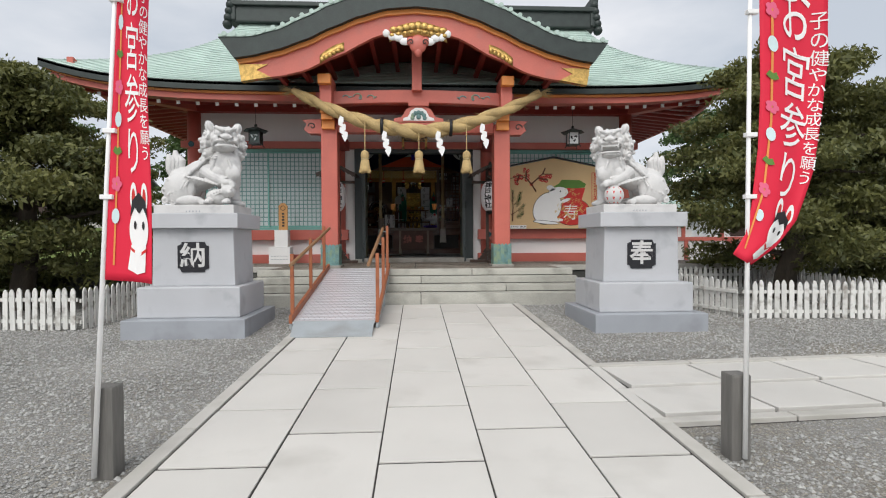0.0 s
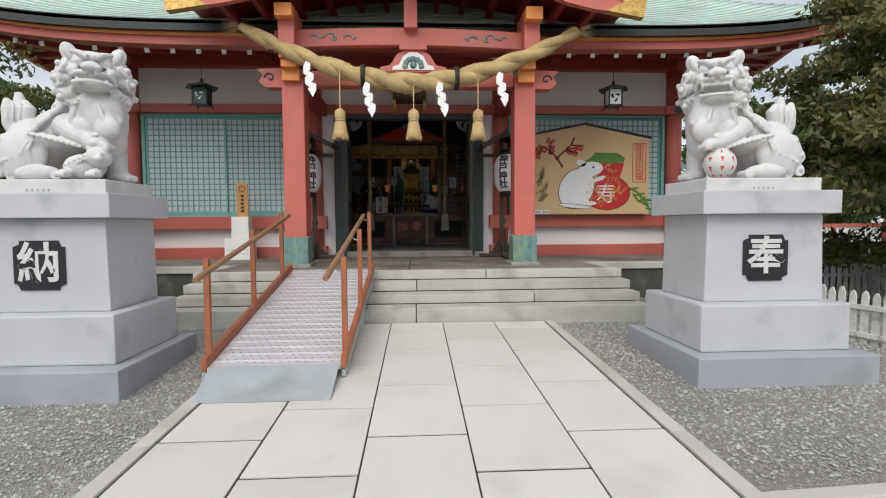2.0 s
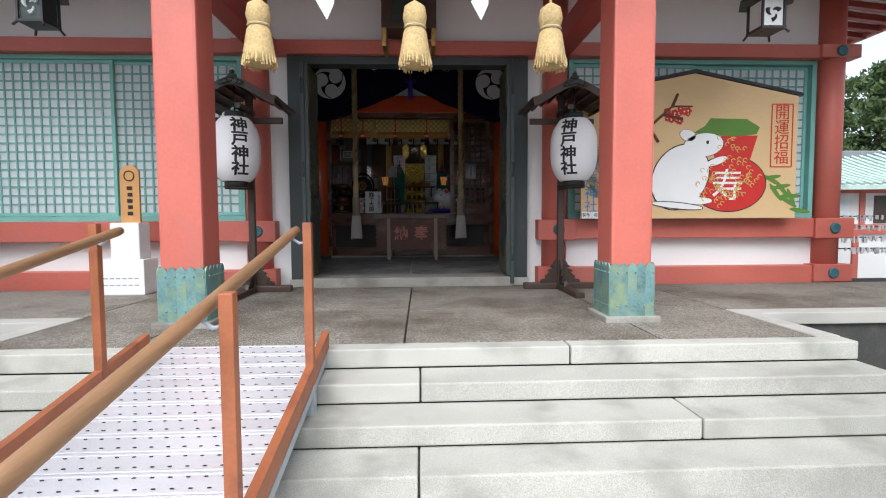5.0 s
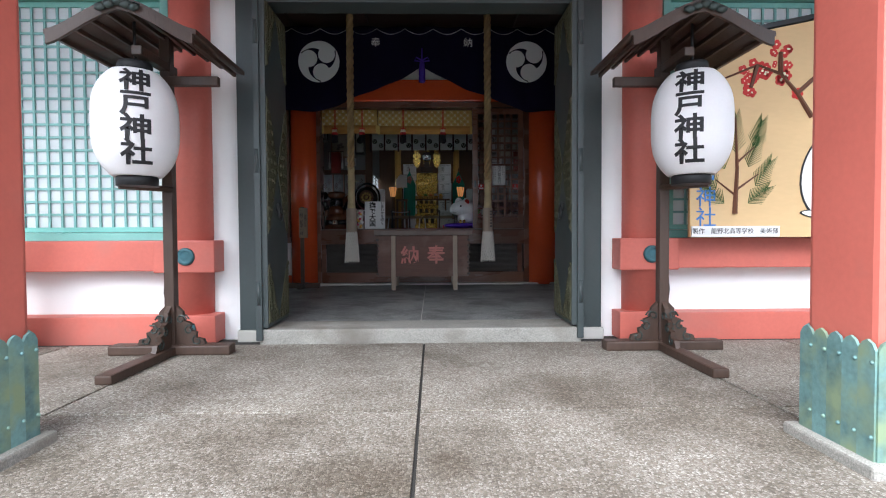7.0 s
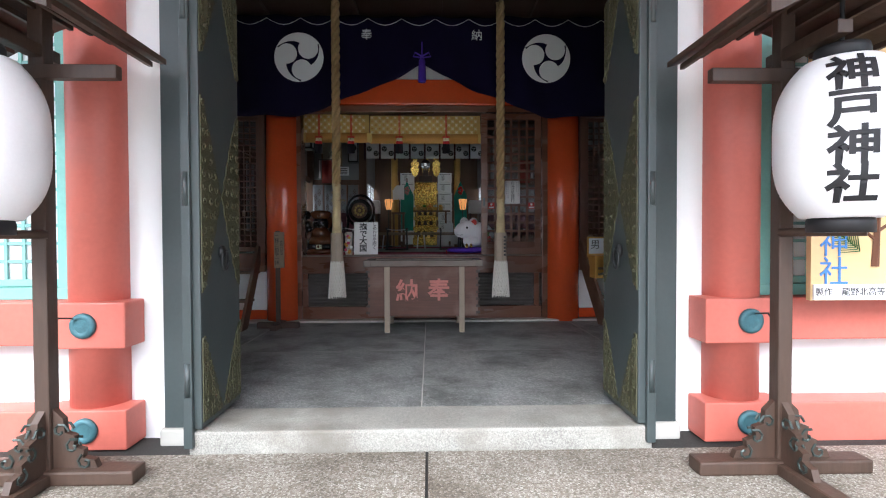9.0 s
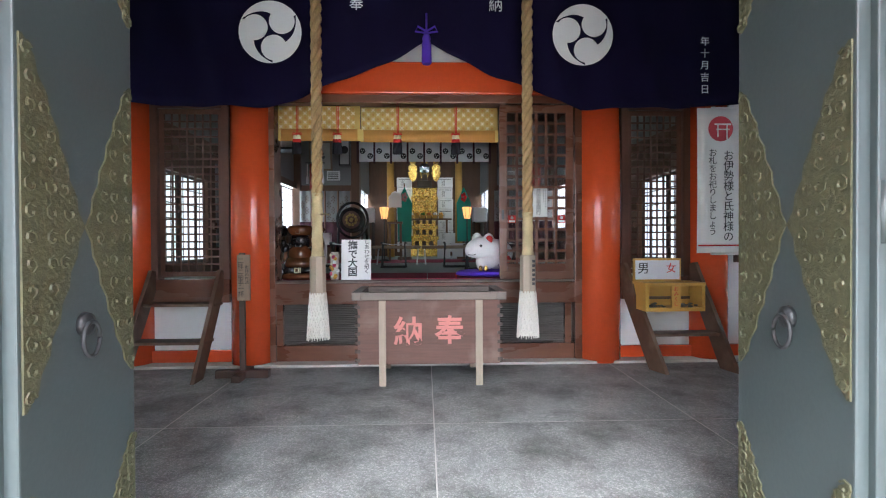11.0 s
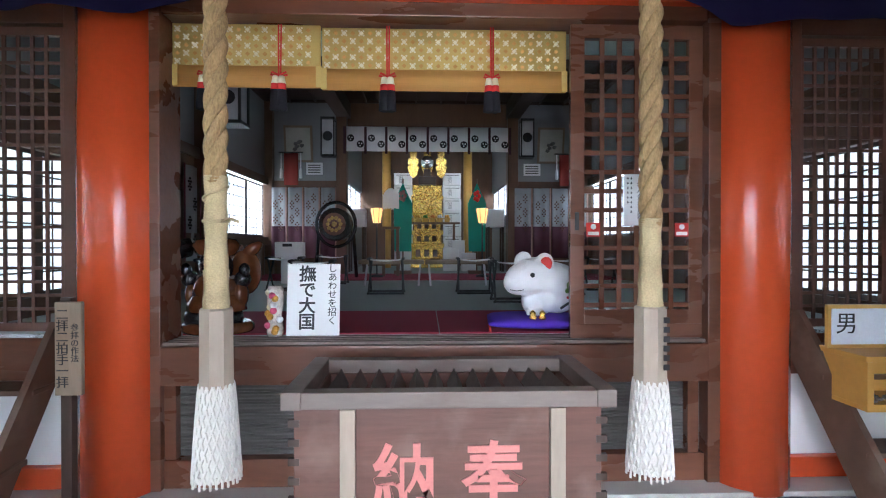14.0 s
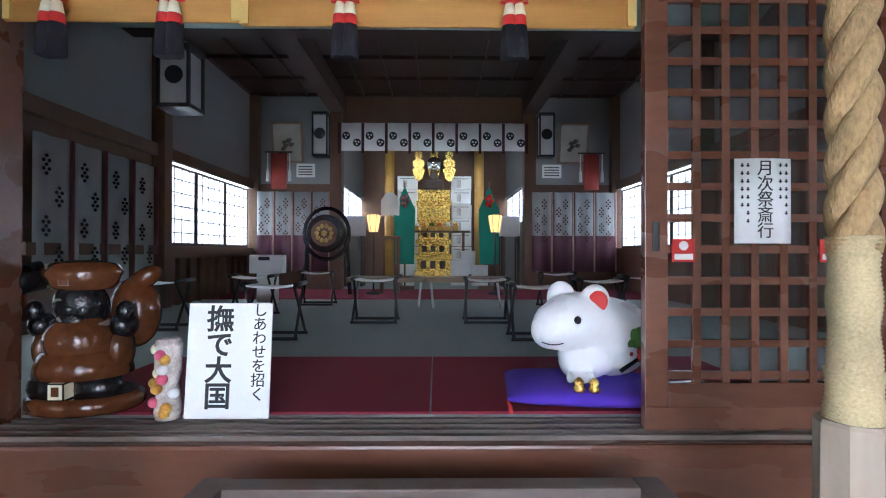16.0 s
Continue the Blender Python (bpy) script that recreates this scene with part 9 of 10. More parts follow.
for k in range(60):
    a, q = rr.uniform(0, 6.28), rr.uniform(0.02, 0.2)
    x, y = -0.65 + q * math.cos(a), 27.3 + 0.6 * q * math.sin(a)
    box(bm, x - 0.018, x + 0.018, y - 0.002, y + 0.002, 3.32 - 0.25 * q, 3.74 - 0.8 * q)
part("paper_strip", bm, PAPER, p)["kind"] = "stuff"
bm = B()
tube(bm, [(-0.65, 27.3, 2.89), (-0.65, 27.3, 3.84)], 0.012, 6)
part("rod", bm, YELLOWWOOD, p)
for x in (-0.42, 1.28):
    p = thing("green_brocade_banner", (x, 28.0, HALL_Z), "emerald green pointed brocade banner on a stand", "banner", "green banners")
    bm = B()
    prism(bm, [(x - 0.19, 2.35), (x + 0.19, 2.35), (x + 0.21, 3.45), (x, 3.92), (x - 0.21, 3.45)], 27.98, 28.0)
    part("cloth", bm, GREEN_CLOTH, p)
    bm = B()
    tube(bm, [(x, 28.02, HALL_Z), (x, 28.02, 4.02)], 0.018, 8)
    box(bm, x - 0.2, x + 0.2, 27.9, 28.14, HALL_Z, HALL_Z + 0.08)
    part("stand", bm, HALLWOOD, p)
    bm = B()
    for j in range(5):
        ball(bm, (x + 0.05 * math.cos(j * 1.26), 27.96, 3.62 + 0.09 * math.sin(j * 1.26)), (0.05, 0.02, 0.06), 1)
    part("knot", bm, mat("dusty_pink_cord", (0.42, 0.2, 0.18), 0.8) if x < 0 else RED_THREAD, p)

dr = thing("drum", (-1.75, 26.9, HALL_Z), "round lacquered drum in a dark carved stand", "drum")
bm = B()
tube(bm, [(-1.75, 26.72, 2.92), (-1.75, 26.80, 2.92), (-1.75, 27.05, 2.92), (-1.75, 27.13, 2.92)], [0.31, 0.34, 0.34, 0.31], 32)
part("shell", bm, CARVED_DARK, dr)
bm = B()
disc(bm, -1.75, 2.92, 0.23, 26.705, 26.72, 32)
hd = part("head", bm, BROWNWOOD, dr)
bm = B()
for j in range(10):
    ball(bm, (-1.75 + 0.13 * math.cos(j * 0.628), 26.70, 2.92 + 0.13 * math.sin(j * 0.628)), (0.045, 0.008, 0.045), 1)
ball(bm, (-1.75, 26.70, 2.92), (0.06, 0.008, 0.06), 1)
part("painted_ring", bm, GOLD, hd)
bm = B()
tube(bm, [(-1.75 + 0.40 * math.cos(a), 26.92, 2.92 + 0.46 * math.sin(a)) for a in np.linspace(0, 6.28, 28)], 0.035, 8)
for s in (-1, 1):
    tube(bm, [(-1.75 + s * 0.36, 26.92, 2.7), (-1.75 + s * 0.42, 26.92, HALL_Z)], 0.035, 8)
part("stand", bm, CARVED_DARK, dr)


def stool(x, y):
    t = thing("folding_stool", (x, y, HALL_Z), "black folding stool with a white cloth seat", "stool", "folding stools")
    bm = B()
    sheet(bm, lambda u, v: (x - 0.21 + 0.42 * u, y - 0.15 + 0.30 * v, 2.305 - 0.02 * math.sin(math.pi * u)), 6, 2, 0.012)
    part("seat", bm, PAPER, t)
    for dx in (-0.23, 0.23):
        bm = B()
        tube(bm, [(x + dx, y - 0.17, 2.31), (x + dx, y + 0.17, 2.31)], 0.02, 8)
        part("seat_bar", bm, IRON, t)
        for s in (-1, 1):
            bm = B()
            tube(bm, [(x + dx * 0.93, y + s * 0.15, 2.30), (x + dx, y - s * 0.17, HALL_Z + 0.02)], 0.014, 6)
            part("leg", bm, IRON, t)
    for s in (-1, 1):
        bm = B()
        tube(bm, [(x - 0.25, y + s * 0.17, HALL_Z + 0.016), (x + 0.25, y + s * 0.17, HALL_Z + 0.016)], 0.016, 6)
        part("foot_bar", bm, IRON, t)


for x, y in ((-0.44, 23.4), (0.77, 23.4), (-1.22, 22.4), (1.12, 22.35), (-1.95, 23.9), (1.95, 23.2), (-2.5, 22.9), (-1.5, 25.2), (1.9, 24.9), (2.7, 23.9)):
    stool(x, y)
lt = thing("low_table", (0.1, 24.9, HALL_Z), "long low table with a tan cover and steel legs", "table")
bm = B()
box(bm, -1.0, 0.07, 24.7, 25.2, 2.18, 2.25, 0.015)
part("tabletop", bm, SIGNWOOD, lt)
bm = B()
box(bm, 0.09, 1.2, 24.7, 25.2, 2.18, 2.25, 0.015)
part("tabletop", bm, SIGNWOOD, lt)
for x in (-0.9, -0.02, 0.18, 1.1):
    bm = B()
    tube(bm, [(x, 24.75, HALL_Z), (x + (0.03 if x < 0 else -0.03), 24.85, 2.18)], 0.016, 8)
    part("leg", bm, ALU, lt)
ap = thing("air_purifier", (-2.25, 25.3, HALL_Z), "pale white air purifier on a small stand", "appliance")
bm = B()
box(bm, -2.5, -2.02, 25.2, 25.42, 2.28, 2.55, 0.02)
part("body", bm, PAPER, ap)
bm = B()
box(bm, -2.4, -2.12, 25.22, 25.4, HALL_Z, 2.28, 0.02)
part("base", bm, PAPER, ap)
bm = B()
box(bm, -2.36, -2.2, 25.192, 25.199, 2.47, 2.52)
part("display", bm, BLACK, ap)
for x0, x1 in ((-3.15, -2.5), (2.72, 3.35)):
    p = thing("framed_painting", ((x0 + x1) / 2, 28.25, 4.42), "framed pale ink painting leaning from the wall", "picture", "framed paintings")
    m_ = Matrix.Translation((0, 28.25, 4.42)) @ Matrix.Rotation(radians(9), 4, "X") @ Matrix.Translation((0, -28.25, -4.42))
    bm = B()
    box(bm, x0, x1, 28.2, 28.24, 4.42, 5.25, 0.006, m_)
    fr_ = part("frame", bm, SIGNWOOD, p)
    bm = B()
    box(bm, x0 + 0.05, x1 - 0.05, 28.19, 28.199, 4.47, 5.20, 0, m_)
    pc = part("picture", bm, mat("aged_paper", (0.42, 0.40, 0.34), 0.8), fr_)
    bm = B()
    for j in range(6):
        ball(bm, m_ @ Vector(((x0 + x1) / 2 + 0.08 * math.cos(j), 28.186, 4.8 + 0.09 * math.sin(j * 1.7))), (0.06, 0.004, 0.05), 1)
    part("ink_shape", bm, GREY_WOOD, pc)
for x in (-2.10, 2.42):
    p = thing("hanging_box_lantern", (x, 27.95, 4.5), "tall black-framed white box lantern with a crest", "lantern", "box lanterns")
    bm = B()
    box(bm, x - 0.13, x + 0.13, 27.85, 28.1, 4.55, 5.32)
    pc = part("panel", bm, mat("grey_lantern_paper", (0.5, 0.5, 0.5), 0.7), p)
    bm = B()
    for a in (-0.14, 0.14):
        for c in (27.84, 28.11):
            box(bm, x + a - 0.015, x + a + 0.015, c - 0.015, c + 0.015, 4.5, 5.38)
    for z in (4.52, 5.36):
        box(bm, x - 0.155, x + 0.155, 27.83, 28.125, z - 0.02, z + 0.02)
    part("frame", bm, IRON, p)
    bm = B()
    disc(bm, x, 4.95, 0.11, 27.842, 27.849, 20)
    part("crest", bm, BLACK, pc)
p = thing("hanging_box_lantern", (-2.4, 23.0, 4.0), "large black-framed box lantern hung from the ceiling", "lantern", "box lanterns")
bm = B()
box(bm, -2.53, -2.25, 22.9, 23.18, 4.08, 4.6)
pc = part("panel", bm, mat("dim_lantern_paper", (0.45, 0.45, 0.46), 0.7), p)
bm = B()
for a in (-2.54, -2.24):
    for c in (22.89, 23.19):
        box(bm, a - 0.015, a + 0.015, c - 0.015, c + 0.015, 4.03, 4.66)
for z in (4.05, 4.64):
    box(bm, -2.56, -2.22, 22.87, 23.21, z - 0.02, z + 0.02)
box(bm, -2.41, -2.37, 23.02, 23.06, 4.66, 5.8)
part("frame", bm, IRON, p)
bm = B()
disc(bm, -2.39, 4.36, 0.09, 22.892, 22.899, 20)
part("crest", bm, BLACK, pc)
for x in (-2.95, 3.35):
    p = thing("red_hanging_cloth", (x, 28.0, 3.85), "dark red hanging cloth with pale tassels on a rod", "hanging cloth", "red cloths")
    bm = B()
    sheet(bm, lambda u, v: (x - 0.16 + 0.32 * u, 27.98 + 0.012 * math.sin(7 * u), 3.86 + 0.72 * v), 8, 2, (0, 0.004, 0))
    part("cloth", bm, mat("dark_red_cloth", (0.25, 0.03, 0.02), 0.8), p)
    bm = B()
    tube(bm, [(x - 0.27, 27.98, 4.6), (x + 0.27, 27.98, 4.6)], 0.014, 8)
    tube(bm, [(x, 27.98, 4.6), (x, 28.32, 4.62)], 0.012, 6)
    part("rod", bm, IRON, p)
    bm = B()
    for s in (-0.22, 0.22):
        lathe(bm, [(0.012, 4.58), (0.015, 4.25), (0.03, 4.2), (0.035, 4.02), (0.02, 4.01)], (x + s, 27.98, 0), 10)
    part("tassels", bm, PAPER, p)
for x0, x1 in ((-2.68, -2.3), (2.42, 2.82)):
    p = thing("wall_notice", ((x0 + x1) / 2, 28.1, 4.13), "white printed notice card", "notice", "notice cards")
    bm = B()
    box(bm, x0, x1, 28.285, 28.305, 4.14, 4.42)
    pc = part("card", bm, PAPER, p)
    bm = B()
    for k in range(4):
        box(bm, x0 + 0.04, x1 - 0.05, 28.279, 28.2845, 4.18 + 0.055 * k, 4.205 + 0.055 * k)
    part("writing", bm, GREY_WOOD, pc)
lr = thing("low_railing", (-3.49, 26.4, HALL_Z), "low brown wooden railing before the windows", "railing")
for k in range(11):
    bm = B()
    box(bm, -3.52, -3.46, 24.8 + 0.32 * k, 24.84 + 0.32 * k, HALL_Z, 2.5)
    part("baluster", bm, HALLWOOD, lr)
bm = B()
box(bm, -3.54, -3.44, 24.7, 28.1, 2.5, 2.6)
part("top_rail", bm, HALLWOOD, lr)

# ---- things on the sill ----


def painted(name, bm, mats, at, label, category):
    """One plain mesh with painted areas, given by the faces' material indices."""
    bm.transform(Matrix.Translation(-Vector(at)))
    bmesh.ops.recalc_face_normals(bm, faces=bm.faces)
    me = bpy.data.meshes.new(name)
    bm.to_mesh(me)
    bm.free()
    for m_ in mats:
        me.materials.append(m_)
    ob = new(name, me)
    ob.location = at
    return tagged(ob, label, category)


class Painter:
    """Collects shapes in one bmesh, each with the index of its paint."""

    def __init__(self):
        self.bm = B()

    def mark(self, before, k):
        self.bm.faces.ensure_lookup_table()
        for f in self.bm.faces[before:]:
            f.material_index = k

    def ball(self, c, r, k, sub=3, m=None):
        b_ = len(self.bm.faces)
        ball(self.bm, c, r, sub, m)
        self.mark(b_, k)

    def tube(self, pts, r, k, seg=10):
        b_ = len(self.bm.faces)
        tube(self.bm, pts, r, seg)
        self.mark(b_, k)

    def lathe(self, prof, at, k, seg=28, sx=1.0, sy=1.0):
        b_ = len(self.bm.faces)
        lathe(self.bm, prof, at, seg, sx, sy)
        self.mark(b_, k)

    def box(self, *a, k=0, bev=0.0):
        b_ = len(self.bm.faces)
        box(self.bm, *a, bev)
        self.mark(b_, k)


def RX(a):
    return Matrix.Rotation(radians(a), 4, "X")


def RYm(a):
    return Matrix.Rotation(radians(a), 4, "Y")


def RZm(a):
    return Matrix.Rotation(radians(a), 4, "Z")


# wooden figure of a laughing god with mallet and sack
P = Painter()
fx, fy, fz = -1.50, 20.40, HALL_Z + 0.0
P.lathe([(0.30, 0), (0.325, 0.02), (0.32, 0.055), (0.29, 0.075)], (fx, fy, fz), 0, 32, 1.0, 0.75)
for s in (-1, 1):
    P.lathe([(0.105, 0), (0.115, 0.03), (0.105, 0.075), (0.08, 0.085)], (fx + s * 0.13, fy - 0.09, fz + 0.075), 1, 20, 1.15, 0.9)
    P.ball((fx + s * 0.14, fy - 0.10, fz + 0.19), (0.06, 0.06, 0.07), 1)
P.box(fx - 0.055, fx + 0.035, fy - 0.235, fy - 0.15, fz + 0.075, fz + 0.15, k=1, bev=0.006)
P.box(fx - 0.03, fx + 0.01, fy - 0.238, fy - 0.234, fz + 0.095, fz + 0.135, k=2)
P.ball((fx, fy, fz + 0.28), (0.225, 0.19, 0.155), 0)
P.ball((fx, fy - 0.06, fz + 0.31), (0.19, 0.16, 0.13), 0)
for k in range(5):
    P.tube([(fx + (0.205 - 0.01 * k) * math.cos(a), fy - 0.01 + (0.205 - 0.01 * k) * math.sin(a) * 0.95, fz + 0.20 + 0.05 * k - 0.035 * math.sin(-a)) for a in np.linspace(-2.9, -0.25, 16)], 0.012, 0 if k % 2 else 3)
P.lathe([(0.20, 0), (0.262, 0.012), (0.255, 0.06), (0.225, 0.115), (0.20, 0.13)], (fx, fy - 0.02, fz + 0.145), 0, 30, 1.0, 0.85)
P.ball((fx, fy - 0.05, fz + 0.475), (0.145, 0.115, 0.115), 1)
P.ball((fx, fy - 0.145, fz + 0.455), (0.035, 0.03, 0.026), 1)
for s in (-1, 1):
    P.ball((fx + s * 0.055, fy - 0.12, fz + 0.45), (0.045, 0.035, 0.035), 1)
    P.tube([(fx + s * (0.055 + 0.028 * math.cos(a)), fy - 0.152, fz + 0.487 + 0.012 * math.sin(a)) for a in np.linspace(0.2, 2.9, 7)], 0.006, 3, 6)
    P.ball((fx + s * 0.125, fy - 0.03, fz + 0.46), (0.025, 0.03, 0.06), 1)
    P.ball((fx + s * 0.235, fy - 0.03, fz + 0.375), (0.075, 0.075, 0.06), 1)
    P.ball((fx + s * 0.26, fy - 0.06, fz + 0.44), (0.05, 0.045, 0.05), 1)
    P.ball((fx + s * 0.22, fy - 0.02, fz + 0.27), (0.06, 0.09, 0.10), 0)
P.ball((fx, fy - 0.14, fz + 0.405), (0.075, 0.035, 0.04), 1)
P.tube([(fx + 0.05 * math.cos(a), fy - 0.166, fz + 0.425 + 0.022 * math.sin(a)) for a in np.linspace(3.3, 6.1, 9)], 0.008, 3, 6)
P.lathe([(0.135, 0), (0.155, 0.02), (0.185, 0.075), (0.155, 0.115), (0.06, 0.13)], (fx, fy - 0.035, fz + 0.54), 0, 26, 1.15, 0.95)
P.box(fx - 0.03, fx + 0.03, fy - 0.195, fy - 0.17, fz + 0.56, fz + 0.63, k=3, bev=0.005)
P.tube([(fx - 0.30, fy - 0.08, fz + 0.40), (fx - 0.30, fy - 0.10, fz + 0.60)], 0.016, 0)
P.tube([(fx - 0.36, fy - 0.20, fz + 0.565), (fx - 0.25, fy - 0.02, fz + 0.60)], 0.068, 1, 18)
P.tube([(fx - 0.372, fy - 0.222, fz + 0.561), (fx - 0.36, fy - 0.20, fz + 0.565)], 0.060, 2, 18)
P.ball((fx + 0.20, fy + 0.14, fz + 0.42), (0.15, 0.12, 0.17), 0)
P.ball((fx + 0.26, fy + 0.13, fz + 0.58), (0.11, 0.07, 0.05), 0, 3, RYm(-25))
bmesh.ops.transform(P.bm, verts=P.bm.verts, matrix=Matrix.Translation((fx, fy, fz)) @ Matrix.Diagonal((0.84, 0.84, 1.08, 1)) @ Matrix.Translation((-fx, -fy, -fz)))
painted("god_figure", P.bm, (CARVED, CARVED_DARK, CREAM, RIMWOOD), (fx, fy, fz), "polished wooden figure of a laughing lucky god with mallet and sack", "statue")

# white ceramic mouse
P = Painter()
mx, my, mz = 1.02, 20.56, HALL_Z + 0.105
spine = ((-0.225, -0.105, 0.245, 0.070), (-0.205, -0.10, 0.262, 0.098), (-0.16, -0.085, 0.285, 0.128), (-0.10, -0.065, 0.298, 0.150), (-0.03, -0.035, 0.295, 0.160), (0.04, 0.0, 0.270, 0.168), (0.11, 0.04, 0.235, 0.190), (0.19, 0.08, 0.205, 0.200))
for k in range(7):
    for f in range(6):
        q = [spine[k][j] + (spine[k + 1][j] - spine[k][j]) * f / 6 for j in range(4)]
        P.ball((mx + q[0], my + q[1], mz + q[2]), (q[3] * 1.05, q[3] * 0.95, q[3]), 0)
for f in range(6):
    P.ball((mx - 0.05 + 0.02 * f, my - 0.055 + 0.015 * f, mz + 0.10 + 0.012 * f), (0.105 + 0.012 * f, 0.11 + 0.008 * f, 0.105), 0)
P.ball((mx + 0.0, my - 0.02, mz + 0.12), (0.15, 0.14, 0.125), 0)
P.ball((mx + 0.15, my + 0.05, mz + 0.14), (0.19, 0.17, 0.145), 0)
for k in range(4):
    P.ball((mx - 0.12 + 0.035 * k, my - 0.150 - 0.006 * k, mz + 0.03), (0.019, 0.026, 0.03), 0, 2)
for dx, dy, dz in ((-0.13, 0.0, 0.425), (0.02, -0.10, 0.415)):
    P.ball((mx + dx, my + dy, mz + dz), (0.075, 0.04, 0.085), 0, 3, RZm(-20) @ RYm(12))
bmesh.ops.recalc_face_normals(P.bm, faces=P.bm.faces)
me = bpy.data.meshes.new("mouse_body")
P.bm.to_mesh(me)
tmp = new("mouse_tmp", me)
md = tmp.modifiers.new("remesh", "REMESH")
md.mode, md.voxel_size, md.use_smooth_shade = "VOXEL", 0.009, True
sm = tmp.modifiers.new("smooth", "SMOOTH")
sm.factor, sm.iterations = 0.5, 4
done = bpy.data.meshes.new_from_object(tmp.evaluated_get(bpy.context.evaluated_depsgraph_get()))
bpy.data.objects.remove(tmp)
P.bm.clear()
P.bm.from_mesh(done)
for f in P.bm.faces:
    f.material_index = 0
for dx, dy, dz in ((0.02, -0.10, 0.415),):
    P.ball((mx + dx + 0.004, my + dy - 0.030, mz + dz - 0.005), (0.052, 0.018, 0.058), 1, 3, RZm(-20) @ RYm(12))
P.ball((mx - 0.095, my - 0.200, mz + 0.325), (0.019, 0.012, 0.021), 2, 2)
P.tube([(mx - 0.265 + 0.025 * k, my - 0.170 - 0.008 * k, mz + 0.212 - 0.01 * math.sin(math.pi * k / 4)) for k in range(5)], 0.003, 2, 5)
for a, b_, r in ((0.22, 0.235, 0.045), (0.26, 0.25, 0.04), (0.20, 0.20, 0.035), (0.245, 0.20, 0.04)):
    P.ball((mx + a, my - 0.106, mz + b_), (r, 0.018, r * 0.8), 3, 2)
for j in range(5):
    P.ball((mx + 0.285 + 0.028 * math.cos(1.257 * j), my - 0.090, mz + 0.135 + 0.028 * math.sin(1.257 * j)), (0.026, 0.02, 0.026), 1, 2)
P.tube([(mx + 0.15, my - 0.115, mz + 0.055), (mx + 0.27, my - 0.085, mz + 0.125)], 0.011, 2, 6)
P.ball((mx + 0.205, my - 0.105, mz + 0.14), (0.014, 0.01, 0.014), 1, 2)
painted("mouse_figurine", P.bm, (CERAMIC, REDPAINT, BLACK, LEAFGREEN), (mx, my, mz - 0.02), "white ceramic mouse figurine with red ear and painted pine and plum", "figurine")
cs = thing("cushion", (1.0, 20.55, HALL_Z), "purple square cushion with small tassels", "cushion")
bm = B()
sheet(bm, lambda u, v: Vector((1.0, 20.55, HALL_Z + 0.055)) + RZm(-6) @ Vector(((u - 0.5) * 0.80, (v - 0.5) * 0.60, 0.055 * (math.sin(math.pi * u) * math.sin(math.pi * v)) ** 0.3)), 20, 16)
sheet(bm, lambda u, v: Vector((1.0, 20.55, HALL_Z + 0.055)) + RZm(-6) @ Vector(((u - 0.5) * 0.80, (v - 0.5) * 0.60, -0.052 * (math.sin(math.pi * u) * math.sin(math.pi * v)) ** 0.3)), 20, 16)
bmesh.ops.remove_doubles(bm, verts=bm.verts, dist=0.001)
part("cover", bm, PURPLE, cs)
for dx, dy in ((-0.40, -0.30), (0.40, -0.30)):
    c = Vector((1.0, 20.55, HALL_Z + 0.055)) + RZm(-6) @ Vector((dx, dy, 0))
    bm = B()
    tube(bm, [c, c + Vector((0.01, -0.03, -0.02)), c + Vector((0.01, -0.035, -0.05))], [0.006, 0.01, 0.013], 8)
    part("tassel", bm, RED_THREAD, cs)
for x, y in ((0.915, 20.30), (0.985, 20.285)):
    bm = B()
    lathe(bm, [(0.022, 0), (0.03, 0.015), (0.02, 0.035), (0.025, 0.05), (0.008, 0.07)], (x, y, HALL_Z + 0.095), 12)
    solid("gilt_trinket", bm, GILT, "tiny gilt trinket on the cushion", "trinket", "gilt trinkets")

sg = thing("calligraphy_sign", (-0.74, 20.22, 1.82), "white card sign with large brushed characters leaning on the sill", "sign")
m_ = Matrix.Translation((-0.74, 20.22, 1.825)) @ RX(-6)
bm = B()
box(bm, -0.195, 0.195, 0, 0.012, 0, 0.53, 0.002, m_)
cd = part("card", bm, PAPER, sg)
for text, size, x, z, sp_ in (("撫で\n大国".replace("\n", ""), 0.127, -0.045, 0.272, 0.93), ("しあわせを招く", 0.068, 0.14, 0.30, 0.95)):
    t = letters(down(text), size, 0.002, sp_, 0.022 if size > 0.1 else 0.006)
    t.transform(m_ @ Matrix.Translation((x, -0.002, z)))
    part("brush_text", t, BLACK, cd)

bt = thing("lucky_charm_bottle", (-1.02, 20.25, 1.82), "clear-wrapped bundle of amber and pink lucky charms", "ornament")
bm = B()
lathe(bm, [(0.055, 0), (0.062, 0.03), (0.055, 0.10), (0.045, 0.16), (0.058, 0.22), (0.062, 0.34), (0.05, 0.37)], (-1.02, 20.25, 1.822), 16)
part("wrapping", bm, CLEAR_WRAP, bt)
rr = random.Random(6)
for k in range(14):
    bm = B()
    a = rr.uniform(0, 6.28)
    ball(bm, (-1.02 + 0.045 * math.cos(a), 20.21 + 0.02 * math.sin(a), 1.86 + 0.022 * k), 0.026, 2)
    part("charm", bm, (FOIL, FOIL, PINK, CREAM, PAPER)[k % 5], bt)

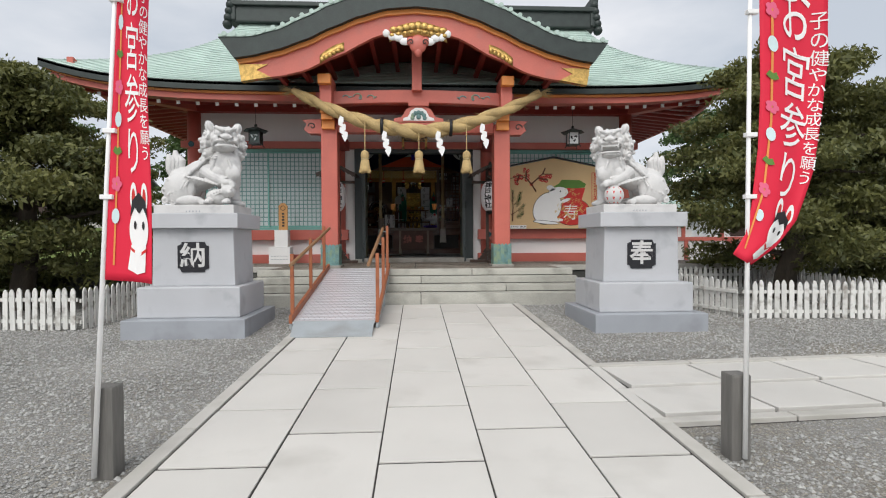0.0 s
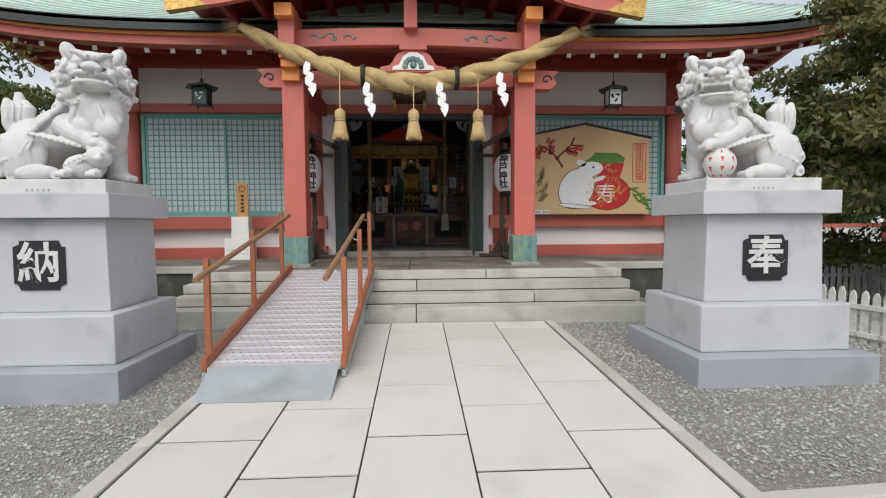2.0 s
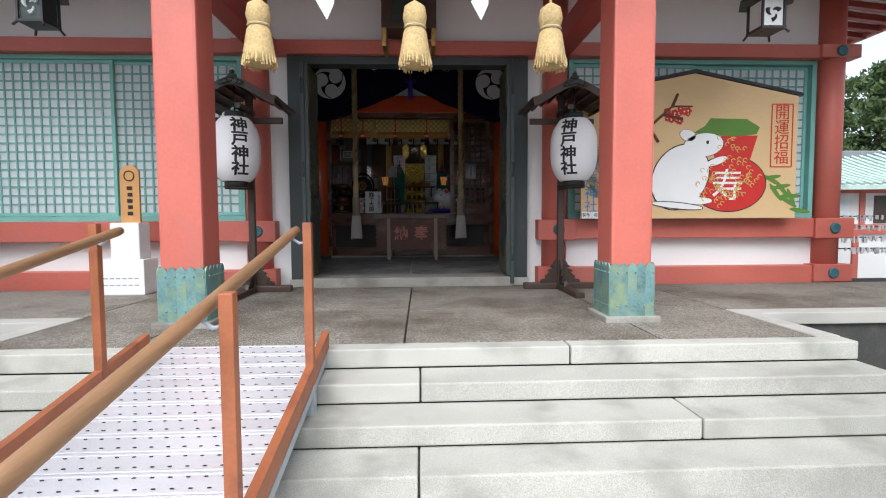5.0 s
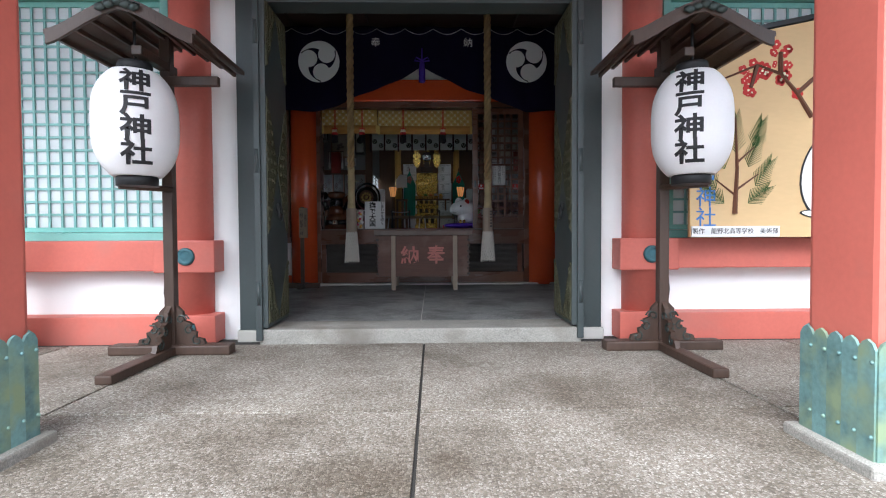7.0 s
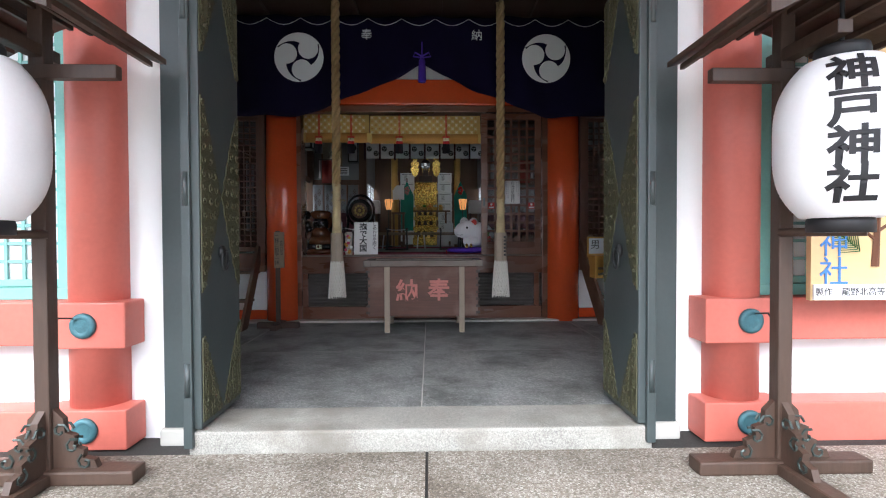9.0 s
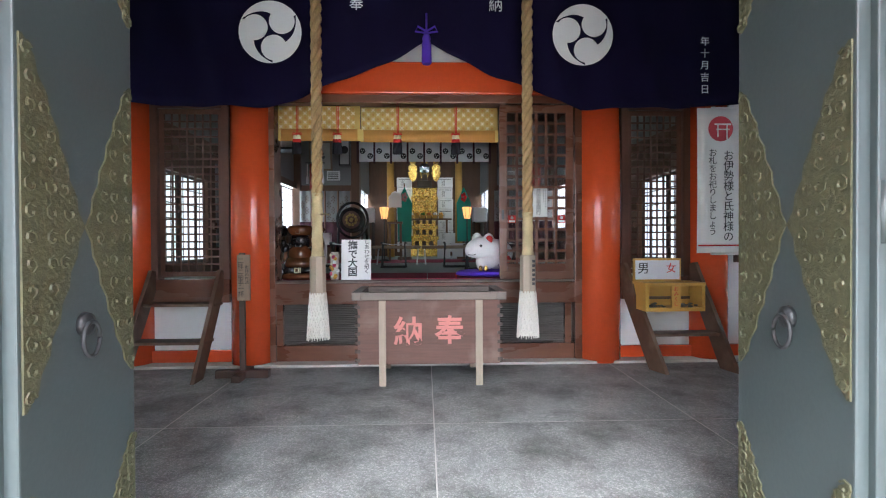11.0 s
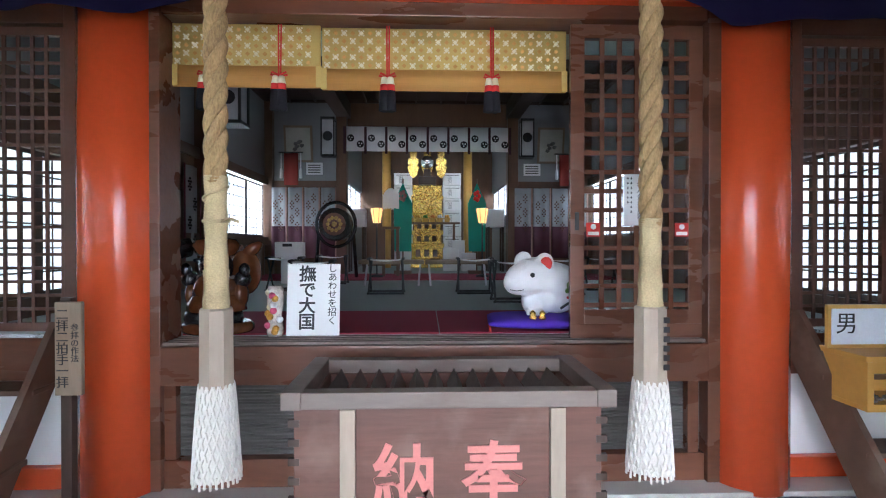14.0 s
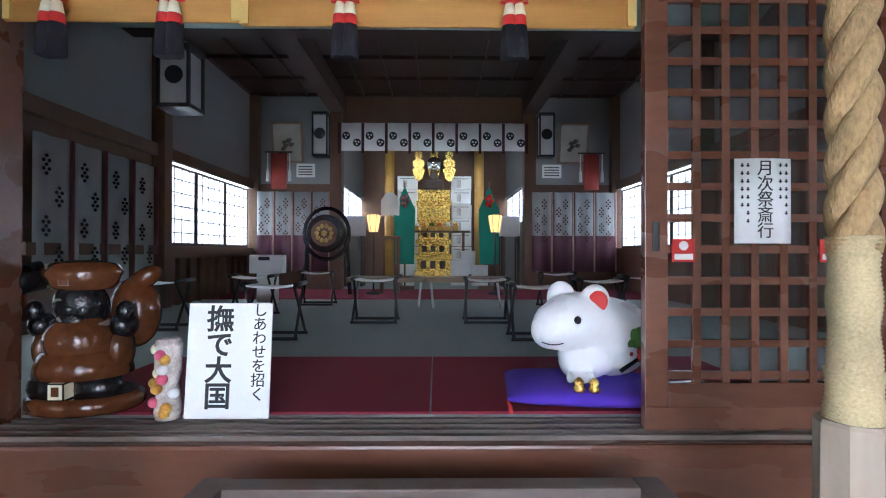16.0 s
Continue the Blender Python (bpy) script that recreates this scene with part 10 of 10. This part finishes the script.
# ---- bamboo blind with tassels ----
bl = thing("bamboo_blind", (-0.3, 20.18, 3.63), "ochre bamboo blind with yellow brocade border and red tassels", "blind")
for x0, x1, dz in ((-1.72, -0.668, 0.0), (-0.655, 1.13, -0.015)):
    bm = B()
    sheet(bm, lambda u, v: (x0 + (x1 - x0) * u, 20.17, 3.635 + dz + 0.16 * v), 2, 1, (0, 0.012, 0))
    lo = part("lower_blind", bm, BLIND, bl)
    bm = B()
    sheet(bm, lambda u, v: (x0 + (x1 - x0) * u, 20.165, 3.79 + dz + 0.295 * v), 2, 1, (0, 0.02, 0))
    up_ = part("brocade_border", bm, BROCADE, bl)
    nx_ = int((x1 - x0) / 0.062)
    for q, mm_ in ((0, CREAM), (1, BLIND)):
        bm = B()
        for i in range(nx_):
            for j in range(5):
                if (i + j) % 2 != q:
                    continue
                cx_, cz_ = x0 + 0.035 + 0.062 * i, 3.815 + dz + 0.058 * j
                w = 0.017
                prism(bm, [(cx_ - w, cz_), (cx_, cz_ - w), (cx_ + w, cz_), (cx_, cz_ + w)], 20.160 + 0.001 * q, 20.1648)
                if q == 0:
                    for a in (0.785, 2.356, 3.927, 5.498):
                        disc(bm, cx_ + 0.022 * math.cos(a), cz_ + 0.022 * math.sin(a), 0.007, 20.160, 20.1648, 6)
        part("woven_pattern", bm, mm_, up_)["kind"] = "stuff"
    for xx in (x0 + 0.012, x1 - 0.012):
        bm = B()
        box(bm, xx - 0.02, xx + 0.02, 20.158, 20.1695, 3.64 + dz, 3.79 + dz)
        part("edge_band", bm, BROCADE, lo)
for x in (-1.47, -0.955, -0.18, 0.575):
    t = thing("blind_tassel", (x, 20.12, 3.45), "red, white and black thread tassel hung on red cord", "tassel", "blind tassels")
    bm = B()
    tube(bm, [(x - 0.006, 20.145, 4.08), (x - 0.004, 20.135, 3.70)], 0.006, 6)
    tube(bm, [(x + 0.012, 20.145, 4.08), (x + 0.01, 20.135, 3.70)], 0.006, 6)
    for s in (-1, 1):
        tube(bm, [(x, 20.13, 3.71), (x + s * 0.05, 20.13, 3.735), (x + s * 0.06, 20.13, 3.715), (x, 20.13, 3.70)], 0.007, 6)
    part("cord", bm, RED_THREAD, t)
    for s in (-0.022, 0.022):
        for z0, z1, r0, r1, m2 in ((3.645, 3.70, 0.03, 0.02, CREAM), (3.60, 3.645, 0.034, 0.03, RED_THREAD), (3.46, 3.60, 0.042, 0.034, DARK_THREAD)):
            bm = B()
            lathe(bm, [(r0 * 0.7, z0 - 0.005), (r0, z0), (r1, z1)], (x + s, 20.12, 0), 12)
            part("skein", bm, m2, t)
